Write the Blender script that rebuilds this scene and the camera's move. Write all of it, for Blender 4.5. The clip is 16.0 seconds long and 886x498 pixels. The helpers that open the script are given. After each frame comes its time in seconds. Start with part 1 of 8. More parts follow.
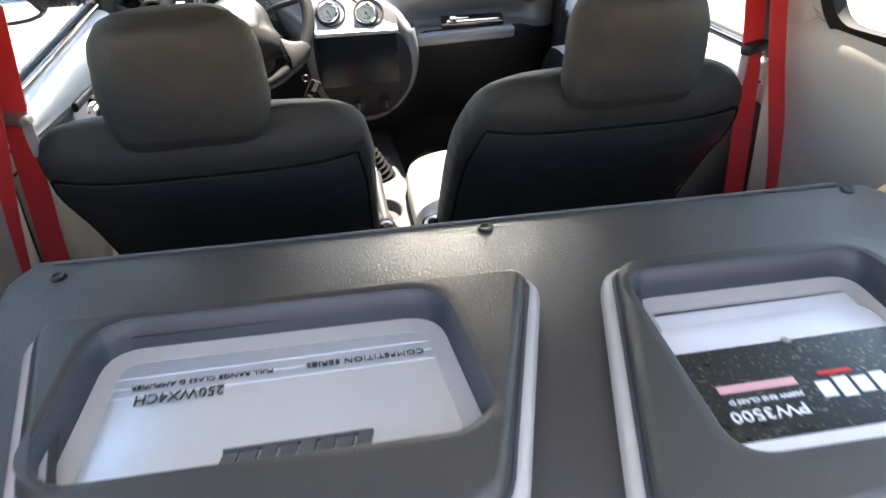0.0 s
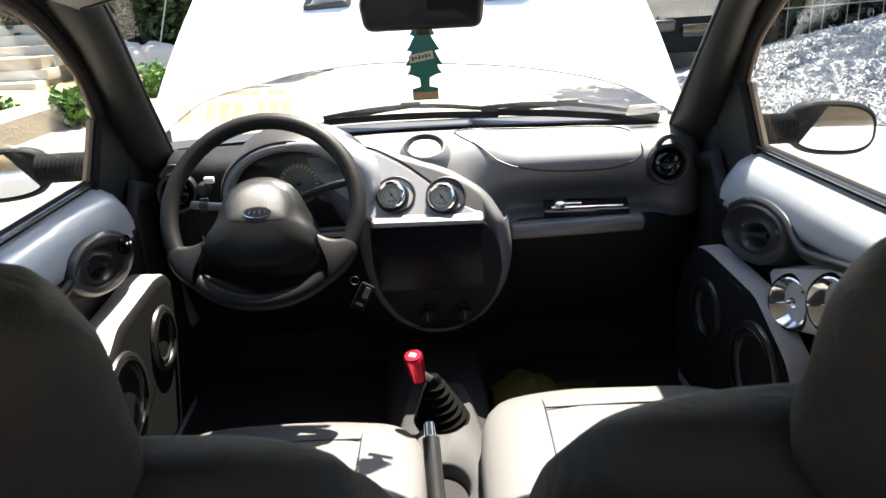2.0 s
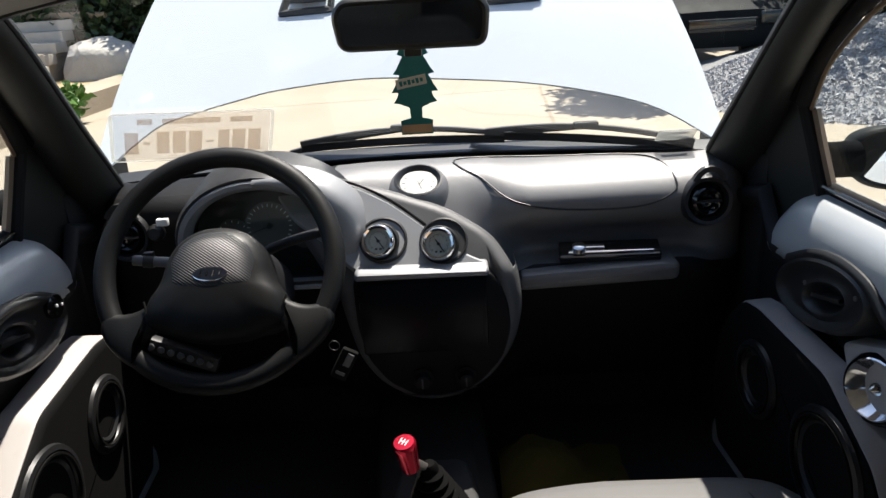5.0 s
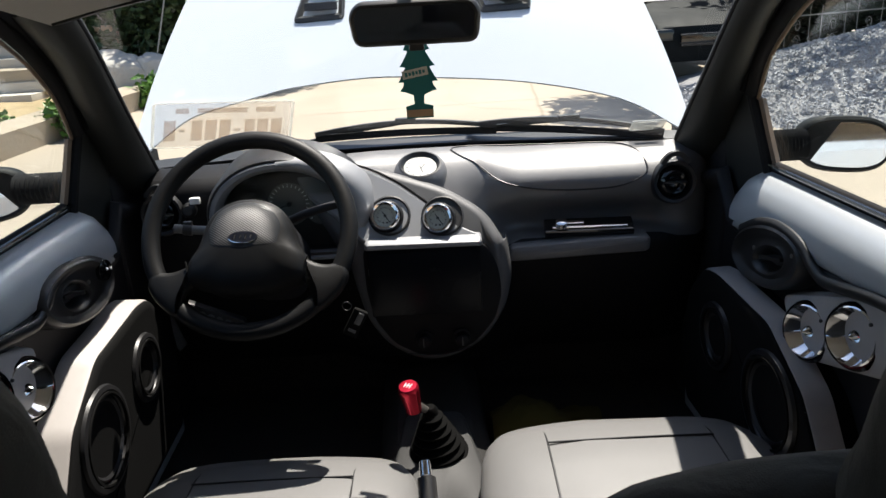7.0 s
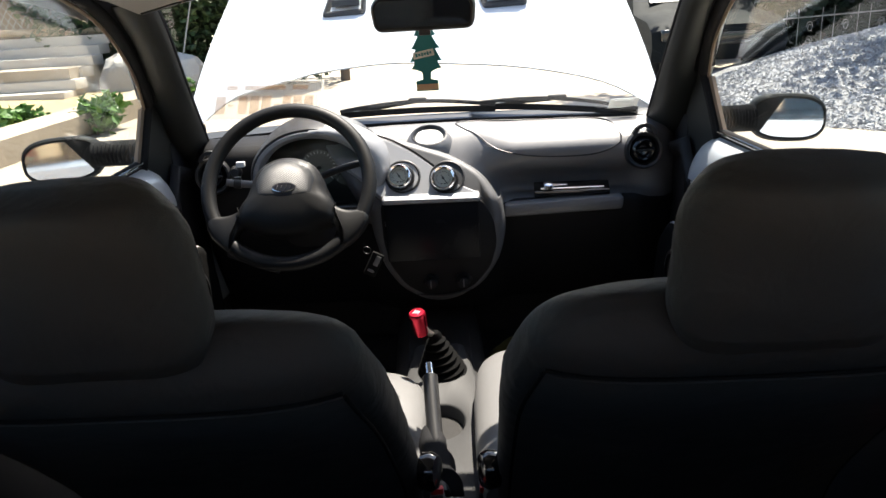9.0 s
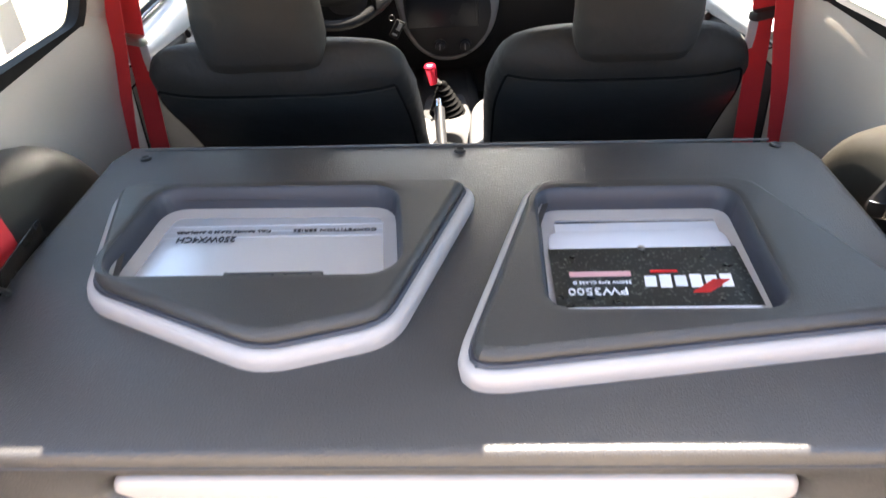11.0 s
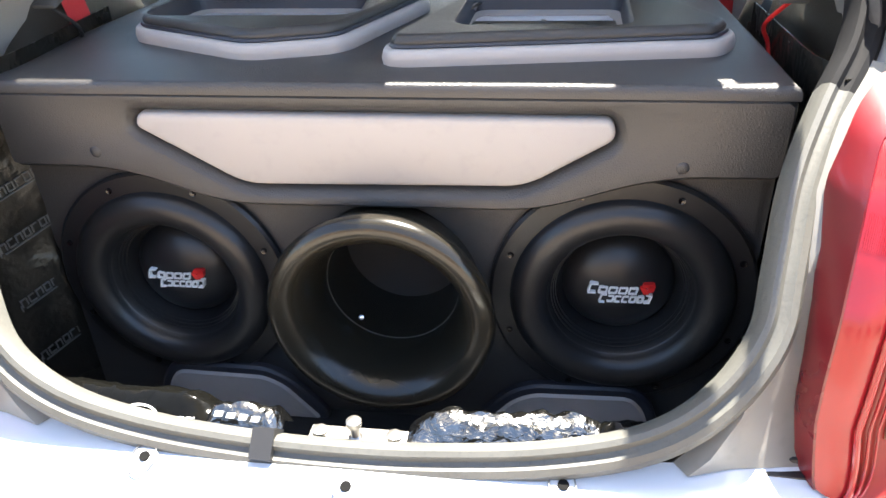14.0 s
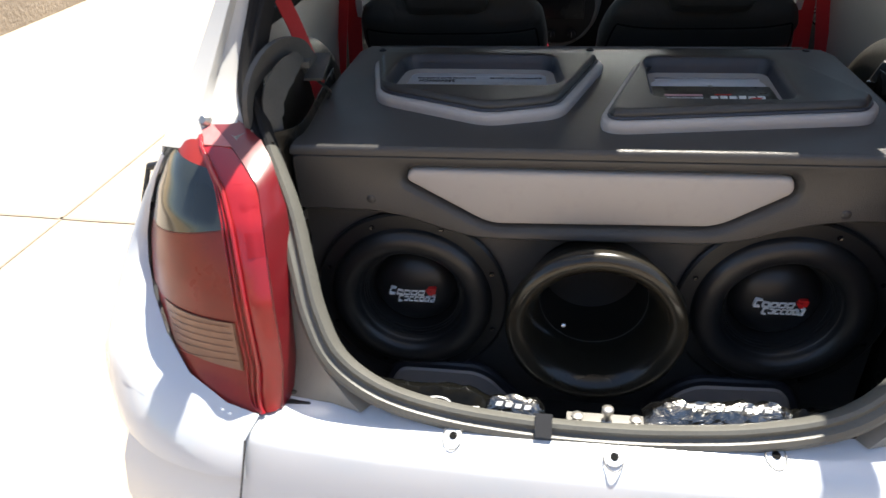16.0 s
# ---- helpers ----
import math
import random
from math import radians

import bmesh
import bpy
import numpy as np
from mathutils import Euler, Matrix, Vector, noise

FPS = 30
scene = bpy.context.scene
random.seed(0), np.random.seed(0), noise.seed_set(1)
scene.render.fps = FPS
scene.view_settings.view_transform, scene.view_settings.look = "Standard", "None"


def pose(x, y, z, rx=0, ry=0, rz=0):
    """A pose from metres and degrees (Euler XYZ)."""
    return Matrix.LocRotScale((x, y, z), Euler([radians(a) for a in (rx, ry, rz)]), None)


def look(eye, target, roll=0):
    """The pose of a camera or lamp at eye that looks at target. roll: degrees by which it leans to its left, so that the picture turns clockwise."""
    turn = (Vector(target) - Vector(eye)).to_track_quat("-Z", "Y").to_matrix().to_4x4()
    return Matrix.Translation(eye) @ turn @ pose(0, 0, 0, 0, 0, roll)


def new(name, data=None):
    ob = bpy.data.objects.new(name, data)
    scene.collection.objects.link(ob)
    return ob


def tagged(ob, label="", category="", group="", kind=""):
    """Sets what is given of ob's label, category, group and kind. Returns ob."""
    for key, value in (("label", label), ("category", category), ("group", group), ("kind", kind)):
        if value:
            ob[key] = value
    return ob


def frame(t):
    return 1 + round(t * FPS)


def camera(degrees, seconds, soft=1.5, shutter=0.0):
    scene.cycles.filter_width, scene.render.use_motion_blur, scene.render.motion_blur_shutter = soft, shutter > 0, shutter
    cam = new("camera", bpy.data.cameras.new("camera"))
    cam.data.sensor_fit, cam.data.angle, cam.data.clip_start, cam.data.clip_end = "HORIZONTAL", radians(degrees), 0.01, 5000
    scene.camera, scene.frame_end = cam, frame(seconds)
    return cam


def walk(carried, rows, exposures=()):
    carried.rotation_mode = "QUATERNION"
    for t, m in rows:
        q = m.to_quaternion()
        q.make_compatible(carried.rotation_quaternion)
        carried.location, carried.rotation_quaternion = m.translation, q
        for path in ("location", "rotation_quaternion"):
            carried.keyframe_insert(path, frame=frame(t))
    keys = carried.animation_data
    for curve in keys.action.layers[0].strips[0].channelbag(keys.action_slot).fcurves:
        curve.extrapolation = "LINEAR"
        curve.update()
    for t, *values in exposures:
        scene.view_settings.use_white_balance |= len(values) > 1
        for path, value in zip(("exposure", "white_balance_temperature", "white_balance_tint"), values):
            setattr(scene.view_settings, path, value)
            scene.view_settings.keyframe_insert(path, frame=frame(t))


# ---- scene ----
cam = camera(63.3, 16.0, soft=1.5, shutter=0.3)
PATH = [
    (0, (-0.146, -0.155, 1.349), (0.088, 1.539, 0.312), -2.5),
    (0.5, (-0.108, 0.043, 1.321), (0.091, 1.734, 0.272), -2.4),
    (1, (-0.021, 0.220, 1.303), (0.043, 1.980, 0.367), -3.34),
    (1.5, (-0.026, 0.347, 1.235), (-0.018, 2.224, 0.544), -3.5),
    (2, (-0.027, 0.481, 1.288), (-0.057, 2.361, 0.604), -3.3),
    (2.5, (-0.022, 0.611, 1.291), (-0.062, 2.49, 0.605), -3.4),
    (3, (-0.016, 0.691, 1.284), (-0.061, 2.57, 0.6), -3.4),
    (3.5, (-0.024, 0.761, 1.289), (-0.061, 2.634, 0.59), -3.3),
    (4, (-0.034, 0.781, 1.308), (-0.064, 2.651, 0.599), -3.2),
    (4.2, (-0.024, 0.781, 1.311), (-0.063, 2.651, 0.602), -3.5),
    (6.5, (-0.017, 0.61, 1.29), (-0.033, 2.497, 0.628), -3.6),
    (7, (-0.021, 0.555, 1.292), (-0.047, 2.443, 0.631), -3.5),
    (7.5, (-0.005, 0.498, 1.273), (-0.058, 2.39, 0.627), -3.5),
    (8, (-0.002, 0.438, 1.277), (-0.058, 2.329, 0.629), -3.6),
    (8.2, (0.01, 0.403, 1.271), (-0.063, 2.296, 0.631), -3.7),
    (10.3, (0.003, -0.161, 1.375), (-0.056, 1.645, 0.518), -3.1),
    (10.5, (0.008, -0.248, 1.41), (-0.056, 1.494, 0.429), -2.9),
    (11, (0.02, -0.382, 1.425), (-0.077, 1.249, 0.272), -3.0),
    (11.5, (0.006, -0.536, 1.405), (-0.091, 1.084, 0.236), -2.7),
    (12, (0.017, -0.654, 1.37), (-0.095, 0.967, 0.205), -2.7),
    (12.5, (0.022, -0.677, 1.282), (-0.092, 0.942, 0.113), -2.5),
    (13, (0.063, -0.696, 1.199), (-0.082, 0.924, 0.036), -2.9),
    (13.5, (0.164, -0.762, 1.183), (-0.052, 0.907, 0.103), -2.7),
    (14, (0.21, -0.802, 1.204), (-0.061, 0.904, 0.195), -2.3),
    (14.5, (0.199, -0.829, 1.237), (-0.101, 0.867, 0.219), -2.3),
    (15, (0.162, -0.875, 1.299), (-0.138, 0.818, 0.278), -2.3),
    (15.5, (0.042, -0.968, 1.353), (-0.259, 0.721, 0.325), -2.4),
    (16, (-0.081, -1.033, 1.405), (-0.363, 0.649, 0.36), -2.8),
]
EXPOSURES = [(0, 4.03, 7250, 10), (0.6, 4.83, 7350, 9), (1.0, 5.23, 7250, 10), (1.3, 4.73, 7250, 10), (1.6, 3.83, 7050, 10), (2.0, 2.42, 6900, 10), (2.5, 1.52, 6700, 10), (3.0, 1.22, 6600, 10), (8.2, 1.22, 6600, 10), (9.5, 2.83, 7050, 11), (10.3, 3.93, 7250, 12), (10.6, 4.03, 7250, 13), (11.2, 3.73, 7250, 13), (11.7, 3.48, 7250, 12), (12, 3.43, 7250, 12), (13, 3.18, 7050, 11), (15, 3.03, 6600, 9), (15.5, 2.53, 6700, 9), (16, 1.73, 6750, 9)]
walk(cam, [(t, look(eye, target, roll)) for t, eye, target, roll in PATH], EXPOSURES)
# ---- light ----
SUN_WAY = Vector((0.19, 0.39, 1.0)).normalized()      # towards the sun
world = bpy.data.worlds.new("sky")
scene.world = world
world.use_nodes = True
wn = world.node_tree
sky = wn.nodes.new("ShaderNodeTexSky")
sky.sky_type = 'NISHITA'
sky.sun_disc = False
sky.sun_elevation = math.asin(SUN_WAY.z)
sky.sun_rotation = math.atan2(SUN_WAY.x, SUN_WAY.y)
wn.links.new(sky.outputs[0], wn.nodes["Background"].inputs[0])
wn.nodes["Background"].inputs[1].default_value = 0.085
sun = new("sun", bpy.data.lights.new("sun", 'SUN'))
sun.data.energy, sun.data.angle, sun.data.color = 4.6, radians(0.53), (1.0, 0.95, 0.87)
sun.matrix_basis = look((0, 0, 30), Vector((0, 0, 30)) - SUN_WAY)
# ---- materials ----
def material(name, color, rough=0.5, metal=0.0, vary=0.15, scale=6.0, grain=0.0, grain_scale=400.0, kind="noise",
             coat=0.0, spots=0.0, spec=0.5, tint=None, sheen=0.0, fold=0.0, fold_scale=18.0):
    """A surface with broad unevenness, fine relief and uneven gloss."""
    m = bpy.data.materials.new(name)
    m.use_nodes = True
    t, b = m.node_tree, m.node_tree.nodes["Principled BSDF"]
    N, L = t.nodes.new, t.links.new
    co = N("ShaderNodeTexCoord").outputs["Object"]
    broad = N("ShaderNodeTexNoise")
    broad.inputs["Scale"].default_value, broad.inputs["Detail"].default_value = scale, 5
    L(co, broad.inputs["Vector"])
    mix = N("ShaderNodeMix")
    mix.data_type = 'RGBA'
    c = Vector(color)
    c2 = Vector(tint) if tint else c * (1 - vary)
    c1 = c if tint else c * (1 + vary)
    mix.inputs["A"].default_value, mix.inputs["B"].default_value = (*[min(1, v) for v in c1], 1), (*c2, 1)
    L(broad.outputs["Fac"], mix.inputs["Factor"])
    out = mix.outputs["Result"]
    if spots:
        sp = N("ShaderNodeTexNoise")
        sp.inputs["Scale"].default_value, sp.inputs["Detail"].default_value = scale * 14, 3
        L(co, sp.inputs["Vector"])
        ramp = N("ShaderNodeValToRGB")
        ramp.color_ramp.elements[0].position, ramp.color_ramp.elements[1].position = 0.55, 0.72
        L(sp.outputs["Fac"], ramp.inputs["Fac"])
        m2 = N("ShaderNodeMix")
        m2.data_type = 'RGBA'
        sc = N("ShaderNodeMath")
        sc.operation, sc.inputs[1].default_value = 'MULTIPLY', spots
        L(ramp.outputs["Color"], sc.inputs[0])
        L(sc.outputs[0], m2.inputs["Factor"])
        L(out, m2.inputs["A"])
        m2.inputs["B"].default_value = (*(c * 0.45), 1)
        out = m2.outputs["Result"]
    L(out, b.inputs["Base Color"])
    rr = N("ShaderNodeMapRange")
    rr.inputs["To Min"].default_value, rr.inputs["To Max"].default_value = max(0.02, rough - 0.08), min(1, rough + 0.08)
    L(broad.outputs["Fac"], rr.inputs["Value"])
    L(rr.outputs[0], b.inputs["Roughness"])
    b.inputs["Metallic"].default_value = metal
    b.inputs["Coat Weight"].default_value = coat
    b.inputs["Specular IOR Level"].default_value = spec
    b.inputs["Sheen Weight"].default_value = sheen
    under = None
    if fold:
        fo = N("ShaderNodeTexNoise")
        fo.inputs["Scale"].default_value, fo.inputs["Detail"].default_value, fo.inputs["Distortion"].default_value = fold_scale, 3.0, 0.4
        L(co, fo.inputs["Vector"])
        fb = N("ShaderNodeBump")
        fb.inputs["Strength"].default_value, fb.inputs["Distance"].default_value = fold, 0.35 / fold_scale
        L(fo.outputs["Fac"], fb.inputs["Height"])
        L(fb.outputs["Normal"], b.inputs["Normal"])
        under = fb.outputs["Normal"]
    if grain:
        if kind == "leather":
            g = N("ShaderNodeTexVoronoi")
            g.feature = 'DISTANCE_TO_EDGE'
            g.inputs["Scale"].default_value = grain_scale
            L(co, g.inputs["Vector"])
            h = g.outputs["Distance"]
        elif kind == "carbon":
            g = N("ShaderNodeTexWave")
            g.bands_direction = 'DIAGONAL'
            g.inputs["Scale"].default_value = grain_scale
            L(co, g.inputs["Vector"])
            h = g.outputs["Fac"]
        else:
            g = N("ShaderNodeTexNoise")
            g.inputs["Scale"].default_value, g.inputs["Detail"].default_value = grain_scale, 4
            L(co, g.inputs["Vector"])
            h = g.outputs["Fac"]
        bu = N("ShaderNodeBump")
        bu.inputs["Strength"].default_value, bu.inputs["Distance"].default_value = grain, 0.4 / grain_scale
        L(h, bu.inputs["Height"])
        if under:
            L(under, bu.inputs["Normal"])
        L(bu.outputs["Normal"], b.inputs["Normal"])
    return m


def clear(name, color=(1, 1, 1), alpha=0.1, rough=0.02):
    """Thin glass: mostly see-through, with a mirror gloss that grows at grazing angles."""
    m = bpy.data.materials.new(name)
    m.use_nodes = True
    t = m.node_tree
    t.nodes.remove(t.nodes["Principled BSDF"])
    N, L = t.nodes.new, t.links.new
    tr, gl, mx, fr = N("ShaderNodeBsdfTransparent"), N("ShaderNodeBsdfGlossy"), N("ShaderNodeMixShader"), N("ShaderNodeLayerWeight")
    tr.inputs[0].default_value = (*color, 1)
    gl.inputs["Roughness"].default_value = rough
    pw, ml = N("ShaderNodeMath"), N("ShaderNodeMath")
    pw.operation, pw.inputs[1].default_value = 'POWER', 4.0
    ml.operation, ml.inputs[1].default_value, ml.inputs[2].default_value = 'MULTIPLY_ADD', 0.55, 0.035
    L(fr.outputs["Facing"], pw.inputs[0]), L(pw.outputs[0], ml.inputs[0])
    L(ml.outputs[0], mx.inputs[0]), L(tr.outputs[0], mx.inputs[1]), L(gl.outputs[0], mx.inputs[2])
    L(mx.outputs[0], t.nodes["Material Output"].inputs[0])
    return m


VINYL = material("black_vinyl", (0.046, 0.044, 0.043), 0.42, vary=0.2, scale=5, grain=0.5, grain_scale=300, kind="leather")
ROLL_VINYL = material("shiny_black_leatherette", (0.016, 0.017, 0.019), 0.3, vary=0.2, scale=5, grain=0.2, grain_scale=400, kind="leather", fold=0.15, fold_scale=8)
VINYL_SOFT = material("padded_black_vinyl", (0.036, 0.035, 0.034), 0.42, vary=0.2, scale=4, grain=0.45, grain_scale=380, kind="leather")
ARCH_VINYL = material("dull_black_arch_vinyl", (0.034, 0.031, 0.025), 0.42, vary=0.25, scale=6, grain=0.4, grain_scale=350, kind="leather", fold=0.1, fold_scale=6)
NAVY = material("dark_blue_vinyl", (0.028, 0.030, 0.040), 0.45, vary=0.2, scale=5, grain=0.25, grain_scale=500, kind="leather")
WHITE_VINYL = material("white_vinyl", (0.37, 0.345, 0.33), 0.5, vary=0.05, scale=4, grain=0.2, grain_scale=420, kind="leather", spots=0.08)
SEAT = material("dark_seat_leatherette", (0.031, 0.030, 0.028), 0.68, spec=0.3, vary=0.25, scale=6, grain=0.35, grain_scale=420, kind="leather", fold=0.34, fold_scale=15)
SEAT_GREY = material("grey_seat_leatherette", (0.14, 0.138, 0.136), 0.48, vary=0.07, scale=9, grain=0.2, grain_scale=380, kind="leather", spots=0.06)
SEAT_BACK = material("black_seat_cloth", (0.032, 0.0315, 0.030), 0.7, vary=0.2, scale=8, grain=0.3, grain_scale=700, fold=0.2, fold_scale=9)
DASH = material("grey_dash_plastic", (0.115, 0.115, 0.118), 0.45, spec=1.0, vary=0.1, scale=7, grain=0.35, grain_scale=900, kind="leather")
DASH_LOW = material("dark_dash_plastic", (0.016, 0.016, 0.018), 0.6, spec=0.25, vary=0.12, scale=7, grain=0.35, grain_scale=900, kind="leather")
SURROUND = material("grained_surround_plastic", (0.095, 0.095, 0.097), 0.5, spec=0.4, vary=0.1, scale=7, grain=0.35, grain_scale=900, kind="leather")
# near-black dash plastic: shade put into the colour of parts away from the sun
DARKENED_DASH = material("darkened_dash_plastic", (0.009, 0.009, 0.010), 0.55, spec=0.15, vary=0.15, scale=7, grain=0.35, grain_scale=900, kind="leather")
FACE_VINYL = material("matt_black_vinyl", (0.009, 0.009, 0.009), 0.85, spec=0.05, vary=0.2, scale=7, grain=0.35, grain_scale=500, kind="leather")
SILVER = material("silver_painted_plastic", (0.26, 0.265, 0.275), 0.46, metal=0.15, vary=0.06, scale=5, grain=0.04, grain_scale=700)
DOOR_SILVER = material("silver_door_paint", (0.52, 0.55, 0.58), 0.36, metal=0.3, vary=0.06, scale=4, coat=0.3)
BLACK = material("black_plastic", (0.018, 0.018, 0.019), 0.42, vary=0.2, scale=9, grain=0.15, grain_scale=800)
GLOSS_BLACK = material("gloss_black_plastic", (0.008, 0.008, 0.009), 0.12, vary=0.2, scale=9, coat=0.5)
RUBBER = material("black_rubber", (0.012, 0.012, 0.013), 0.75, spec=0.15, vary=0.25, scale=20, grain=0.15, grain_scale=300)
# black rubber taken almost to zero, so the sunlit boot reads as shaded
GAITER = material("shade_darkened_gaiter_rubber", (0.003, 0.003, 0.003), 0.8, spec=0.06, vary=0.25, scale=20)
SEAL_RUBBER = material("worn_grey_seal_rubber", (0.095, 0.094, 0.084), 0.45, vary=0.25, scale=14, grain=0.2, grain_scale=200, spots=0.3)
JOINT_RUBBER = material("dark_grey_joint_rubber", (0.018, 0.018, 0.019), 0.5, vary=0.2, scale=20)
PAINT = material("white_car_paint", (0.57, 0.60, 0.64), 0.22, vary=0.03, scale=3, coat=0.6)
PILLAR_PAINT = material("thin_white_paint", (0.46, 0.46, 0.45), 0.32, vary=0.06, scale=5, coat=0.3)
# dusty body paint, lowered further so the sunlit flange looks shaded
PAINT_DUSTY_DIM = material("dusty_paint_darkened_for_shade", (0.19, 0.185, 0.17), 0.4, vary=0.1, scale=6, coat=0.2, spots=0.15)
TRIM = material("beige_grey_trim", (0.42, 0.39, 0.355), 0.5, vary=0.06, scale=5, grain=0.2, grain_scale=900, kind="leather")
TRIM_DARK = material("dark_pillar_trim", (0.014, 0.015, 0.015), 0.6, spec=0.2, vary=0.1, scale=5, grain=0.2, grain_scale=900)
PILLAR_GREY = material("grey_green_pillar_trim", (0.019, 0.021, 0.020), 0.55, spec=0.3, vary=0.1, scale=5, grain=0.25, grain_scale=900)
BROWN_SEAL = material("brown_seal", (0.15, 0.105, 0.07), 0.6, vary=0.15, scale=20)
BRACKET = material("weathered_grey_plastic", (0.065, 0.064, 0.062), 0.6, vary=0.3, scale=18, grain=0.3, grain_scale=200, spots=0.3)
# pale grey plastic darkened in colour to stand for shade on the tunnel
TRAY = material("shade_darkened_grey_tray", (0.042, 0.042, 0.042), 0.6, spec=0.25, vary=0.12, scale=8, grain=0.2, grain_scale=500)
GREY_PLASTIC = material("grey_plastic", (0.11, 0.11, 0.11), 0.5, vary=0.12, scale=8, grain=0.2, grain_scale=500)
HEADLINER = material("grey_headliner", (0.28, 0.27, 0.26), 0.9, vary=0.06, scale=6, grain=0.3, grain_scale=500)
CARPET = material("black_carpet", (0.020, 0.019, 0.018), 0.95, vary=0.3, scale=12, grain=0.8, grain_scale=300)
BELT = material("red_belt_webbing", (0.50, 0.014, 0.020), 0.6, vary=0.1, scale=15, grain=0.3, grain_scale=900, sheen=0.2)
CHROME = material("chrome", (0.86, 0.86, 0.87), 0.08, metal=1.0, vary=0.03)
STEEL = material("dull_steel", (0.45, 0.43, 0.40), 0.35, metal=0.9, vary=0.15, scale=30, spots=0.3)
FOIL = material("crumpled_foil", (0.20, 0.198, 0.19), 0.25, metal=1.0, vary=0.9, scale=55, spots=0.8, fold=1.0, fold_scale=60)
SHEET_GLOSS = material("gloss_black_sheet", (0.004, 0.004, 0.0035), 0.12, spec=0.12, vary=0.3, scale=14, grain=0.15, grain_scale=90, fold=0.25, fold_scale=10)
FOIL_BLACK = material("black_foil_sheet", (0.013, 0.012, 0.010), 0.26, spec=0.28, vary=0.3, scale=14, grain=0.3, grain_scale=90, coat=0.0, fold=0.35, fold_scale=12)
CONE = material("black_rubber_cone", (0.014, 0.014, 0.015), 0.37, vary=0.25, scale=15, grain=0.1, grain_scale=300)
PORT = material("black_resin_flare", (0.010, 0.010, 0.009), 0.22, vary=0.4, scale=9, spec=0.5, tint=(0.022, 0.018, 0.011))
RED_LENS = material("red_lamp_lens", (0.30, 0.012, 0.018), 0.22, vary=0.15, scale=8, coat=0.25)
ORANGE_LENS = material("orange_red_lens", (0.21, 0.018, 0.014), 0.32, spec=0.3, vary=0.2, scale=9, spots=0.15)
RED_LENS_DEEP = material("dark_red_lamp_lens", (0.16, 0.012, 0.009), 0.3, spec=0.3, vary=0.35, scale=16, spots=0.3)
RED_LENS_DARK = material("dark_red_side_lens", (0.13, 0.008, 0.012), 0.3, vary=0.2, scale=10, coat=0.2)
SMOKE_LENS = material("smoked_lamp_lens", (0.020, 0.024, 0.022), 0.16, vary=0.2, scale=12, coat=0.25)
AMBER_LENS = material("dull_clear_lamp_lens", (0.24, 0.125, 0.08), 0.32, spec=0.3, vary=0.3, scale=30)
RED_METAL = material("red_anodised_metal", (0.62, 0.02, 0.05), 0.22, metal=0.7, vary=0.08)
RED_PAINT = material("red_paint", (0.6, 0.02, 0.02), 0.4, vary=0.08)
WHITE = material("white_print", (0.80, 0.80, 0.80), 0.5, vary=0.02)
GREY_PRINT = material("grey_print", (0.25, 0.25, 0.25), 0.5, vary=0.04)
DARK_GREY_PRINT = material("dim_grey_print", (0.085, 0.085, 0.083), 0.5, vary=0.1)
DARK_PRINT = material("dark_print", (0.03, 0.03, 0.035), 0.5, vary=0.04)
PALE = material("pale_dial", (0.62, 0.61, 0.56), 0.4, vary=0.04, scale=40)
DIM_DIAL = material("dim_grey_dial", (0.13, 0.13, 0.125), 0.5, vary=0.05, scale=40)
GREY_DIAL = material("grey_dial", (0.24, 0.25, 0.24), 0.4, vary=0.05, scale=40)
AMP_SILVER = material("brushed_aluminium", (0.72, 0.73, 0.76), 0.33, metal=0.55, vary=0.05, scale=10, grain=0.05, grain_scale=300)
AMP_WHITE = material("pale_grey_amplifier_paint", (0.68, 0.69, 0.74), 0.35, vary=0.03)
AMP_BLACK = material("speckled_black_print", (0.016, 0.018, 0.018), 0.3, vary=0.3, scale=60)
speck = AMP_BLACK.node_tree
sn, sr, sm = speck.nodes.new("ShaderNodeTexNoise"), speck.nodes.new("ShaderNodeValToRGB"), speck.nodes.new("ShaderNodeMix")
sn.inputs["Scale"].default_value, sn.inputs["Detail"].default_value = 330.0, 3.0
sr.color_ramp.elements[0].position, sr.color_ramp.elements[1].position = 0.60, 0.68
sm.data_type = 'RGBA'
sm.inputs["A"].default_value, sm.inputs["B"].default_value = (0.014, 0.016, 0.016, 1), (0.16, 0.19, 0.16, 1)
speck.links.new(speck.nodes["Texture Coordinate"].outputs["Object"], sn.inputs["Vector"])
speck.links.new(sn.outputs["Fac"], sr.inputs["Fac"])
speck.links.new(sr.outputs["Color"], sm.inputs["Factor"])
speck.links.new(sm.outputs["Result"], speck.nodes["Principled BSDF"].inputs["Base Color"])
CHIPPED = material("chipped_pink_lens", (0.42, 0.16, 0.16), 0.6, spec=0.2, vary=0.4, scale=60)
PINK = material("pale_pink_print", (0.65, 0.35, 0.36), 0.4, vary=0.04)
TEAL = material("teal_card", (0.012, 0.16, 0.155), 0.6, vary=0.12, scale=30)
CREAM = material("cream_card", (0.62, 0.58, 0.50), 0.6, vary=0.05, scale=30)
CARBON = material("carbon_fibre", (0.020, 0.021, 0.022), 0.42, vary=0.1, grain=0.4, grain_scale=105, kind="carbon", coat=0.1)
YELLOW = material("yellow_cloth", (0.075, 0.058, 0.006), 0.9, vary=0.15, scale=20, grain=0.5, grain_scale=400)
MIRROR = material("mirror_glass", (0.88, 0.89, 0.9), 0.015, metal=1.0, vary=0.0)
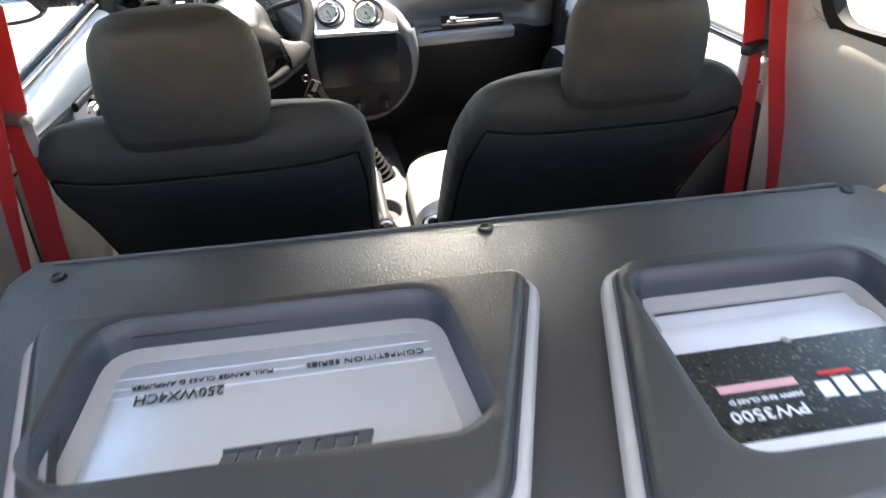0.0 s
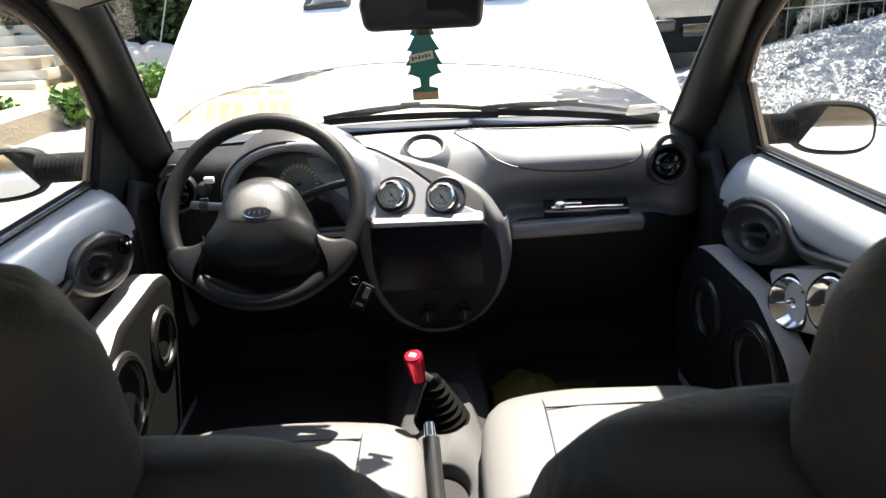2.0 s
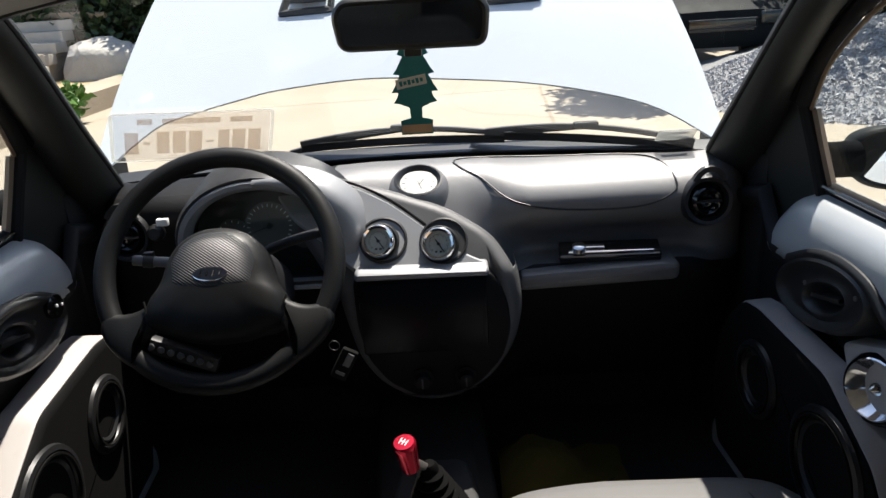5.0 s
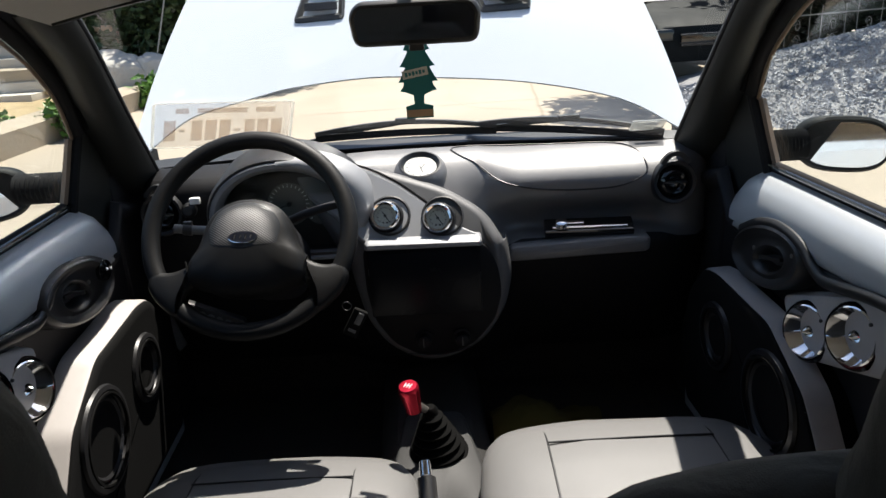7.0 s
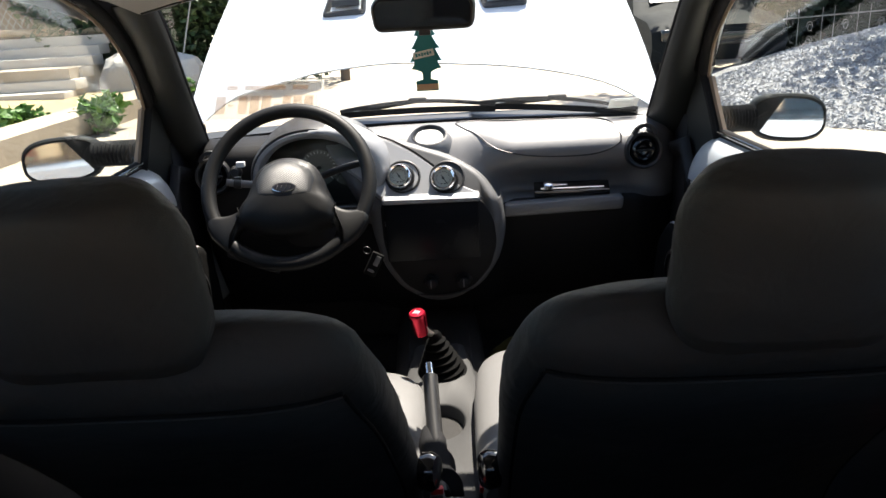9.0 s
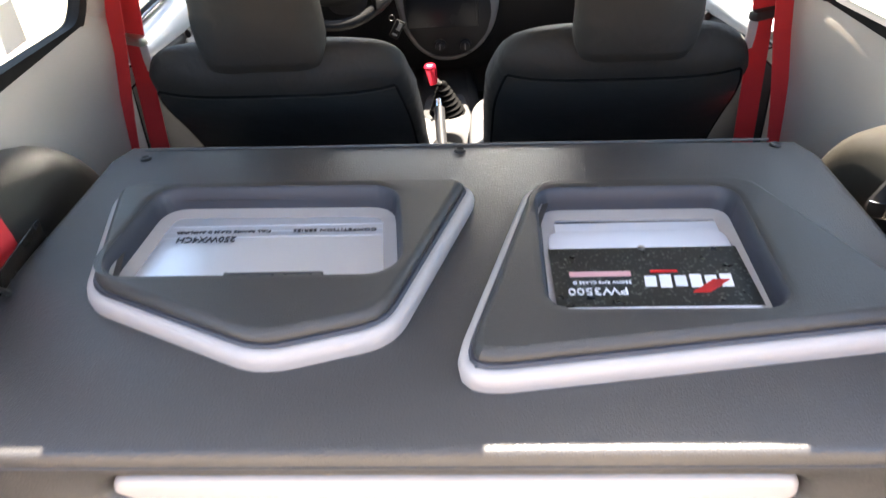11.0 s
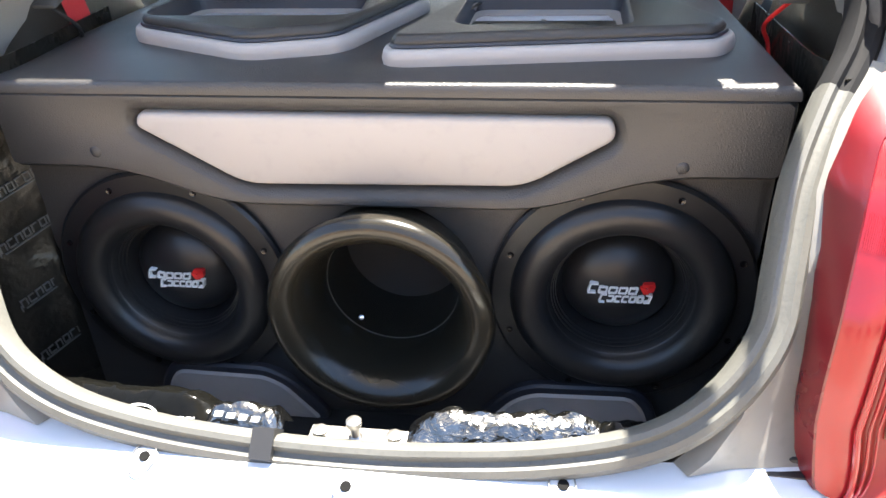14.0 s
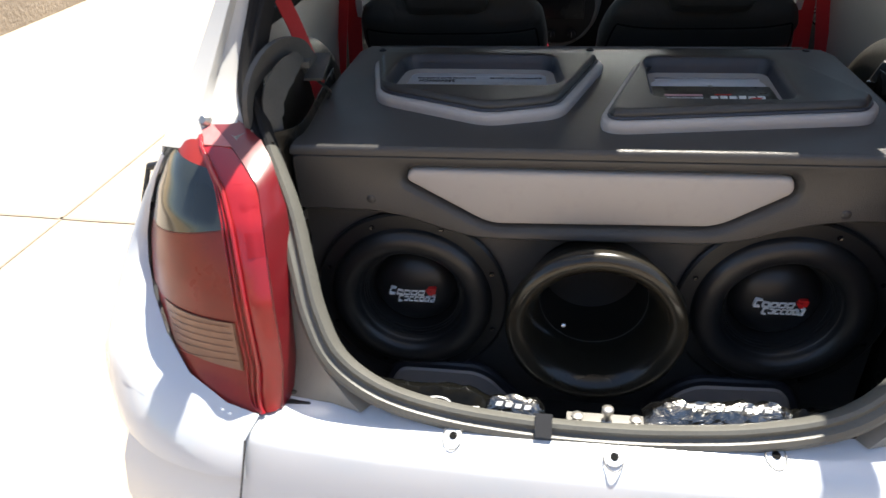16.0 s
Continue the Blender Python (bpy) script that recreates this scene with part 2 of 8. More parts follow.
SCREEN = material("dark_glass_screen", (0.006, 0.007, 0.009), 0.28, spec=0.12, vary=0.1)
GLASS = clear("clear_glass", (0.93, 0.96, 0.95))
GLASS_TINT = clear("window_glass", (0.86, 0.90, 0.88))
HOSE = material("braided_grey_hose", (0.22, 0.22, 0.22), 0.45, metal=0.4, vary=0.2, scale=30, grain=0.6, grain_scale=150, kind="carbon")
TYRE = material("tyre_rubber", (0.02, 0.02, 0.02), 0.75, vary=0.2, scale=20, grain=0.3, grain_scale=150)
CONCRETE = material("pale_concrete", (0.34, 0.285, 0.222), 0.85, vary=0.13, scale=0.9, grain=0.3, grain_scale=60, spots=0.18)
CONCRETE_OLD = material("weathered_concrete", (0.36, 0.30, 0.23), 0.9, vary=0.2, scale=2.2, grain=0.6, grain_scale=25, spots=0.3)
LIME = material("whitewashed_steps", (0.52, 0.47, 0.41), 0.85, vary=0.1, scale=2.5, grain=0.4, grain_scale=40, spots=0.2)
GRAVEL = material("crushed_stone", (0.22, 0.215, 0.22), 0.9, vary=0.3, scale=9, grain=1.0, grain_scale=45, spots=0.4)
STONE = material("pale_rock", (0.45, 0.42, 0.38), 0.9, vary=0.2, scale=4, grain=0.8, grain_scale=14, spots=0.3)
SOIL = material("dry_soil_and_grass", (0.36, 0.27, 0.15), 0.95, vary=0.3, scale=5, grain=1.0, grain_scale=40, spots=0.4)
LEAF = material("green_leaves", (0.07, 0.16, 0.02), 0.5, vary=0.4, scale=5)
# leaf green taken near black, so the trees' shade is in the colour
LEAF_DARK = material("shade_dark_green_leaves", (0.012, 0.024, 0.008), 0.6, vary=0.5, scale=3)
LEAF_HEDGE = material("hedge_leaves", (0.030, 0.055, 0.014), 0.55, vary=0.6, scale=2.5)
BARK = material("brown_bark", (0.10, 0.075, 0.05), 0.9, vary=0.3, scale=12, grain=0.7, grain_scale=40)
# dark paint with its gloss cut to look parked in shade
DARK_CAR = material("shade_dulled_dark_car_paint", (0.008, 0.010, 0.011), 0.6, spec=0.1, vary=0.1)
IRON = material("pale_wrought_iron", (0.30, 0.30, 0.29), 0.5, metal=0.3, vary=0.1)
PLASTER = material("stained_plaster", (0.20, 0.15, 0.11), 0.9, vary=0.2, scale=1.2, grain=0.3, grain_scale=20)


# ---- builders ----
def axis_x(y):
    """Where the car's middle line runs: slightly askew to the boot box ahead of it."""
    return 0.006 - 0.048 * max(0.0, y - 0.1)


def skewed(bm):
    """The car's middle line runs slightly askew to the boot box, which the world follows."""
    for v in bm.verts:
        v.co.x += axis_x(v.co.y)
    return bm


def thing(name, label, category, at=(0, 0, 0), group="", kind=""):
    e = new(name)
    e.empty_display_size = 0.05
    e.location = at
    e["_at"] = at
    return tagged(e, label, category, group, kind)


def part(name, bm, mat, parent=None, label="", skew=False, angle=40, smooth=True, kind=""):
    """One mesh object, built at its place in the world, under a thing or a part."""
    if skew:
        skewed(bm)
    bmesh.ops.recalc_face_normals(bm, faces=bm.faces)
    me = bpy.data.meshes.new(name)
    bm.to_mesh(me)
    bm.free()
    me.materials.append(mat)
    if smooth:
        me.shade_smooth()
        me.set_sharp_from_angle(angle=radians(angle))
    ob = new(name, me)
    if parent is not None:
        ob.parent = parent
        if parent.type == 'EMPTY':
            ob.matrix_parent_inverse = Matrix.Translation(parent.location).inverted()
    if label:
        ob["label"] = label
    if kind:
        ob["kind"] = kind
    return ob


def box(c, s, bev=0.0, seg=2, turn=None):
    bm = bmesh.new()
    bmesh.ops.create_cube(bm, size=1)
    for v in bm.verts:
        v.co = Vector((v.co.x * s[0], v.co.y * s[1], v.co.z * s[2]))
    if bev:
        bmesh.ops.bevel(bm, geom=bm.edges[:], offset=min(bev, min(s) * 0.49), segments=seg, profile=0.6, affect='EDGES')
    m = Matrix.Translation(c) @ (turn.to_4x4() if turn else Matrix())
    bmesh.ops.transform(bm, matrix=m, verts=bm.verts)
    return bm


def rings(rows, cap=True, closed=False):
    """A skin over rings of equally many points."""
    bm = bmesh.new()
    vs = [[bm.verts.new(p) for p in r] for r in rows]
    n = len(rows[0])
    pairs = list(zip(vs, vs[1:])) + ([(vs[-1], vs[0])] if closed else [])
    for a, b in pairs:
        for i in range(n):
            bm.faces.new((a[i], a[(i + 1) % n], b[(i + 1) % n], b[i]))
    if cap and not closed:
        bm.faces.new(vs[0][::-1])
        bm.faces.new(vs[-1])
    return bm


def sheet(rows):
    """An open skin over rows of points."""
    bm = bmesh.new()
    vs = [[bm.verts.new(p) for p in r] for r in rows]
    for a, b in zip(vs, vs[1:]):
        for i in range(len(a) - 1):
            bm.faces.new((a[i], a[i + 1], b[i + 1], b[i]))
    return bm


def thick(bm, d):
    bmesh.ops.recalc_face_normals(bm, faces=bm.faces)
    bmesh.ops.solidify(bm, geom=bm.faces[:] + bm.edges[:] + bm.verts[:], thickness=d)
    return bm


def merge(*bms):
    """Several pieces of one mesh."""
    out = bms[0]
    for b in bms[1:]:
        me = bpy.data.meshes.new("tmp")
        b.to_mesh(me)
        b.free()
        out.from_mesh(me)
        bpy.data.meshes.remove(me)
    return out


def basis(way, up=(0, 0, 1)):
    z = Vector(way).normalized()
    u = Vector(up)
    if abs(z.dot(u)) > 0.98:
        u = Vector((0, 1, 0))
    x = u.cross(z).normalized()
    return x, z.cross(x), z


def lathe(profile, at, way, n=48, up=(0, 0, 1), solid=False):
    """A turned body: (radius, height) pairs along way from at."""
    x, y, z = basis(way, up)
    rows = [[Vector(at) + z * h + (x * math.cos(2 * math.pi * i / n) + y * math.sin(2 * math.pi * i / n)) * max(r, 1e-4) for i in range(n)] for r, h in profile]
    bm = rings(rows, cap=False)
    bm.verts.ensure_lookup_table()
    if solid:
        bm.faces.new(bm.verts[:n][::-1])
    if solid or profile[-1][0] <= 0.0165:
        bm.faces.new(bm.verts[-n:])
    return bm


def rod(a, b, r, r2=None, n=16, bev=0.0):
    a, b = Vector(a), Vector(b)
    L = (b - a).length
    r2 = r if r2 is None else r2
    prof = [(r, 0), (r2, L)] if not bev else [(r - bev, 0), (r, bev), (r2, L - bev), (r2 - bev, L)]
    return lathe(prof, a, b - a, n, solid=True)


def smooth_path(pts, n=8):
    """Catmull-Rom through the points."""
    P = [Vector(p) for p in pts]
    P = [P[0] * 2 - P[1]] + P + [P[-1] * 2 - P[-2]]
    out = []
    for i in range(1, len(P) - 2):
        a, b, c, d = P[i - 1:i + 3]
        for k in range(n):
            t = k / n
            out.append(0.5 * ((2 * b) + (c - a) * t + (2 * a - 5 * b + 4 * c - d) * t * t + (3 * b - a - 3 * c + d) * t ** 3))
    out.append(P[-2])
    return out


def sweep(path, section, up=(0, 0, 1), closed=False, scale=None):
    """A section of (side, up) pairs carried along a path."""
    rows = []
    n = len(path)
    for i, p in enumerate(path):
        a = path[(i - 1) % n] if closed or i else path[0]
        b = path[(i + 1) % n] if closed or i < n - 1 else path[-1]
        x, y, _ = basis(Vector(b) - Vector(a), up)
        k = scale[i] if scale else 1
        rows.append([Vector(p) + x * s * k + y * t * k for s, t in section])
    return rings(rows, cap=True, closed=closed)


def disc_section(r, n=10, ry=None):
    return [(r * math.cos(2 * math.pi * i / n), (ry or r) * math.sin(2 * math.pi * i / n)) for i in range(n)]


def slab_section(w, h):
    return [(-w / 2, -h / 2), (w / 2, -h / 2), (w / 2, h / 2), (-w / 2, h / 2)]


def rounded(pts, r, seg=5):
    """A polygon's corners, rounded. r: one radius or one a corner."""
    out, n = [], len(pts)
    for i in range(n):
        p, a, b = Vector(pts[i]), Vector(pts[i - 1]), Vector(pts[(i + 1) % n])
        ri = r[i] if isinstance(r, (list, tuple)) else r
        da, db = (a - p), (b - p)
        d = min(ri, da.length * 0.48, db.length * 0.48)
        s, e = p + da.normalized() * d, p + db.normalized() * d
        for k in range(seg + 1):
            t = k / seg
            out.append((s * (1 - t) ** 2 + p * 2 * t * (1 - t) + e * t * t))
    return out


def grown(pts, d):
    """A closed outline moved outwards by d (inwards: minus)."""
    n = len(pts)
    area = sum(pts[i].x * pts[(i + 1) % n].y - pts[(i + 1) % n].x * pts[i].y for i in range(n))
    s = 1 if area > 0 else -1
    out = []
    for i in range(n):
        e1, e2 = (pts[i] - pts[i - 1]), (pts[(i + 1) % n] - pts[i])
        e1 = e1 if e1.length > 1e-7 else e2
        e2 = e2 if e2.length > 1e-7 else e1
        nn = Vector((e1.y, -e1.x)).normalized() + Vector((e2.y, -e2.x)).normalized()
        nn = nn.normalized() if nn.length > 1e-6 else Vector((e1.y, -e1.x)).normalized()
        out.append(pts[i] + nn * d * s)
    return out


def plate(outline, levels, place):
    """A flat body: levels of (height, growth) over an outline; place turns (u, v, height) into the world."""
    rows = [[place(p.x, p.y, h) for p in grown(outline, g)] for h, g in levels]
    return rings(rows)


def even(pts, n):
    """n points at even steps round a closed outline."""
    P = [Vector(p) for p in pts]
    P.append(P[0])
    acc = [0]
    for a, b in zip(P, P[1:]):
        acc.append(acc[-1] + (b - a).length)
    out, k = [], 0
    for i in range(n):
        d = acc[-1] * i / n
        while acc[k + 1] < d:
            k += 1
        t = (d - acc[k]) / max(1e-9, acc[k + 1] - acc[k])
        out.append(P[k].lerp(P[k + 1], t))
    return out


def domed(outline, middle, levels, place):
    """A rounded body: levels of (height, share of the outline's size about a middle)."""
    c = Vector(middle)
    return rings([[place((c + (p - c) * k).x, (c + (p - c) * k).y, h) for p in outline] for h, k in levels])


def star_matched(outer, inner, c, n=220):
    """Points of two outlines on the same rays from a middle."""
    c = Vector(c)
    ang = sorted(math.atan2((p - c).y, (p - c).x) for p in list(outer) + list(inner))
    ang += [-math.pi + 2 * math.pi * k / n for k in range(n)]
    ang = sorted(ang)
    ang = [a for i, a in enumerate(ang) if i == 0 or a - ang[i - 1] > 0.002]

    def cut(poly, a):
        d, best = Vector((math.cos(a), math.sin(a))), 0.0
        for i, p in enumerate(poly):
            q = poly[(i + 1) % len(poly)]
            e = q - p
            den = d.x * e.y - d.y * e.x
            if abs(den) < 1e-12:
                continue
            w = p - c
            t, u = (w.x * e.y - w.y * e.x) / den, (w.x * d.y - w.y * d.x) / den
            if -1e-6 <= u <= 1 + 1e-6 and t > best:
                best = t
        return c + d * best
    A, B = [], []
    for a in ang:
        p, q = cut(outer, a), cut(inner, a)
        if not A or ((p - A[-1]).length > 0.0025 and (q - B[-1]).length > 0.0009):
            A.append(p), B.append(q)
    return A, B


def matched(outer, inner, n=96):
    """Two outlines sampled at equally many even steps and turned to lie side by side."""
    def turning(P):
        return sum(P[i].x * P[(i + 1) % len(P)].y - P[(i + 1) % len(P)].x * P[i].y for i in range(len(P)))
    a, b = even(outer, n), even(inner, n)
    if turning(a) < 0:
        a = a[::-1]
    if turning(b) < 0:
        b = b[::-1]
    c = sum(b, Vector((0, 0))) / n
    dense = even(b, n * 4)
    ang = [math.atan2(p.y - c.y, p.x - c.x) for p in dense]
    out = []
    for p in a:
        w = math.atan2(p.y - c.y, p.x - c.x)
        k = min(range(len(dense)), key=lambda q: abs((ang[q] - w + math.pi) % (2 * math.pi) - math.pi))
        out.append(dense[k])
    return a, out


def flat_xy(z0):
    return lambda u, v, h: Vector((u, v, z0 + h))


def face_y(y0, s=-1):
    """u along x, v along z, height towards the rear."""
    return lambda u, v, h: Vector((u, y0 + s * h, v))


def superring(c, ax, ay, rx, ry, p=2.6, n=28):
    out = []
    for i in range(n):
        a = 2 * math.pi * i / n
        ca, sa = math.cos(a), math.sin(a)
        out.append(Vector(c) + Vector(ax) * rx * math.copysign(abs(ca) ** (2 / p), ca) + Vector(ay) * ry * math.copysign(abs(sa) ** (2 / p), sa))
    return out


def words(name, text, size, m, mat, parent, depth=0.0006, width=None, label=""):
    """Lettering in the built-in font, as a mesh; width: the whole line's width."""
    cu = bpy.data.curves.new("letters", 'FONT')
    cu.body, cu.size, cu.align_x, cu.align_y, cu.extrude, cu.resolution_u = text, size, 'CENTER', 'CENTER', depth, 2
    tmp = bpy.data.objects.new("letters", cu)
    me = bpy.data.meshes.new_from_object(tmp)
    bpy.data.objects.remove(tmp)
    bm = bmesh.new()
    bm.from_mesh(me)
    bpy.data.meshes.remove(me)
    if width:
        w = max(v.co.x for v in bm.verts) - min(v.co.x for v in bm.verts)
        for v in bm.verts:
            v.co.x *= width / w
    bmesh.ops.transform(bm, matrix=m, verts=bm.verts)
    return part(name, bm, mat, parent, label, smooth=False)


def bar(cx, cy, w, h, m, lean=0.0, d=0.0008):
    """A flat bar on a face: a plain stand-in for print."""
    bm = bmesh.new()
    bmesh.ops.create_cube(bm, size=1)
    for v in bm.verts:
        v.co = Vector((cx + v.co.x * w + v.co.y * h * lean, cy + v.co.y * h, v.co.z * d))
    bmesh.ops.transform(bm, matrix=m, verts=bm.verts)
    return bm
# ---- ground ----
gb = bmesh.new()
GX = [-300, -60, -20, -9, -6, -4.2, -2, 0, 2, 4, 7, 12, 30, 90, 300]
GY = [-300, -60, -20, -8, -3, 0, 3, 6, 9, 12, 15, 20, 40, 90, 300]
gv = [[gb.verts.new((x, y, 0)) for x in GX] for y in GY]
for a, b in zip(gv, gv[1:]):
    for i in range(len(GX) - 1):
        gb.faces.new((a[i], a[i + 1], b[i + 1], b[i]))
ground = tagged(part("ground", gb, CONCRETE, smooth=False), "pale sunlit concrete road slab", "ground", kind="structure")

# ---- car body ----
# widths are half widths from the car's middle line
SIDE = [(0.30, 0.76), (0.42, 0.79), (0.55, 0.80), (0.68, 0.80), (0.80, 0.78), (0.95, 0.735), (1.06, 0.685), (1.17, 0.64), (1.28, 0.585), (1.36, 0.51)]


def side_x(z):
    for (z0, x0), (z1, x1) in zip(SIDE, SIDE[1:]):
        if z <= z1:
            return x0 + (x1 - x0) * max(0, z - z0) / (z1 - z0)
    return SIDE[-1][1]


car = thing("car_body", "small white hatchback body with hood and tailgate open", "car", (0, 1.0, 0))
# roof and headliner
XR = [i / 8 - 1 for i in range(17)]


def roof_row(y, z, hw):
    return [(x * hw, y, z - 0.055 * abs(x) ** 2.6) for x in XR]


ROOF = [(0.235, 1.375, 0.47), (0.45, 1.402, 0.50), (0.9, 1.418, 0.53), (1.3, 1.410, 0.54), (1.55, 1.385, 0.53), (1.66, 1.362, 0.52)]
part("roof_panel", thick(sheet([roof_row(y, z + 0.012, w + 0.02) for y, z, w in ROOF]), 0.006), PAINT, car, "white painted roof panel", skew=True)
part("headliner", thick(sheet([roof_row(y, z - 0.018, w) for y, z, w in ROOF]), 0.004), HEADLINER, car, "grey cloth headliner", skew=True)
part("windscreen_header", sweep([Vector((x * 0.52, 1.665 + 0.03 * (1 - x * x), 1.352 - 0.05 * abs(x) ** 2.6)) for x in XR], slab_section(0.030, 0.035)), TRIM_DARK, car, skew=True)

# windscreen
WS = []
for k in range(9):
    t = k / 8
    hw = 0.585 + (0.505 - 0.585) * t
    y, z = 2.15 + (1.67 - 2.15) * t, 0.955 + (1.335 - 0.955) * t
    WS.append([(x * hw, y + (0.12 * (1 - t) + 0.03 * t) * (1 - x * x), z + 0.02 * (1 - x * x)) for x in XR])
ws = part("windscreen", sheet(WS), GLASS, car, "clear laminated windscreen", skew=True)
ws.visible_shadow = False
part("scuttle_panel", thick(sheet([[(x * 0.62, 2.16 + d + 0.12 * (1 - x * x), z) for x in XR] for d, z in ((-0.02, 0.964), (0.03, 0.974), (0.07, 0.94), (0.10, 0.86))]), 0.004), BLACK, car, "black plastic scuttle below the windscreen", skew=True)

for s in (-1, 1):
    # A-pillar: dark trim between the windscreen edge and the door frame
    k = 0.022 if s > 0 else 0.0
    G = [(0.600, 2.19, 0.93), (0.585, 2.15, 0.957), (0.548 + 0.3 * k, 1.95, 1.11), (0.514 + 0.8 * k, 1.77, 1.254), (0.500 + k, 1.66, 1.335)]
    F = [(0.680, 2.12, 0.92), (0.664, 2.06, 0.975), (0.634, 1.935, 1.105), (0.604, 1.80, 1.225), (0.580, 1.66, 1.305)]
    rows = []
    for g, f in zip(G, F):
        g, f = Vector(g), Vector(f)
        bulge = Vector((-0.012, -0.026, -0.010))
        row = [g + Vector((0.004, 0.012, 0.008))] + [g.lerp(f, t) + bulge * math.sin(math.pi * t) ** 0.7 for t in (0.03, 0.12, 0.25, 0.38, 0.5, 0.62, 0.75, 0.88, 0.97)] + [f + Vector((0.012, 0.03, 0.02))]
        rows.append([(s * p.x, p.y, p.z) for p in row])
    rows = [list(r) for r in zip(*[smooth_path(c, 4) for c in zip(*rows)])]
    part("pillar_trim", thick(sheet(rows), 0.004), PILLAR_GREY, car, "dark grey windscreen pillar trim", skew=True, angle=60)
    part("screen_seal", sweep(smooth_path([Vector((s * (g[0] - 0.001), g[1] - 0.002, g[2])) for g in G], 5), disc_section(0.006, 8)), RUBBER, car, "black windscreen edge seal", skew=True)
    outer = [[(s * (a[0] + dx), a[1] + dy, a[2] + 0.012) for dx, dy in ((0.020, 0.035), (0.04, 0.04), (0.07, 0.035))] + [(s * (b[0] + 0.045), b[1] + 0.03, b[2] + 0.015)] for a, b in zip(G, F)]
    part("pillar_outer", thick(sheet(outer), 0.004), PAINT, car, skew=True)
    # roof side rail, inside
    rail = [Vector((s * x, y, z)) for x, y, z in ((0.590, 1.70, 1.318), (0.582, 1.5, 1.350), (0.575, 1.25, 1.366), (0.570, 1.0, 1.366), (0.560, 0.7, 1.360), (0.540, 0.45, 1.350), (0.50, 0.22, 1.342))]
    part("roof_rail", sweep(smooth_path(rail, 4), disc_section(0.030, 12, 0.024)), TRIM_DARK, car, skew=True)
    part("roof_side", thick(sheet([[(s * (p.x * s + dx), p.y, p.z + dz) for dx, dz in ((-0.06, 0.028), (0.0, 0.030), (0.040, 0.004), (0.052, -0.04))] for p in smooth_path(rail, 3)]), 0.003), PAINT, car, skew=True)
    # B-pillar trim
    bp = []
    for z, x, y0, y1 in ((0.32, 0.66, 0.93, 1.08), (0.60, 0.665, 0.92, 1.06), (0.80, 0.655, 0.92, 1.03), (0.95, 0.645, 0.92, 1.01), (1.08, 0.63, 0.90, 0.99), (1.22, 0.607, 0.88, 0.97), (1.345, 0.575, 0.87, 0.97)):
        bp.append([(s * (x + d), y, z) for y, d in ((y0 - 0.03, 0.02), (y0, 0.003), ((y0 + y1) / 2, -0.008), (y1, 0.004), (y1 + 0.02, 0.035))])
    part("centre_pillar_trim", thick(sheet(bp), 0.004), TRIM, car, "beige-grey moulded pillar trim", skew=True)
    # quarter trim below the side window
    qt = []
    for z, x in ((0.34, 0.62), (0.55, 0.63), (0.75, 0.635), (0.88, 0.632), (0.97, 0.622), (1.03, 0.622), (1.055, 0.635)):
        qt.append([(s * (x - 0.035 * math.exp(-((y - 0.36) / 0.2) ** 2) * (z < 1.0) + (0.012 if y > 0.85 else 0)), y, z) for y in [0.05 + 0.06 * i for i in range(16)]])
    part("quarter_trim", thick(sheet(qt), 0.004), TRIM, car, "beige-grey moulded rear side trim", skew=True)
    # padded wheel arch cover
    wa = []
    for i in range(25):
        a = math.pi * i / 24
        row = []
        for x, q in ((0.64, 1.0), (0.605, 0.995), (0.585, 0.975), (0.570, 0.93), (0.560, 0.86), (0.552, 0.7), (0.547, 0.45), (0.545, 0.05)):
            p = Vector((x, 0.385 + 0.315 * q * math.cos(a), 0.69 + 0.325 * q * math.sin(a)))
            row.append((s * (p.x + 0.004 * noise.noise(p * 9)), p.y, p.z))
        wa.append(row)
    part("wheel_arch_cover", thick(sheet(wa), 0.006), ARCH_VINYL, car, "black vinyl wheel arch cover", skew=True)
    # quarter window with its rubber
    qo = rounded([Vector((0.30, 1.075)), Vector((0.84, 1.045)), Vector((0.905, 1.30)), Vector((0.50, 1.31)), Vector((0.36, 1.26))], 0.05)

    def q_place(u, v, h, s=s):
        return Vector((s * (0.650 - (v - 1.05) * 0.24 - h), u, v))
    o, i2 = grown(qo, 0.018), grown(qo, -0.012)
    part("quarter_window_rubber", rings([[q_place(p.x, p.y, h) for p in r] for r, h in ((o, 0.006), (o, 0.022), (i2, 0.022), (i2, 0.0))], closed=True), RUBBER, car, "thick black window rubber", skew=True)
    g = part("quarter_glass", rings([[q_place(p.x, p.y, h) for p in qo] for h in (0.004, 0.008)]), GLASS_TINT, car, "clear side window glass", skew=True)
    g.visible_shadow = False
    for y, z in ((0.905, 1.12),):
        part("window_catch", merge(rod((s * 0.628, y, z), (s * 0.600, y, z), 0.012, n=12, bev=0.003), rod((s * 0.612, y, z), (s * 0.612, y - 0.05, z), 0.007, n=10)), BLACK, car, "black window catch", skew=True)
    # trim round the quarter window
    oo = even(o, 96)
    bb = even(rounded([Vector((0.20, 1.052)), Vector((0.90, 1.052)), Vector((0.90, 1.345)), Vector((0.40, 1.345)), Vector((0.22, 1.20))], 0.03), 96)
    k = min(range(96), key=lambda j: (bb[j] - oo[0]).length)
    bb = bb[k:] + bb[:k]
    part("window_surround", thick(rings([[q_place(p.x, p.y, 0.010) for p in oo], [q_place(p.x, p.y, 0.014) for p in bb]], cap=False), 0.003), TRIM, car, skew=True)
    # outer quarter panel, above and before the lamp
    q = []
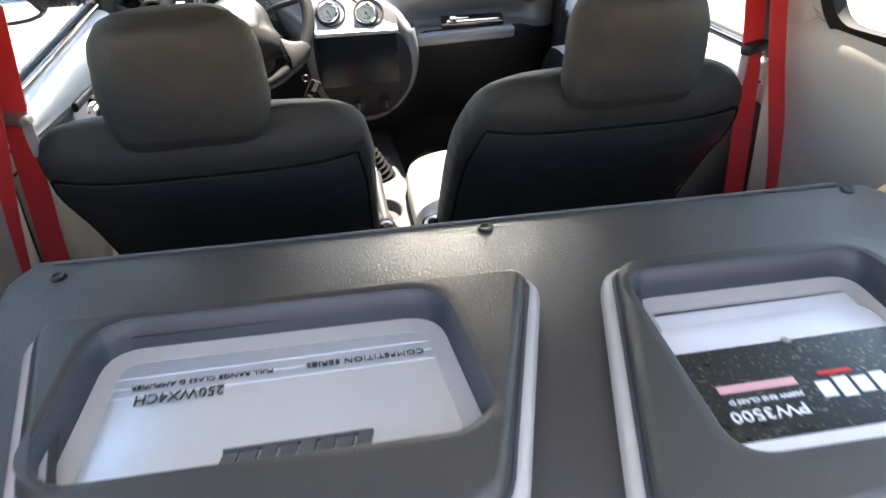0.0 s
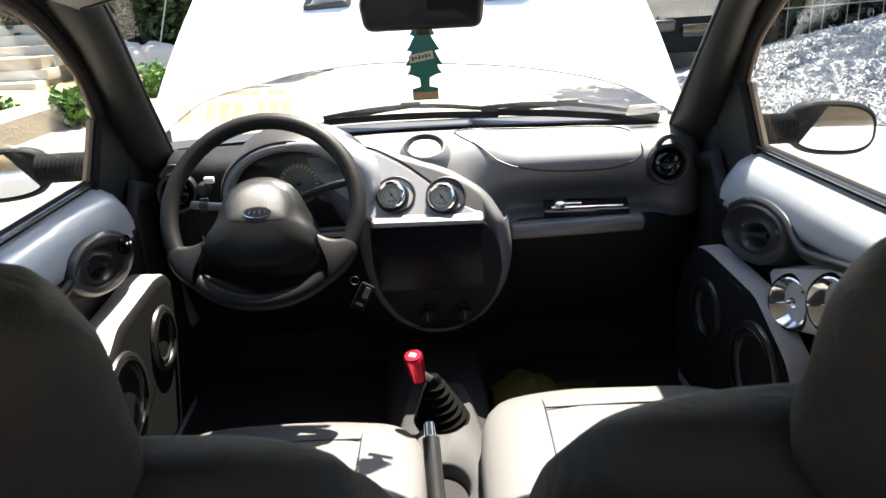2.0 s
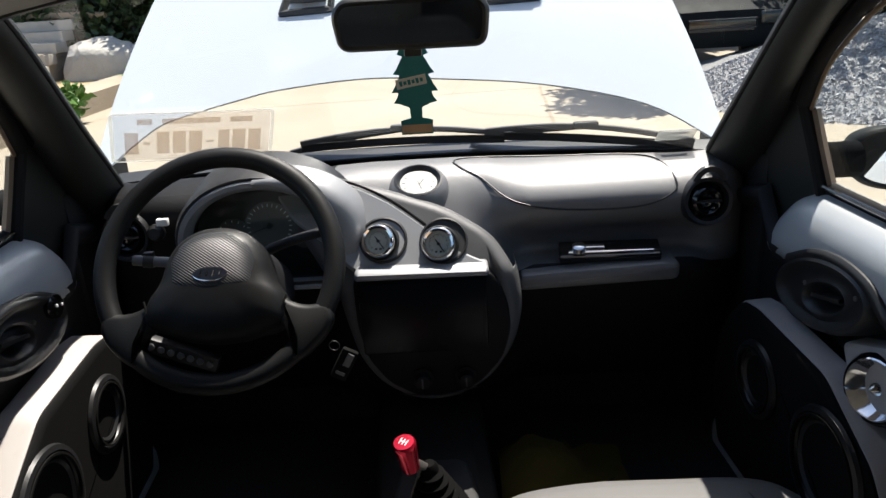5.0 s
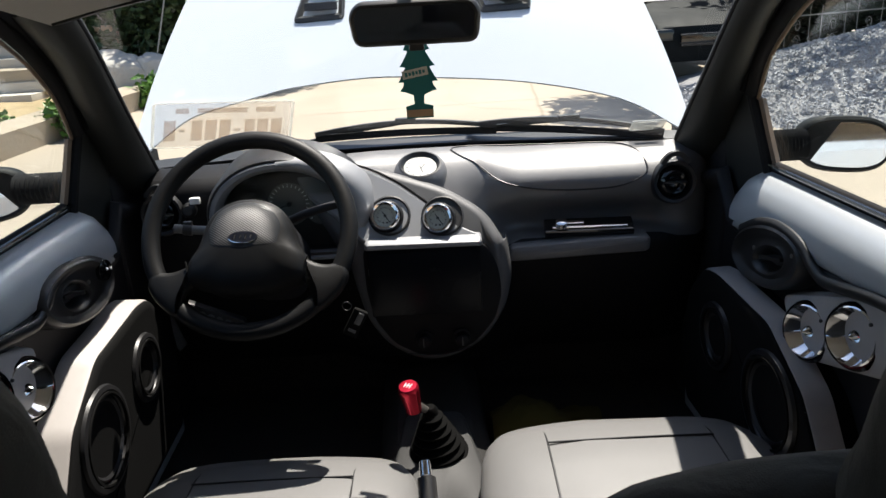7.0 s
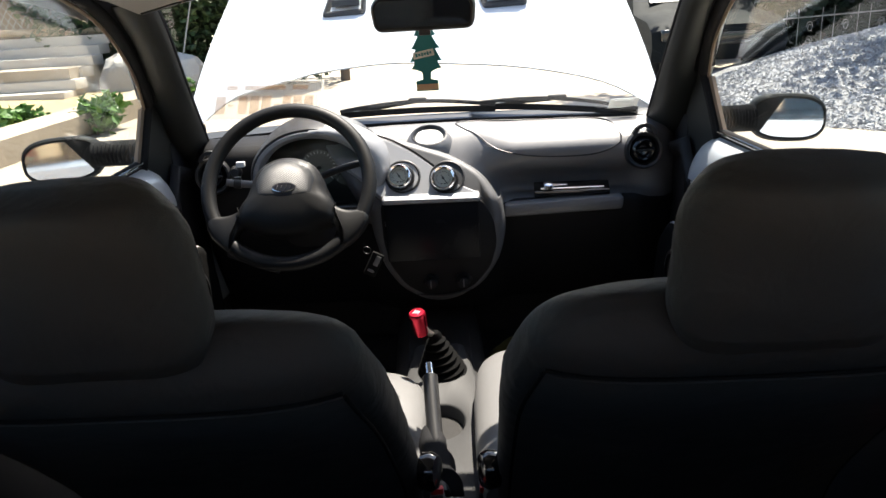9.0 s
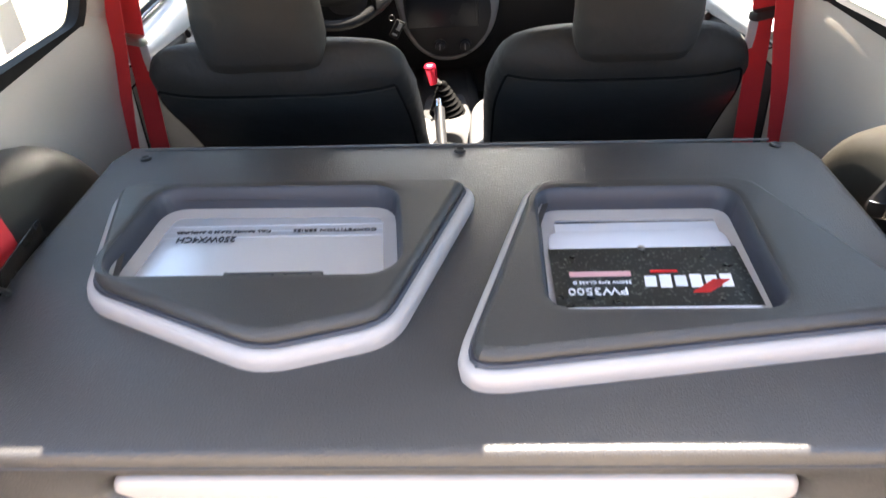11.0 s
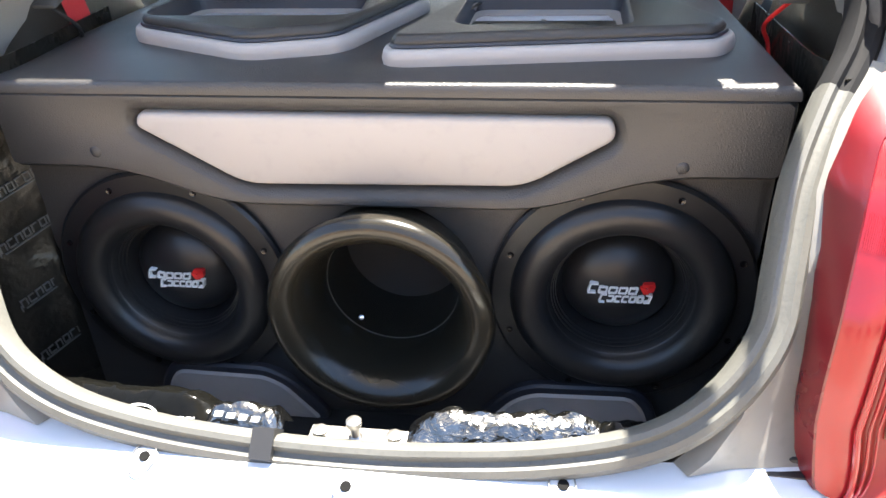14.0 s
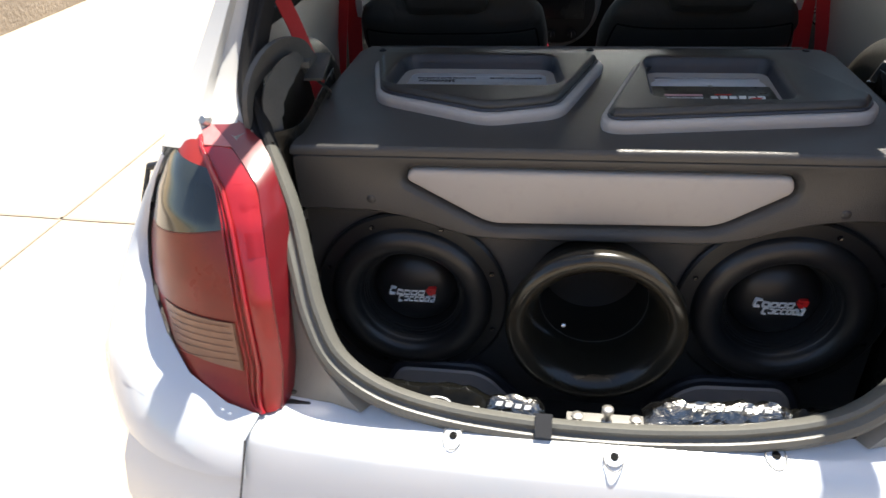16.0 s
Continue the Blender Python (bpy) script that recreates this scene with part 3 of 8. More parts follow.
    for z in (0.60, 0.70, 0.80, 0.90, 0.965):
        y0 = {0.60: -0.12, 0.70: -0.06, 0.80: -0.03, 0.90: -0.02, 0.965: -0.02}[z]
        x = side_x(z)
        q.append([(s * (x - 0.018), y0, z), (s * (x - 0.004), y0 + 0.05, z), (s * x, 0.2, z), (s * x, 0.5, z), (s * (x - 0.005), 0.99, z)])
    part("quarter_panel", thick(sheet(q), 0.003), PAINT, car, "white painted rear quarter panel", skew=True)
    low = []
    for z in (0.24, 0.32, 0.45, 0.60):
        x = side_x(z)
        low.append([(s * (x - 0.03 * (y < 0)), y, z + (0.26 * max(0, 1 - ((y - 0.42) / 0.31) ** 2) ** 0.5 * (0.62 - z) / 0.30 if abs(y - 0.42) < 0.31 else 0)) for y in [-0.12 + 0.055 * i for i in range(21)]])
    part("lower_quarter_panel", thick(sheet(low), 0.003), PAINT, car, skew=True)
    # rear pillar
    cp = []
    for z, xo, yo in ((0.965, 0.535, -0.03), (1.01, 0.565, 0.015), (1.05, 0.572, 0.06), (1.15, 0.556, 0.12), (1.25, 0.53, 0.17), (1.36, 0.475, 0.20)):
        x = side_x(z)
        c = x - xo
        cp.append([(s * (xo + 0.0), yo + 0.02, z), (s * (xo + 0.25 * c), yo - 0.005, z), (s * (xo + 0.45 * c), yo - 0.012, z), (s * (xo + 0.52 * c), yo - 0.03, z), (s * (xo + 0.85 * c), yo - 0.015, z), (s * x, yo + 0.06, z), (s * x, max(0.26, yo + 0.1), z)])
    part("rear_pillar", thick(sheet(cp), 0.003), PILLAR_PAINT, car, "white painted rear pillar", skew=True)
    part("bump_stud", merge(lathe([(0.014, 0), (0.014, 0.006), (0.008, 0.01), (0.008, 0.022), (0.011, 0.026), (0.006, 0.034)], (s * 0.628, 0.005, 0.985), (s * 0.1, -0.8, 0.45), 16)), STEEL, car, "steel tailgate stop stud", skew=True)
    # flange between the boot seal and the lamp
    fl = []
    for z, xs, ys, xb, yb in ((0.640, 0.345, -0.268, 0.474, -0.245), (0.66, 0.365, -0.262, 0.474, -0.225), (0.70, 0.40, -0.245, 0.466, -0.20), (0.764, 0.430, -0.205, 0.464, -0.185), (0.817, 0.452, -0.165, 0.466, -0.165), (0.885, 0.482, -0.105, 0.480, -0.145), (0.94, 0.518, -0.045, 0.503, -0.11), (0.985, 0.55, -0.005, 0.55, -0.05)):
        xs -= float(np.interp(z, [0.66, 0.712, 0.817, 0.885, 0.945], [0, 0.012, 0.015, 0.028, 0.036])) if s > 0 else 0.006
        fl.append([(s * xs, ys + 0.012, z), (s * (xs + 0.012), ys - 0.006, z), (s * (0.6 * xs + 0.4 * xb + 0.006), 0.6 * ys + 0.4 * yb, z), (s * (xb + 0.02), yb, z), (s * (xb + 0.06), yb + 0.03, z)])
    part("lamp_flange", thick(sheet(fl), 0.003), PAINT_DUSTY_DIM, car, "dusty painted flange beside the boot seal, darkened for shade", skew=True)
    # inner boot side
    bs = []
    for z in (0.40, 0.55, 0.66, 0.70, 0.764, 0.817, 0.885, 0.945, 0.97):
        xe = float(np.interp(z, [0.70, 0.764, 0.817, 0.885, 0.945], [0.450, 0.455, 0.470, 0.492, 0.515])) - (0.010 if s > 0 else 0.0)
        ye = float(np.interp(z, [0.66, 0.712, 0.764, 0.817, 0.885, 0.945], [-0.205, -0.215, -0.190, -0.150, -0.092, -0.035]))
        y3 = max(-0.06, ye + 0.025)
        line = smooth_path([Vector((x, y, 0)) for x, y in ((xe, ye), (min(0.565, xe + 0.05), min(ye + 0.02, y3 - 0.01)), (0.570, y3), (0.552, y3 * 0.5), (0.525, 0.012), (0.500, 0.05), (0.505, 0.20), (0.512, 0.34))], 3)
        row = []
        for p in line:
            crease = 0.006 * noise.noise(Vector((p.y * 22 + p.x * 9, z * 22, s))) + 0.003 * noise.noise(Vector((p.y * 60, z * 60 + p.x * 40, s)))
            row.append((s * (p.x + crease * (p.y < 0.06)), p.y + crease * (p.y < 0.06), z))
        bs.append(row)
    part("boot_side", thick(sheet([[Vector(a).lerp(Vector(b), f) for a, b in zip(r0, r1)] for r0, r1 in zip(bs, bs[1:]) for f in (0, 0.5)] + [bs[-1]]), 0.002), FOIL_BLACK, car, "boot side lined with black damping sheet", skew=True)
    # rear wheel
    hub = Vector((s * 0.70, 0.42, 0.27))
    wheel = part("wheel", lathe([(0.16, -0.08), (0.25, -0.08), (0.272, -0.06), (0.275, 0), (0.272, 0.06), (0.25, 0.08), (0.16, 0.08)], hub, (s, 0, 0), 40), TYRE, car, "dark road wheel", skew=True)
    part("rim", lathe([(0.02, 0.05), (0.06, 0.06), (0.14, 0.03), (0.165, 0.075), (0.165, -0.06), (0.02, -0.06)], hub, (s, 0, 0), 32), STEEL, wheel, skew=True)

# floor, tunnel, boot floor, firewall
part("floor_pan", box((0, 1.1, 0.285), (1.30, 2.5, 0.03)), CARPET, car, "black carpeted floor", skew=True)
part("boot_floor", box((0, 0.18, 0.395), (1.12, 0.80, 0.02)), CARPET, car, skew=True)
part("firewall", box((0, 2.30, 0.60), (1.30, 0.03, 0.66)), CARPET, car, skew=True)
part("engine_bay_panel", box((0, 2.62, 0.62), (1.10, 0.60, 0.10), 0.03), BLACK, car, "dark engine bay", skew=True)
for s in (-1, 1):
    part("front_wing", box((s * 0.70, 2.66, 0.62), (0.18, 0.95, 0.34), 0.08, 3), PAINT, car, skew=True)
    part("kick_panel", box((s * 0.655, 2.18, 0.63), (0.03, 0.32, 0.70), 0.008), DASH_LOW, car, "dark footwell side panel", skew=True)
part("front_panel", box((0, 3.08, 0.55), (1.36, 0.16, 0.50), 0.07, 3), PAINT, car, skew=True)
for s in (-1, 1):
    part("sill", box((s * 0.70, 1.55, 0.30), (0.14, 1.2, 0.12), 0.03), PAINT, car, skew=True)
tun = [[(x, y, z) for x, z in ((-0.13, 0.29), (-0.105, 0.40), (-0.08, 0.425), (0.08, 0.425), (0.105, 0.40), (0.13, 0.29))] for y in (0.6, 1.1, 1.6, 2.28)]
part("tunnel", sheet(tun), CARPET, car, "carpeted centre tunnel", skew=True)
part("rear_floor_step", box((0, 0.72, 0.36), (1.22, 0.34, 0.14), 0.03), CARPET, car, skew=True)

# boot opening: seal, sill, latch
SEAL = [(0.475, 0.20, 1.36), (0.53, 0.165, 1.25), (0.556, 0.115, 1.15), (0.572, 0.055, 1.05), (0.560, 0.005, 0.995), (0.528, -0.045, 0.945), (0.486, -0.105, 0.885), (0.455, -0.165, 0.817), (0.432, -0.205, 0.764), (0.395, -0.24, 0.712), (0.325, -0.262, 0.672), (0.22, -0.272, 0.648), (0.10, -0.277, 0.637), (0, -0.278, 0.634)]


def seal_in(s, z):
    """How far each side of the seal lies inwards of an even opening."""
    if s < 0:
        return 0.006 if 0.66 < z < 1.0 else 0.0
    return float(np.interp(z, [0.634, 0.672, 0.712, 0.764, 0.817, 0.885, 0.945, 1.05, 1.36], [0, 0.008, 0.012, 0.006, 0.015, 0.028, 0.038, 0.036, 0.02]))


sp = smooth_path([(x - seal_in(1, z), y, z) for x, y, z in SEAL] + [(-x + seal_in(-1, z), y, z) for x, y, z in SEAL[-2::-1]], 5)
lip = [(-0.018, -0.012), (-0.016, 0.006), (-0.010, 0.014), (-0.004, 0.014), (0.001, 0.008), (0.005, 0.008), (0.010, 0.012), (0.017, 0.010), (0.022, 0.002), (0.022, -0.008), (0.012, -0.014)]
low_part = [p for p in sp if p.z < 0.965]
part("boot_seal", sweep(low_part, lip, up=(0, -0.7, 0.7)), SEAL_RUBBER, car, "worn pale grey rubber boot seal", skew=True)
for s in (-1, 1):
    up_part = [p for p in sp if p.z > 0.955 and p.x * s > 0]
    part("upper_boot_seal", sweep(up_part, lip, up=(0, -0.7, 0.7)), RUBBER, car, "black rubber seal", skew=True)
part("seal_joint", sweep([Vector((-0.092 + 0.008 * k, -0.2775, 0.6375)) for k in range(4)], [(-0.026, -0.015), (0.020, -0.015), (0.021, 0.0155), (-0.012, 0.0175)], up=(0, -0.7, 0.7)), JOINT_RUBBER, car, "dark grey seal joining sleeve", skew=True)

# bumper: a profile carried round the tail
BX = [-0.80, -0.79, -0.76, -0.70, -0.60, -0.45, -0.30, -0.15, 0, 0.15, 0.30, 0.45, 0.60, 0.70, 0.76, 0.79, 0.80]
BY = [0.02, -0.06, -0.135, -0.195, -0.235, -0.258, -0.270, -0.276, -0.278]
BY = BY + BY[-2::-1]
PROF = [(-0.01, 0.640), (0.012, 0.634), (0.040, 0.630), (0.060, 0.622), (0.072, 0.606), (0.085, 0.575), (0.112, 0.520), (0.125, 0.45), (0.120, 0.36), (0.09, 0.26)]
rows = []
for d, z in PROF:
    r = []
    for i, (x, y) in enumerate(zip(BX, BY)):
        a, b = max(0, i - 1), min(len(BX) - 1, i + 1)
        t = Vector((BX[b] - BX[a], BY[b] - BY[a])).normalized()
        nrm = Vector((t.y, -t.x))
        k = 1 if abs(x) < 0.7 else max(0.05, 1 - (abs(x) - 0.7) / 0.12)
        r.append((x + nrm.x * d * k, y + nrm.y * d * k, z))
    rows.append(r)
bumper = part("rear_bumper", thick(sheet(rows), 0.004), PAINT, car, "white painted rear bumper with three bare screw holes", skew=True)
for hx, y in ((-0.209, -0.300), (0.017, -0.317), (0.234, -0.292)):
    ho = part("screw_pad", lathe([(0.014, -0.004), (0.014, 0.0015), (0.012, 0.0025), (0.008, 0.0025), (0.001, 0.0025)], (hx, y, 0.6325), (0, -0.30, 1), 24), PAINT, bumper, "worn oval screw pad", skew=True)
    part("screw_hole", lathe([(0.0058, 0.0), (0.0058, 0.0015), (0.001, 0.0015)], (hx + 0.001, y - 0.001, 0.635), (0, -0.30, 1), 18), FACE_VINYL, ho, "dark screw hole", skew=True)
    part("pad_rim", sweep([Vector((hx + 0.0135 * math.cos(q), y - 0.004 + 0.019 * math.sin(q), 0.6352 + 0.0057 * math.sin(q))) for q in [math.pi * k / 14 for k in range(28)]], disc_section(0.0009, 6), up=(0, 0, 1), closed=True), GREY_PLASTIC, ho, "worn grey rim", skew=True)
for s in (-1, 1):
    part("bumper_joint", sweep([Vector((s * 0.515, -0.330, 0.622)), Vector((s * 0.522, -0.343, 0.575)), Vector((s * 0.528, -0.368, 0.52)), Vector((s * 0.53, -0.378, 0.45))], disc_section(0.0016, 6)), BLACK, bumper, "thin panel joint", skew=True)
latch = part("striker_plate", box((0.011, -0.240, 0.620), (0.115, 0.034, 0.006), 0.002), PAINT_DUSTY_DIM, car, "dusty pale striker plate", skew=True)
part("striker", merge(lathe([(0.007, 0), (0.008, 0.008), (0.005, 0.011), (0.0055, 0.024), (0.0085, 0.026), (0.0085, 0.032), (0.006, 0.034)], (0.011, -0.248, 0.625), (0, 0, 1), 20)), STEEL, latch, "steel tailgate striker pin", skew=True)
for bx in (-0.031, 0.053):
    part("bolt", lathe([(0.009, 0), (0.009, 0.004), (0.005, 0.006)], (bx, -0.243, 0.632), (0, 0, 1), 8), STEEL, latch, skew=True)
for s in (-1, 1):
    part("bumper_bracket", merge(box((s * 0.455, -0.250, 0.634), (0.045, 0.024, 0.008), 0.003), box((s * 0.468, -0.240, 0.641), (0.020, 0.014, 0.012), 0.004)), BLACK, car, "black bumper corner bracket", skew=True)

# tail lamps
LAMP = [  # height, outer edge, ridge, inner corner and foot of the inner wall (x, y)
    (0.990, 0.655, 0.000, 0.640, -0.012, 0.615, -0.020, 0.575, -0.012),
    (0.975, 0.676, -0.012, 0.618, -0.062, 0.570, -0.068, 0.535, -0.045),
    (0.955, 0.694, -0.020, 0.580, -0.112, 0.530, -0.112, 0.508, -0.080),
    (0.940, 0.705, -0.022, 0.558, -0.140, 0.510, -0.134, 0.497, -0.098),
    (0.900, 0.730, -0.022, 0.536, -0.180, 0.496, -0.172, 0.480, -0.120),
    (0.850, 0.752, -0.026, 0.524, -0.208, 0.487, -0.200, 0.474, -0.140),
    (0.800, 0.768, -0.032, 0.515, -0.231, 0.480, -0.223, 0.470, -0.158),
    (0.740, 0.775, -0.048, 0.507, -0.248, 0.474, -0.240, 0.467, -0.175),
    (0.700, 0.765, -0.068, 0.502, -0.258, 0.472, -0.250, 0.466, -0.187),
    (0.665, 0.725, -0.120, 0.504, -0.270, 0.474, -0.262, 0.466, -0.198),
    (0.645, 0.660, -0.190, 0.502, -0.279, 0.476, -0.268, 0.466, -0.204),
    (0.636, 0.575, -0.255, 0.497, -0.283, 0.478, -0.273, 0.467, -0.207),
]


def lamp_row(z):
    """The lamp's four corner points (x, y) at a height."""
    hs = [r[0] for r in LAMP][::-1]
    v = [float(np.interp(z, hs, [r[k] for r in LAMP][::-1])) for k in range(1, 9)]
    return [Vector(v[i:i + 2]) for i in (0, 2, 4, 6)]


def lens_at(z, t, lift=0.0):
    """The lens's skin: t runs from the ridge to the outer edge."""
    o, r, _, _ = lamp_row(z)
    e = o - r
    n = Vector((e.y, -e.x)).normalized()
    return r + e * t + n * (math.sin(math.pi * t) * 0.040 * min(1, e.x / 0.2) + lift)


def tail_lamp(s):
    lamp = thing("tail_lamp", "red tail lamp with a smoked corner and dull lower lens", "tail lamp", (s * 0.62, -0.15, 0.65), group="tail lamps")

    def skin(z, t, lift=0.0):
        p = lens_at(z, t, lift)
        return Vector((s * p.x, p.y, z))

    def patch(lo, hi, t0, t1, lift, n=14):
        """A field of the lens between two slanting lines."""
        rows = []
        for j in range(n + 1):
            row = []
            for k in range(n + 1):
                t = t0 + (t1 - t0) * k / n
                row.append(skin(lo(t) + (hi(t) - lo(t)) * j / n, t, lift))
            rows.append(row)
        return thick(sheet(rows), 0.002)
    Z = [0.636 + 0.354 * k / 44 for k in range(45)]
    part("lens", thick(sheet([[skin(z, k / 14) for k in range(15)] for z in Z]), 0.003), ORANGE_LENS, lamp, "orange-red moulded lamp lens", skew=True, angle=60)
    smoke_lo = lambda t: 0.898 - 0.062 * t
    brake_lo = lambda t: 0.768 - 0.036 * t
    part("smoked_lens", patch(smoke_lo, lambda t: 0.956 + 0.012 * t, 0.05, 0.98, 0.0025), SMOKE_LENS, lamp, "smoked dark lens", skew=True, angle=60)
    part("brake_lens", patch(lambda t: brake_lo(t) + 0.002, lambda t: smoke_lo(t) - 0.002, 0.07, 0.90, 0.0022), RED_LENS_DEEP, lamp, "deep red lens with scratches", skew=True, angle=60)
    part("lower_lens", patch(lambda t: 0.692 - 0.012 * t, lambda t: brake_lo(t) - 0.002, 0.09, 0.62, 0.0022), AMBER_LENS, lamp, "dull brownish clear lens", skew=True, angle=60)
    for k in range(6):
        part("rib", sweep([skin(0.756 - 0.0105 * k - 0.022 * q / 8, 0.12 + 0.056 * q, 0.0040) for q in range(9)], disc_section(0.0006, 6)), AMBER_LENS, lamp, skew=True)
    part("lens_border", sweep([skin(z, 0.095, 0.004) for z in (0.692, 0.71, 0.73, 0.764)] + [skin(0.766 - 0.036 * t, t, 0.004) for t in (0.2, 0.35, 0.5)], disc_section(0.0011, 6)), AMBER_LENS, lamp, "thin pale border of the lower lens", skew=True)
    for t, lf, w in ((0.0, 0.0045, 0.0032), (0.035, 0.004, 0.0016), (0.065, 0.003, 0.0012)):
        part("ridge_line", sweep([skin(z, t, lf) for z in Z[:-1]], disc_section(w, 8)), RED_LENS, lamp, "raised glossy line along the ridge", skew=True)
    face, wall = [], []
    for z in Z:
        o, r, c, b = lamp_row(z)
        face.append([(s * p.x, p.y, z) for p in (r, r.lerp(c, 0.3) + Vector((0, -0.004)), r.lerp(c, 0.7) + Vector((0, -0.004)), c)])
        wall.append([(s * p.x, p.y, z) for p in (c + Vector((0.0004, 0.0)), c.lerp(b, 0.5) + Vector((-0.003, -0.003)), b, b + Vector((0.05, 0.05)))])
    part("rear_band", thick(sheet(face), 0.003), RED_LENS, lamp, "bright red rear band", skew=True, angle=50)
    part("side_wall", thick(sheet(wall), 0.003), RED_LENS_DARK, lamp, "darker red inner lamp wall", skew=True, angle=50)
    for k in range(16):
        f = 0.34 + 0.04 * k
        part("fine_rib", sweep([Vector((s * (r.x + (c.x - r.x) * f), r.y + (c.y - r.y) * f - 0.0045 * math.sin(math.pi * f), z)) for z, (o, r, c, b) in [(q, lamp_row(q)) for q in (0.945, 0.92, 0.89, 0.86)]], disc_section(0.0006, 5)), RED_LENS, lamp, skew=True)
    top = [[(s * p.x, p.y, z + dz) for p in q] for q, z, dz in ((lamp_row(0.990)[1:3], 0.990, 0.002), (lamp_row(0.984)[1:3], 0.984, 0.003), (lamp_row(0.974)[1:3], 0.974, 0.003))]
    part("broken_corner", thick(sheet(top), 0.002), CHIPPED, lamp, "chipped pale pink upper corner", skew=True)
    return lamp


for s in (-1, 1):
    tail_lamp(s)

# painted body corner that rises round the outer side of each lamp
CORNER = [  # height, share of the lens it leaves free, bulge (x, y)
    (0.94, 1.00, 0.722, -0.012), (0.90, 1.00, 0.748, -0.018), (0.85, 1.00, 0.776, -0.028), (0.80, 0.99, 0.798, -0.045),
    (0.76, 0.95, 0.811, -0.068), (0.72, 0.84, 0.820, -0.095), (0.69, 0.68, 0.825, -0.118), (0.665, 0.46, 0.829, -0.138),
    (0.648, 0.24, 0.831, -0.152), (0.637, 0.04, 0.833, -0.160), (0.615, 0.0, 0.835, -0.165), (0.56, 0.0, 0.836, -0.165)]


def lamp_at(z, t):
    return lens_at(min(max(z, 0.636), 0.985), t, 0.008)


for s in (-1, 1):
    cr = []
    for z, t, bx, by in CORNER:
        a, b = lamp_at(z, t), Vector((bx, by))
        if z < 0.63:
            a += Vector((0.02, -0.03 - 0.4 * (0.63 - z)))
        e = b - a
        c = (a + b) / 2 + Vector((e.y, -e.x)) * 0.30
        row = [a * (1 - u) ** 2 + c * 2 * u * (1 - u) + b * u * u for u in [k / 8 for k in range(9)]]
        row += [Vector((bx + 0.004, by + 0.06)), Vector((bx, by + 0.16)), Vector((side_x(z) + 0.004, 0.34))]
        cr.append([(s * p.x, p.y, z) for p in row])
    part("body_corner", thick(sheet(cr), 0.003), PAINT, car, "white painted body corner round the lamp", skew=True, angle=60)

# print on the damping sheets
for s, rows_ in ((-1, (0.800, 0.728, 0.636, 0.540)), (1, (0.725, 0.535))):
    for z in rows_:
        m = basis((-s * 0.833, -0.553, 0.0))
        m = Matrix(m).transposed().to_4x4() @ Matrix.Rotation(0.28 if s < 0 else -1.45, 4, 'Z')
        m.translation = Vector((s * 0.5265, 0.004, z)) - Vector((s * 0.833, 0.553, 0)) * 0.004
        pr = [bar(0.004, -0.0095, 0.086, 0.0016, m, d=0.003), bar(-0.044, -0.006, 0.0016, 0.010, m, lean=0.25, d=0.003)]
        for k in range(7):
            cx_, w_ = -0.036 + 0.0125 * k, 0.0095
            pr += [bar(cx_, 0.0055, w_, 0.0016, m, d=0.003), bar(cx_ - w_ * 0.45, 0, 0.0018, 0.0115, m, lean=0.2, d=0.003)]
            if k % 3 != 1:
                pr.append(bar(cx_ + w_ * 0.42, 0, 0.0018, 0.0115, m, lean=0.2, d=0.003))
            if k % 2:
                pr.append(bar(cx_, -0.0055, w_, 0.0016, m, d=0.003))
        part("sheet_print", merge(*pr), DARK_GREY_PRINT, car, "grey print bars on the damping sheet", skew=True)
# stickers on the side window
part("window_sticker", lathe([(0.034, 0), (0.034, 0.001), (0.001, 0.001)], (-0.612, 0.50, 1.12), (1, 0, -0.24), 28), material("blue_sticker", (0.02, 0.25, 0.50), 0.4), car, "round blue sticker", skew=True)
part("window_sticker", box((-0.612, 0.60, 1.125), (0.002, 0.06, 0.06), 0.0005), WHITE, car, "square white sticker", skew=True)

# small side handle seen on the flank
part("flank_handle", merge(rod((-0.766, -0.010, 0.832), (-0.784, -0.008, 0.842), 0.007, n=10), rod((-0.742, 0.012, 0.905), (-0.768, 0.012, 0.900), 0.007, n=10), rod((-0.784, -0.008, 0.842), (-0.768, 0.012, 0.902), 0.0045, n=8)), BLACK, car, "small black side handle", skew=True)

# open tailgate: a framed pane above the opening
tg = thing("tailgate", "raised white tailgate with a clear rear window", "tailgate", (0, 0.18, 1.39))


def t_place(u, v, h):
    """u across, v down the tailgate from its hinge, h out of its outer face."""
    return Vector((u, 0.225 - v * 0.857, 1.400 + v * 0.515 + h))


to = rounded([Vector((-0.47, -0.05)), Vector((0.47, -0.05)), Vector((0.60, 0.55)), Vector((0.50, 0.92)), Vector((-0.50, 0.92)), Vector((-0.60, 0.55))], 0.06)
ti = rounded([Vector((-0.43, 0.028)), Vector((0.43, 0.028)), Vector((0.49, 0.42)), Vector((-0.49, 0.42))], 0.05)
a, b = matched(to, ti)
part("tailgate_frame", rings([[t_place(p.x, p.y, h) for p in r] for r, h in ((a, 0.0), (a, 0.03), (b, 0.03), (b, 0.0))], closed=True), PAINT, tg, "white painted tailgate frame", skew=True)
g = part("rear_window", rings([[t_place(p.x, p.y, h) for p in grown(ti, 0.008)] for h in (0.012, 0.016)]), GLASS, tg, "clear rear window", skew=True)
g.visible_shadow = False
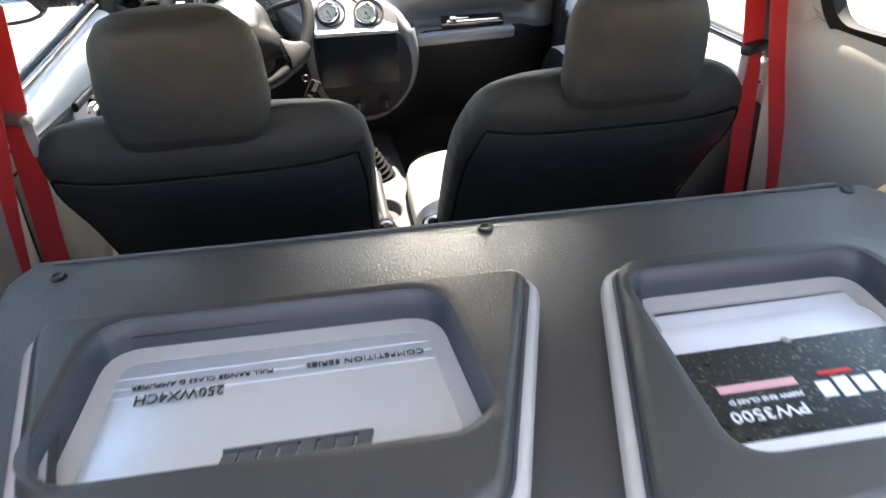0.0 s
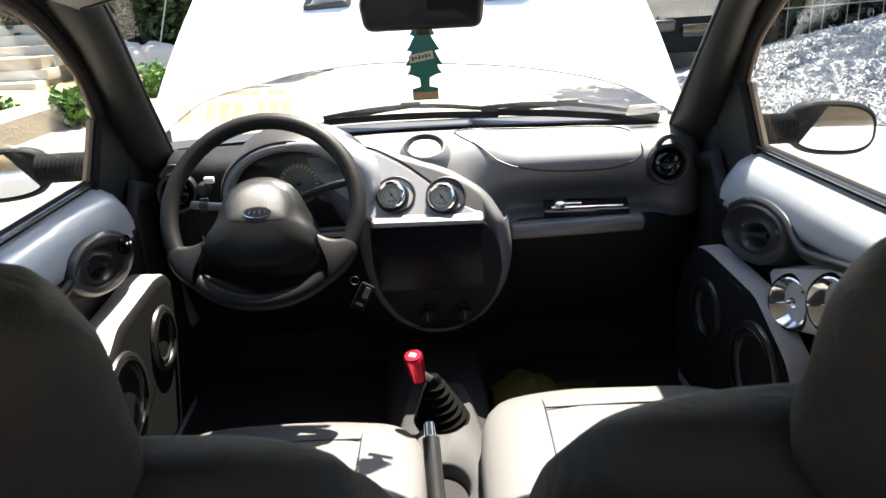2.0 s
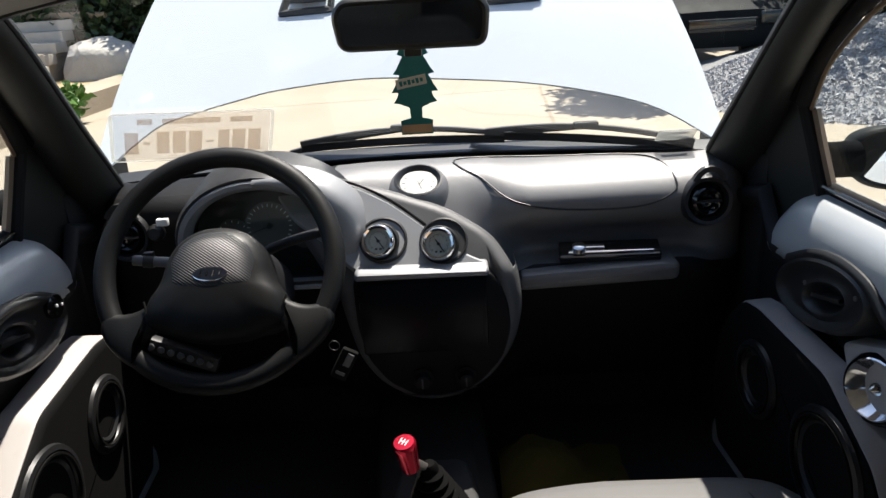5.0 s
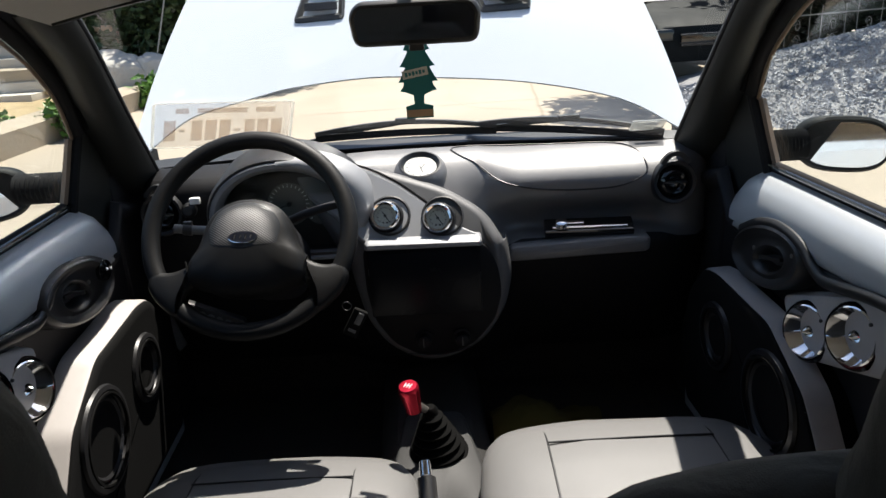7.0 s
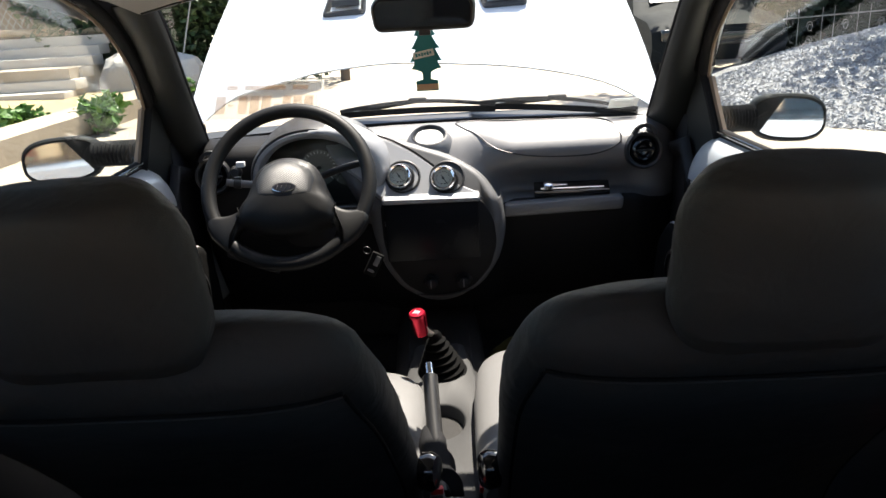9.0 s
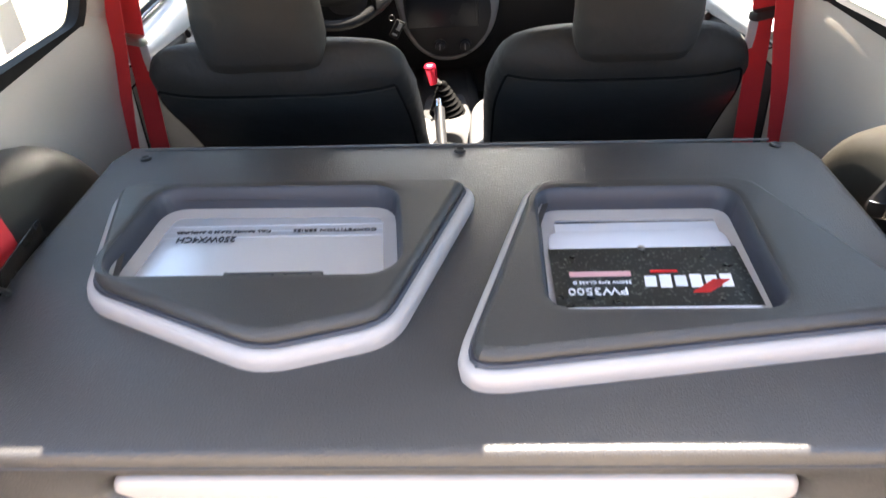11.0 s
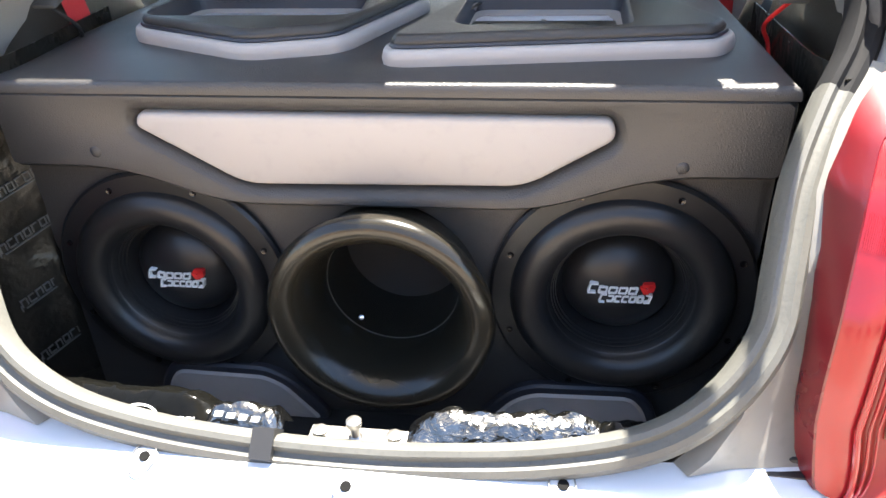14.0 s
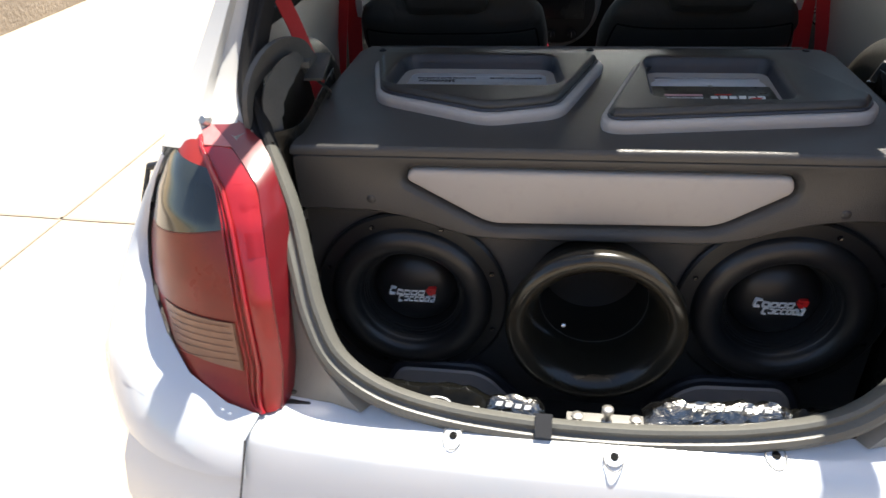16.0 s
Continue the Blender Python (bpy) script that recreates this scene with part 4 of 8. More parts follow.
part("brake_light", rings([[t_place(p.x, p.y, h) for p in rounded([Vector((-0.262, 0.02)), Vector((0.108, 0.02)), Vector((0.108, 0.085)), Vector((-0.262, 0.085))], 0.01)] for h in (-0.015, 0.012)]), BLACK, tg, "dark high brake light", skew=True)
for s in (-1, 1):
    part("hinge_arm", box((s * 0.41, 0.20, 1.408), (0.08, 0.10, 0.02), 0.005), PAINT_DUSTY_DIM, tg, skew=True)
    part("gas_strut", merge(rod((s * 0.52, 0.16, 1.22), (s * 0.53, -0.06, 1.42), 0.009, n=12), rod((s * 0.53, -0.06, 1.42), (s * 0.54, -0.20, 1.60), 0.005, n=10)), BLACK, tg, "black gas strut", skew=True)
# ---- raised hood ----
hood = thing("hood", "raised white hood with two carbon louvre vents", "car hood", (-0.09, 2.25, 1.0))


def h_place(u, v, h):
    """u across, v up the raised hood in height, h towards the rear."""
    return Vector((u, 2.22 + 1.0 * (v - 0.985) - 0.71 * h + 0.03 * (1 - ((u + 0.09) / 0.62) ** 2), v + 0.71 * h))


hl = [(-0.752, 0.960), (-0.713, 0.988), (-0.643, 1.038), (-0.584, 1.057), (-0.462, 1.081), (-0.378, 1.094), (-0.200, 1.105), (-0.03, 1.097), (0.19, 1.077), (0.395, 1.035), (0.511, 0.975), (0.545, 0.950)]
low = smooth_path([Vector((x, z, 0)) for x, z in hl], 4)
rows = []
for k in range(15):
    t = k / 14
    row = []
    for i, p in enumerate(low):
        f = i / (len(low) - 1)
        xt = -0.56 + (0.37 + 0.56) * f
        x = p.x + (xt - p.x) * (t ** 1.7)
        z = p.y + (1.62 - p.y) * t
        row.append(h_place(x, z, -0.02 * t * t + 0.012 * math.sin(math.pi * f)))
    rows.append(row)
part("hood_panel", thick(sheet(rows), 0.005), PAINT, hood, "white glossy hood skin")
for side, x0, x1, lean in ((-1, -0.395, -0.265, 0.30), (1, 0.085, 0.215, -0.30)):
    ol = rounded([Vector((x0, 1.238)), Vector((x1, 1.242)), Vector((x1 + lean * 0.02, 1.43)), Vector((x0 + lean * 0.2, 1.43))], 0.012)
    vent = part("vent_frame", plate(ol, [(0.004, 0), (0.020, 0), (0.024, -0.006), (0.012, -0.020)], h_place), CARBON, hood, "carbon fibre louvre vent")
    for k in range(4):
        zc = 1.268 + k * 0.042
        xa, xb = x0 + 0.022 + lean * (zc - 1.238), x1 - 0.016
        fin = sheet([[h_place(x, zc - 0.012, 0.032) for x in (xa, (xa + xb) / 2, xb)], [h_place(x, zc, 0.040) for x in (xa, (xa + xb) / 2, xb)], [h_place(x, zc + 0.016, 0.020) for x in (xa, (xa + xb) / 2, xb)]])
        part("louvre", thick(fin, 0.003), CARBON, vent)
# wipers
for x0, x1, xp in ((-0.33, 0.10, -0.30), (0.06, 0.47, 0.10)):
    wp = thing("wiper", "black windscreen wiper resting at the foot of the glass", "wiper", (x0, 2.25, 0.98), group="wipers")
    n = 9
    pts = []
    for i in range(n):
        f = i / (n - 1)
        x = x0 + (x1 - x0) * f
        u = (x + 0.09) / 0.585
        pts.append(Vector((x, 2.160 + 0.115 * (1 - u * u), 0.972 + 0.022 * (1 - u * u) - 0.006 * f)))
    part("blade", sweep(pts, slab_section(0.006, 0.016)), RUBBER, wp)
    part("bridge", sweep([p + Vector((0, -0.006, 0.012 + 0.014 * math.sin(math.pi * i / (n - 1)))) for i, p in enumerate(pts)], slab_section(0.012, 0.010)), BLACK, wp)
    part("arm", sweep(smooth_path([pts[4] + Vector((0, 0, 0.026)), pts[2] + Vector((-0.02, 0.01, 0.010)), pts[0] + Vector((-0.03, 0.02, -0.012))], 5), slab_section(0.016, 0.010)), BLACK, wp)
    part("clip", box(pts[4] + Vector((0, -0.006, 0.030)), (0.05, 0.02, 0.012), 0.003), BLACK, wp)
# ---- loudspeaker box in the boot ----
encl = thing("speaker_box", "boot loudspeaker box covered in black grained vinyl", "speaker box", (0, 0.27, 0.405))
TOP = 0.95
bo = [Vector((-0.500, 0.0)), Vector((0.485, 0.0)), Vector((0.487, 0.25)), Vector((0.484, 0.497)), Vector((0.466, 0.540)), Vector((0.0, 0.562)), Vector((-0.493, 0.572)), Vector((-0.512, 0.530)), Vector((-0.515, 0.25))]
part("top_panel", plate(bo, [(-0.016, 0), (-0.012, 0)] + [(-0.012 + 0.012 * math.sin(a), -0.012 + 0.012 * math.cos(a)) for a in (0.4, 0.8, 1.2, math.pi / 2)], flat_xy(TOP)), VINYL, encl, "black grained vinyl top")
part("front_seam", box((-0.02, 0.549, TOP + 0.0005), (0.90, 0.0022, 0.004), 0.001, turn=Matrix.Rotation(-0.017, 3, 'Z')), GREY_PLASTIC, encl, "worn seam along the front edge")
for sx, sy in ((-0.457, 0.528), (0.433, 0.524), (-0.003, 0.530)):
    part("screw", lathe([(0.0085, 0), (0.0085, 0.0015), (0.006, 0.003), (0.0035, 0.0015), (0.001, 0.0015)], (sx, sy, TOP), (0, 0, 1), 16), BLACK, encl, "sunken screw cap")
part("side_panel", box((-0.504, 0.29, 0.665), (0.018, 0.50, 0.54), 0.004), VINYL, encl)
part("side_panel", box((0.476, 0.27, 0.665), (0.018, 0.48, 0.54), 0.004), VINYL, encl)
part("front_wall", box((-0.01, 0.535, 0.665), (0.96, 0.018, 0.54), 0.004), VINYL, encl)
# rear baffle: an upper padded band over a recessed face
def holed(x0, x1, z0, z1, cx, cz, r, name):
    """A square board with a round hole, facing the rear."""
    sq = rounded([Vector((x0, z0)), Vector((x1, z0)), Vector((x1, z1)), Vector((x0, z1))], 0.002, 1)
    ci = [Vector((cx + r * math.cos(a), cz + r * math.sin(a))) for a in [2 * math.pi * k / 96 for k in range(96)]]
    a, b = matched(sq, ci, 192)
    return part(name, rings([[face_y(0.030)(p.x, p.y, h) for p in q] for q, h in ((a, -0.02), (a, 0.0), (b, 0.0), (b, -0.02))], closed=True), VINYL, encl, "recessed vinyl speaker baffle", angle=30)


holed(-0.500, -0.150, 0.44, 0.90, -0.319, 0.645, 0.142, "baffle")
holed(-0.150, 0.152, 0.44, 0.90, 0.004, 0.668, 0.112, "baffle")
holed(0.152, 0.485, 0.44, 0.90, 0.317, 0.655, 0.142, "baffle")
part("lower_baffle", box((-0.008, 0.040, 0.42), (0.985, 0.02, 0.045), 0.004), VINYL, encl)
part("inner_back", box((-0.008, 0.20, 0.66), (0.94, 0.01, 0.48)), BLACK, encl)
band = rounded([Vector((-0.500, 0.936)), Vector((-0.500, 0.832)), Vector((-0.345, 0.832)), Vector((-0.205, 0.783)), Vector((0.205, 0.787)), Vector((0.345, 0.836)), Vector((0.485, 0.838)), Vector((0.485, 0.936))], [0.012, 0.012, 0.06, 0.05, 0.05, 0.06, 0.012, 0.012])
pin = rounded([Vector((-0.304, 0.908)), Vector((-0.312, 0.889)), Vector((-0.176, 0.811)), Vector((0.187, 0.818)), Vector((0.293, 0.882)), Vector((0.287, 0.908))], [0.012, 0.014, 0.025, 0.025, 0.02, 0.012])
a, b = matched(band, grown(pin, 0.016), 180)
c = grown(b, -0.014)
part("upper_band", rings([[face_y(0.0)(p.x, p.y, h) for p in r] for r, h in ((a, -0.03), (grown(a, 0.0), -0.006), (grown(a, -0.005), 0.0), (b, 0.0), (grown(b, -0.006), -0.004), (c, -0.016), (c, -0.03))], closed=True), VINYL, encl, "padded black vinyl band with a sunken panel")
part("pale_insert", plate(pin, [(-0.03, 0), (-0.012, 0), (-0.008, -0.002), (-0.006, -0.006)], face_y(0.0)), WHITE_VINYL, encl, "pale off-white vinyl insert panel")
for sx, sz in ((-0.371, 0.856), (0.370, 0.852)):
    part("covered_screw", lathe([(0.008, 0), (0.007, 0.0015), (0.004, 0.0025), (0.001, 0.003)], (sx, 0.0005, sz), (0, -1, 0), 18), VINYL, encl)
for pts in ([(-0.362, 0.468), (-0.345, 0.488), (-0.205, 0.486), (-0.175, 0.47), (-0.12, 0.405), (-0.385, 0.405)], [(0.12, 0.405), (0.175, 0.470), (0.205, 0.486), (0.345, 0.490), (0.365, 0.468), (0.385, 0.405)]):
    lo = rounded([Vector(p) for p in pts], 0.014)
    part("lower_insert_border", plate(grown(lo, 0.014), [(0.0, 0), (0.010, 0), (0.014, -0.004)], face_y(0.022)), NAVY, encl)
    part("lower_insert", plate(lo, [(0.0, 0), (0.014, 0), (0.018, -0.004)], face_y(0.022)), WHITE_VINYL, encl, "pale vinyl lower insert")


# risers on top, each with a window over an amplifier
def riser(name, label, outer, window, grow_r, win_r, h=0.036):
    r = thing(name, label, "amplifier cover", (sum(p[0] for p in outer) / len(outer), 0.25, TOP))
    o = rounded([Vector(p) for p in outer], grow_r)
    w = rounded([Vector(p) for p in window], win_r)
    wc = sum((Vector((p[0], p[1])) for p in w), Vector((0, 0))) / len(w)
    a, b = star_matched(o, grown(w, 0.010), wc)
    pl = flat_xy(TOP)
    ao = grown(a, 0.003)
    part("pale_edge", rings([[pl(p.x, p.y, z) for p in q] for q, z in ((ao, -0.002), (grown(ao, 0.0015), h * 0.22), (ao, h * 0.42), (grown(ao, -0.003), h * 0.52), (grown(ao, -0.008), h * 0.55), (grown(a, -0.024), h * 0.55), (grown(a, -0.024), -0.002))], closed=True), WHITE_VINYL, r, "pale grey vinyl edge band")
    c = grown(a, -0.0085)
    part("welt", rings([[pl(p.x, p.y, z) for p in q] for q, z in ((grown(c, 0.000), h * 0.52), (grown(c, 0.003), h * 0.60), (grown(c, 0.001), h * 0.68), (grown(c, -0.008), h * 0.70), (grown(c, -0.012), h * 0.50))], closed=True), NAVY, r, "rounded dark blue welt")
    d = grown(a, -0.0105)
    b2 = grown(b, -0.005)
    b3 = grown(b, -0.009)
    e0, e1 = grown(d, -0.007), grown(b, 0.006)
    for _ in range(6):
        e0 = [(e0[k - 1] + e0[k] * 2 + e0[(k + 1) % len(e0)]) / 4 for k in range(len(e0))]
    e2 = [p.lerp(q, 0.06) for p, q in zip(e0, e1)]
    e3 = [p.lerp(q, 0.94) for p, q in zip(e0, e1)]
    part("padded_top", rings([[pl(p.x, p.y, z) for p in q] for q, z in ((d, h * 0.55), (grown(d, 0.001), h * 0.80), (grown(d, -0.003), h * 0.93), (e0, h), (e2, h), (e3, h), (e1, h), (b, h * 0.96), (grown(b, 0.004), h * 0.5), (grown(d, -0.02), h * 0.5))], closed=True), VINYL_SOFT, r, "padded black vinyl cover", angle=80)
    part("window_bevel", rings([[pl(p.x, p.y, z) for p in q] for q, z in ((grown(b, 0.001), h * 0.965), (grown(b, -0.003), h * 0.88), (b2, h * 0.45), (b3, 0.001), (grown(b3, 0.012), -0.001), (grown(b, 0.010), h * 0.5))], closed=True), NAVY, r, "soft dark blue window bevel", angle=80)
    return r, w


rl, wl = riser("amplifier_cover", "six-sided padded black cover with a window and pale edge", [(-0.392, 0.192), (-0.186, 0.093), (-0.064, 0.131), (0.015, 0.385), (0.001, 0.406), (-0.424, 0.410), (-0.438, 0.386)], [(-0.378, 0.229), (-0.360, 0.212), (-0.087, 0.209), (-0.068, 0.228), (-0.083, 0.370), (-0.368, 0.376)], [0.03, 0.03, 0.03, 0.012, 0.03, 0.03, 0.02], [0.012, 0.012, 0.02, 0.02, 0.03, 0.03])
rr, wr = riser("amplifier_cover", "four-sided padded black cover with a window and pale edge", [(-0.008, 0.062), (0.418, 0.120), (0.445, 0.168), (0.352, 0.392), (0.085, 0.396)], [(0.093, 0.150), (0.306, 0.147), (0.312, 0.352), (0.097, 0.355)], [0.055, 0.02, 0.02, 0.03, 0.03], 0.022)
rl["group"] = rr["group"] = "amplifier covers"
for r, w in ((rl, wl), (rr, wr)):
    for nm, g0, mat, z0, z1 in (("window_lip", -0.004, WHITE_VINYL, 0.0, 0.007),):
        o2, i2 = grown(w, 0.002), grown(w, -0.014)
        part(nm, rings([[Vector((p.x, p.y, TOP + z)) for p in q] for q, z in ((o2, z0), (o2, z1), (i2, z1 - 0.004), (i2, z0))], closed=True), mat, r, "pale padded inner lip")

# amplifiers under the windows (lettering faces the front of the car)
amp1 = thing("amplifier", "brushed silver four-channel amplifier under the window", "amplifier", (-0.21, 0.28, TOP))
part("heat_sink", box((-0.215, 0.282, TOP - 0.002), (0.30, 0.178, 0.010), 0.004), AMP_SILVER, amp1, "brushed aluminium top")
for k in range(3):
    part("groove", box((-0.215, 0.318 + k * 0.012, TOP + 0.0032), (0.29, 0.0012, 0.0004)), AMP_SILVER, amp1)
FLIP = Matrix.Rotation(math.pi, 4, 'Z')


def on_top(x, y, z=TOP + 0.0045):
    return Matrix.Translation((x, y, z)) @ FLIP


words("print", "250WX4CH", 0.016, on_top(-0.302, 0.312), DARK_PRINT, amp1, width=0.070)
words("print", "FULL RANGE CLASS D AMPLIFIER", 0.007, on_top(-0.285, 0.3275), DARK_PRINT, amp1, width=0.115)
words("print", "COMPETITION SERIES", 0.008, on_top(-0.150, 0.3275), DARK_PRINT, amp1, width=0.10)
lg = [bar(-0.048 + 0.014 * i, 0, 0.011, 0.010 + 0.006 * (i in (0, 3, 5)), on_top(-0.205, 0.232, TOP + 0.006), lean=0.25, d=0.003) for i in range(8)] + [bar(0, -0.008, 0.11, 0.003, on_top(-0.205, 0.232, TOP + 0.006), d=0.003)]
part("raised_badge", merge(*lg), DARK_GREY_PRINT, amp1, "dark raised maker's badge")
amp2 = thing("amplifier", "white and black amplifier under the window", "amplifier", (0.2, 0.23, TOP))
part("case", box((0.20, 0.235, TOP - 0.002), (0.21, 0.20, 0.010), 0.004), AMP_WHITE, amp2, "pale grey amplifier case")
part("raised_lid", plate(rounded([Vector((0.100, 0.148)), Vector((0.300, 0.148)), Vector((0.300, 0.312)), Vector((0.100, 0.312))], 0.02), [(0.0, 0), (0.004, 0), (0.006, -0.004)], flat_xy(TOP + 0.002)), AMP_WHITE, amp2)
part("printed_panel", box((0.20, 0.223, TOP + 0.0085), (0.204, 0.100, 0.001)), AMP_BLACK, amp2, "speckled black printed panel")
Z2 = TOP + 0.0095
words("print", "PW3500", 0.016, on_top(0.142, 0.197, Z2), WHITE, amp2, width=0.060)
words("print", "3500W RMS CLASS D", 0.0065, on_top(0.148, 0.2115, Z2), WHITE, amp2, width=0.060)
part("pink_stripe", bar(0, 0, 0.064, 0.008, on_top(0.148, 0.2255, Z2)), PINK, amp2, "pale pink stripe")
for i in range(6):
    part("mark_stroke", bar(0.040 - 0.0155 * i, 0, 0.0118, 0.017 + 0.004 * (i % 2), on_top(0.238, 0.212, Z2), lean=0.1), WHITE, amp2, "white stroke of the maker's mark")
part("red_flash", merge(*[bar(-0.016 + 0.005 * k, 0.004 * k - 0.008, 0.018, 0.005, on_top(0.252, 0.203, Z2 + 0.0002), lean=1.0) for k in range(5)]), RED_PAINT, amp2, "red flash mark")
part("red_stripe", bar(0, 0, 0.028, 0.004, on_top(0.215, 0.229, Z2)), RED_PAINT, amp2)
part("silver_screw", lathe([(0.004, 0), (0.004, 0.002), (0.002, 0.003)], (0.20, 0.272, TOP + 0.0085), (0, 0, 1), 10), STEEL, amp2)


# subwoofers and port
def subwoofer(cx, cz):
    s = thing("subwoofer", "large black subwoofer with a rubber surround and white and red badge", "subwoofer", (cx, 0.02, cz - 0.165), group="subwoofers")
    at, way = (cx, 0.027, cz), (0, -1, 0)
    part("gasket_ring", lathe([(0.134, 0.0), (0.175, 0.0), (0.175, 0.006), (0.171, 0.010), (0.147, 0.011), (0.134, 0.010)], at, way, 72), CONE, s, "black rubber gasket ring")
    sur = [(0.147, 0.008)] + [(0.1225 + 0.0245 * math.cos(t), 0.010 + 0.022 * math.sin(t)) for t in [math.pi * k / 10 for k in range(11)]] + [(0.096, 0.008)]
    part("surround", lathe(sur, at, way, 72), CONE, s, "thick rolled rubber surround")
    part("cone", lathe([(0.099, 0.006), (0.098, 0.010), (0.094, 0.003), (0.0925, -0.003), (0.091, -0.003), (0.0895, -0.008), (0.088, -0.008), (0.0865, -0.013), (0.085, -0.013), (0.081, -0.026), (0.074, -0.038)], at, way, 72), CONE, s, "ribbed black cone")
    part("dust_cap", lathe([(0.078, -0.038), (0.076, -0.032), (0.069, -0.021), (0.058, -0.0115), (0.042, -0.0035), (0.022, 0.0015), (0.001, 0.003)], at, way, 64), CONE, s, "domed black dust cap")
    m = Matrix.Translation((cx, 0.0262, cz)) @ Matrix.Rotation(math.pi / 2, 4, 'X')
    def stroke(cx_, cz_, w_, h_, lean=0.0):
        return bar(cx_, cz_, w_, h_, m, lean=lean, d=0.009)

    def letter(x, z, w, h, sides):
        """A plain badge block: thin strokes, open where sides say so."""
        out = [stroke(x + h * 0.12, z + h / 2, w, 0.0017), stroke(x - h * 0.12, z - h / 2, w, 0.0017)]
        if "l" in sides:
            out.append(stroke(x - w * 0.46, z, 0.0019, h, 0.25))
        if "r" in sides:
            out.append(stroke(x + w * 0.46, z, 0.0019, h, 0.25))
        return merge(*out)
    for i, sd in enumerate(("l", "lr", "lr", "lr", "lr")):
        part("badge_letter", letter(-0.036 + 0.0132 * i, 0.0072 + 0.0020 * (i == 0), 0.0104, 0.0085 + 0.005 * (i == 0), sd), WHITE, s, "white printed badge stroke")
    for i, sd in enumerate(("l", "r", "l", "l", "lr", "lr", "r")):
        part("badge_letter", letter(-0.022 + 0.0098 * i, -0.0062 + 0.0012 * (i == 6), 0.0074, 0.0085 + 0.0035 * (i in (0, 6)), sd), WHITE, s, "white printed badge stroke")
    cube = merge(bar(0.0405, 0.0075, 0.0085, 0.010, m @ Matrix.Rotation(0.1, 4, 'Z'), lean=0.3, d=0.009), bar(0.0315, 0.0085, 0.0075, 0.010, m, lean=-0.5, d=0.009), bar(0.036, 0.0165, 0.014, 0.004, m, lean=0.4, d=0.009))
    part("red_cube_mark", cube, RED_PAINT, s, "red cube mark")
    for k in range(8):
        a = math.pi * 2 * (k + 0.5) / 8
        part("mounting_screw", lathe([(0.0045, 0), (0.0045, 0.0015), (0.0025, 0.0005), (0.0005, 0.0005)], (cx + 0.159 * math.cos(a), 0.0160, cz + 0.159 * math.sin(a)), way, 12), GLOSS_BLACK, s)
    return s


subwoofer(-0.319, 0.645)
subwoofer(0.317, 0.655)
port = thing("bass_port", "glossy black flared bass port with scuffed rim", "bass port", (0, 0.0, 0.46))
fl = [(0.1092, -0.004), (0.1229, 0.006), (0.1287, 0.036), (0.1365, 0.056), (0.1443, 0.07), (0.1492, 0.08), (0.1506, 0.088), (0.1492, 0.096), (0.1443, 0.102), (0.1365, 0.105), (0.1268, 0.103), (0.115, 0.093), (0.107, 0.073), (0.099, 0.046), (0.094, 0.01), (0.092, -0.1)]
PC0 = (0.006, 0.026, 0.658)
part("flare", lathe(fl, PC0, (0, -1, 0), 96), PORT, port, "black resin flare with a scuffed rim", angle=70)
part("tube_end", lathe([(0.092, -0.10), (0.001, -0.105)], PC0, (0, -1, 0), 40), BLACK, port)
part("glue_line", lathe([(0.0945, 0.005), (0.0935, 0.0056), (0.0935, 0.0064), (0.0947, 0.007)], PC0, (0, -1, 0), 64), DARK_GREY_PRINT, port, "thin pale glue line")
part("screw_head", lathe([(0.004, 0), (0.004, 0.003), (0.002, 0.004)], (-0.044, 0.020, 0.598), (0, -1, 0.6), 12), CHROME, port, "bright screw head")


# foil damping sheets on the sill
def foil(x0, x1, z1, seed, deep=1.0, rough=1.0):
    """A crumpled sheet folded over the sill behind the seal."""
    rows = []
    nx = int(abs(x1 - x0) * 260)
    for j in range(13):
        v = j / 12
        row = []
        for i in range(nx + 1):
            u = i / nx
            edge = min(1, u * 7, (1 - u) * 6) ** 0.7
            x = x0 + (x1 - x0) * u
            zt = 0.626 + (z1 - 0.626) * edge * (0.88 + 0.2 * noise.noise(Vector((x * 16, seed, 1))))
            n = rough * (abs(noise.noise(Vector((x * 30, v * 3, seed)))) - 0.25 + 0.6 * (abs(noise.noise(Vector((x * 75, v * 8, seed + 3)))) - 0.25))
            y = -0.252 + 0.060 * v * deep + 0.007 * n
            z = 0.624 + (zt - 0.624) * math.sin(min(1, v * 1.5) * math.pi / 2) - 0.05 * max(0, v - 0.6) + 0.008 * n * edge
            row.append((x, y + 0.10 * x * x, z))
        rows.append(row)
    return thick(sheet(rows), 0.0012)


fa = thing("foil_sheet", "crumpled glossy black damping sheet with white print on the sill", "damping sheet", (-0.25, -0.23, 0.63), group="damping sheets")
part("sheet", foil(-0.385, -0.150, 0.652, 3, 1.0, 0.45), SHEET_GLOSS, fa, angle=60)
fm = Matrix.Translation((-0.232, -0.2470, 0.6420)) @ Matrix.Rotation(math.pi / 2 - 0.55, 4, 'X')
part("ring_mark", sweep([fm @ Vector((0.021 * math.cos(a), 0.012 * math.sin(a), 0.004)) for a in [math.radians(20 + 13 * k) for k in range(25)]], slab_section(0.0022, 0.0012), up=(0, -0.5, 0.85)), WHITE, fa, "white open ring mark")
for k in range(6):
    part("print_bar", bar(-0.006 + 0.0125 * k, -0.003, 0.0098, 0.0062 + 0.002 * (k == 0), fm, lean=0.3, d=0.006), WHITE, fa, "white print")
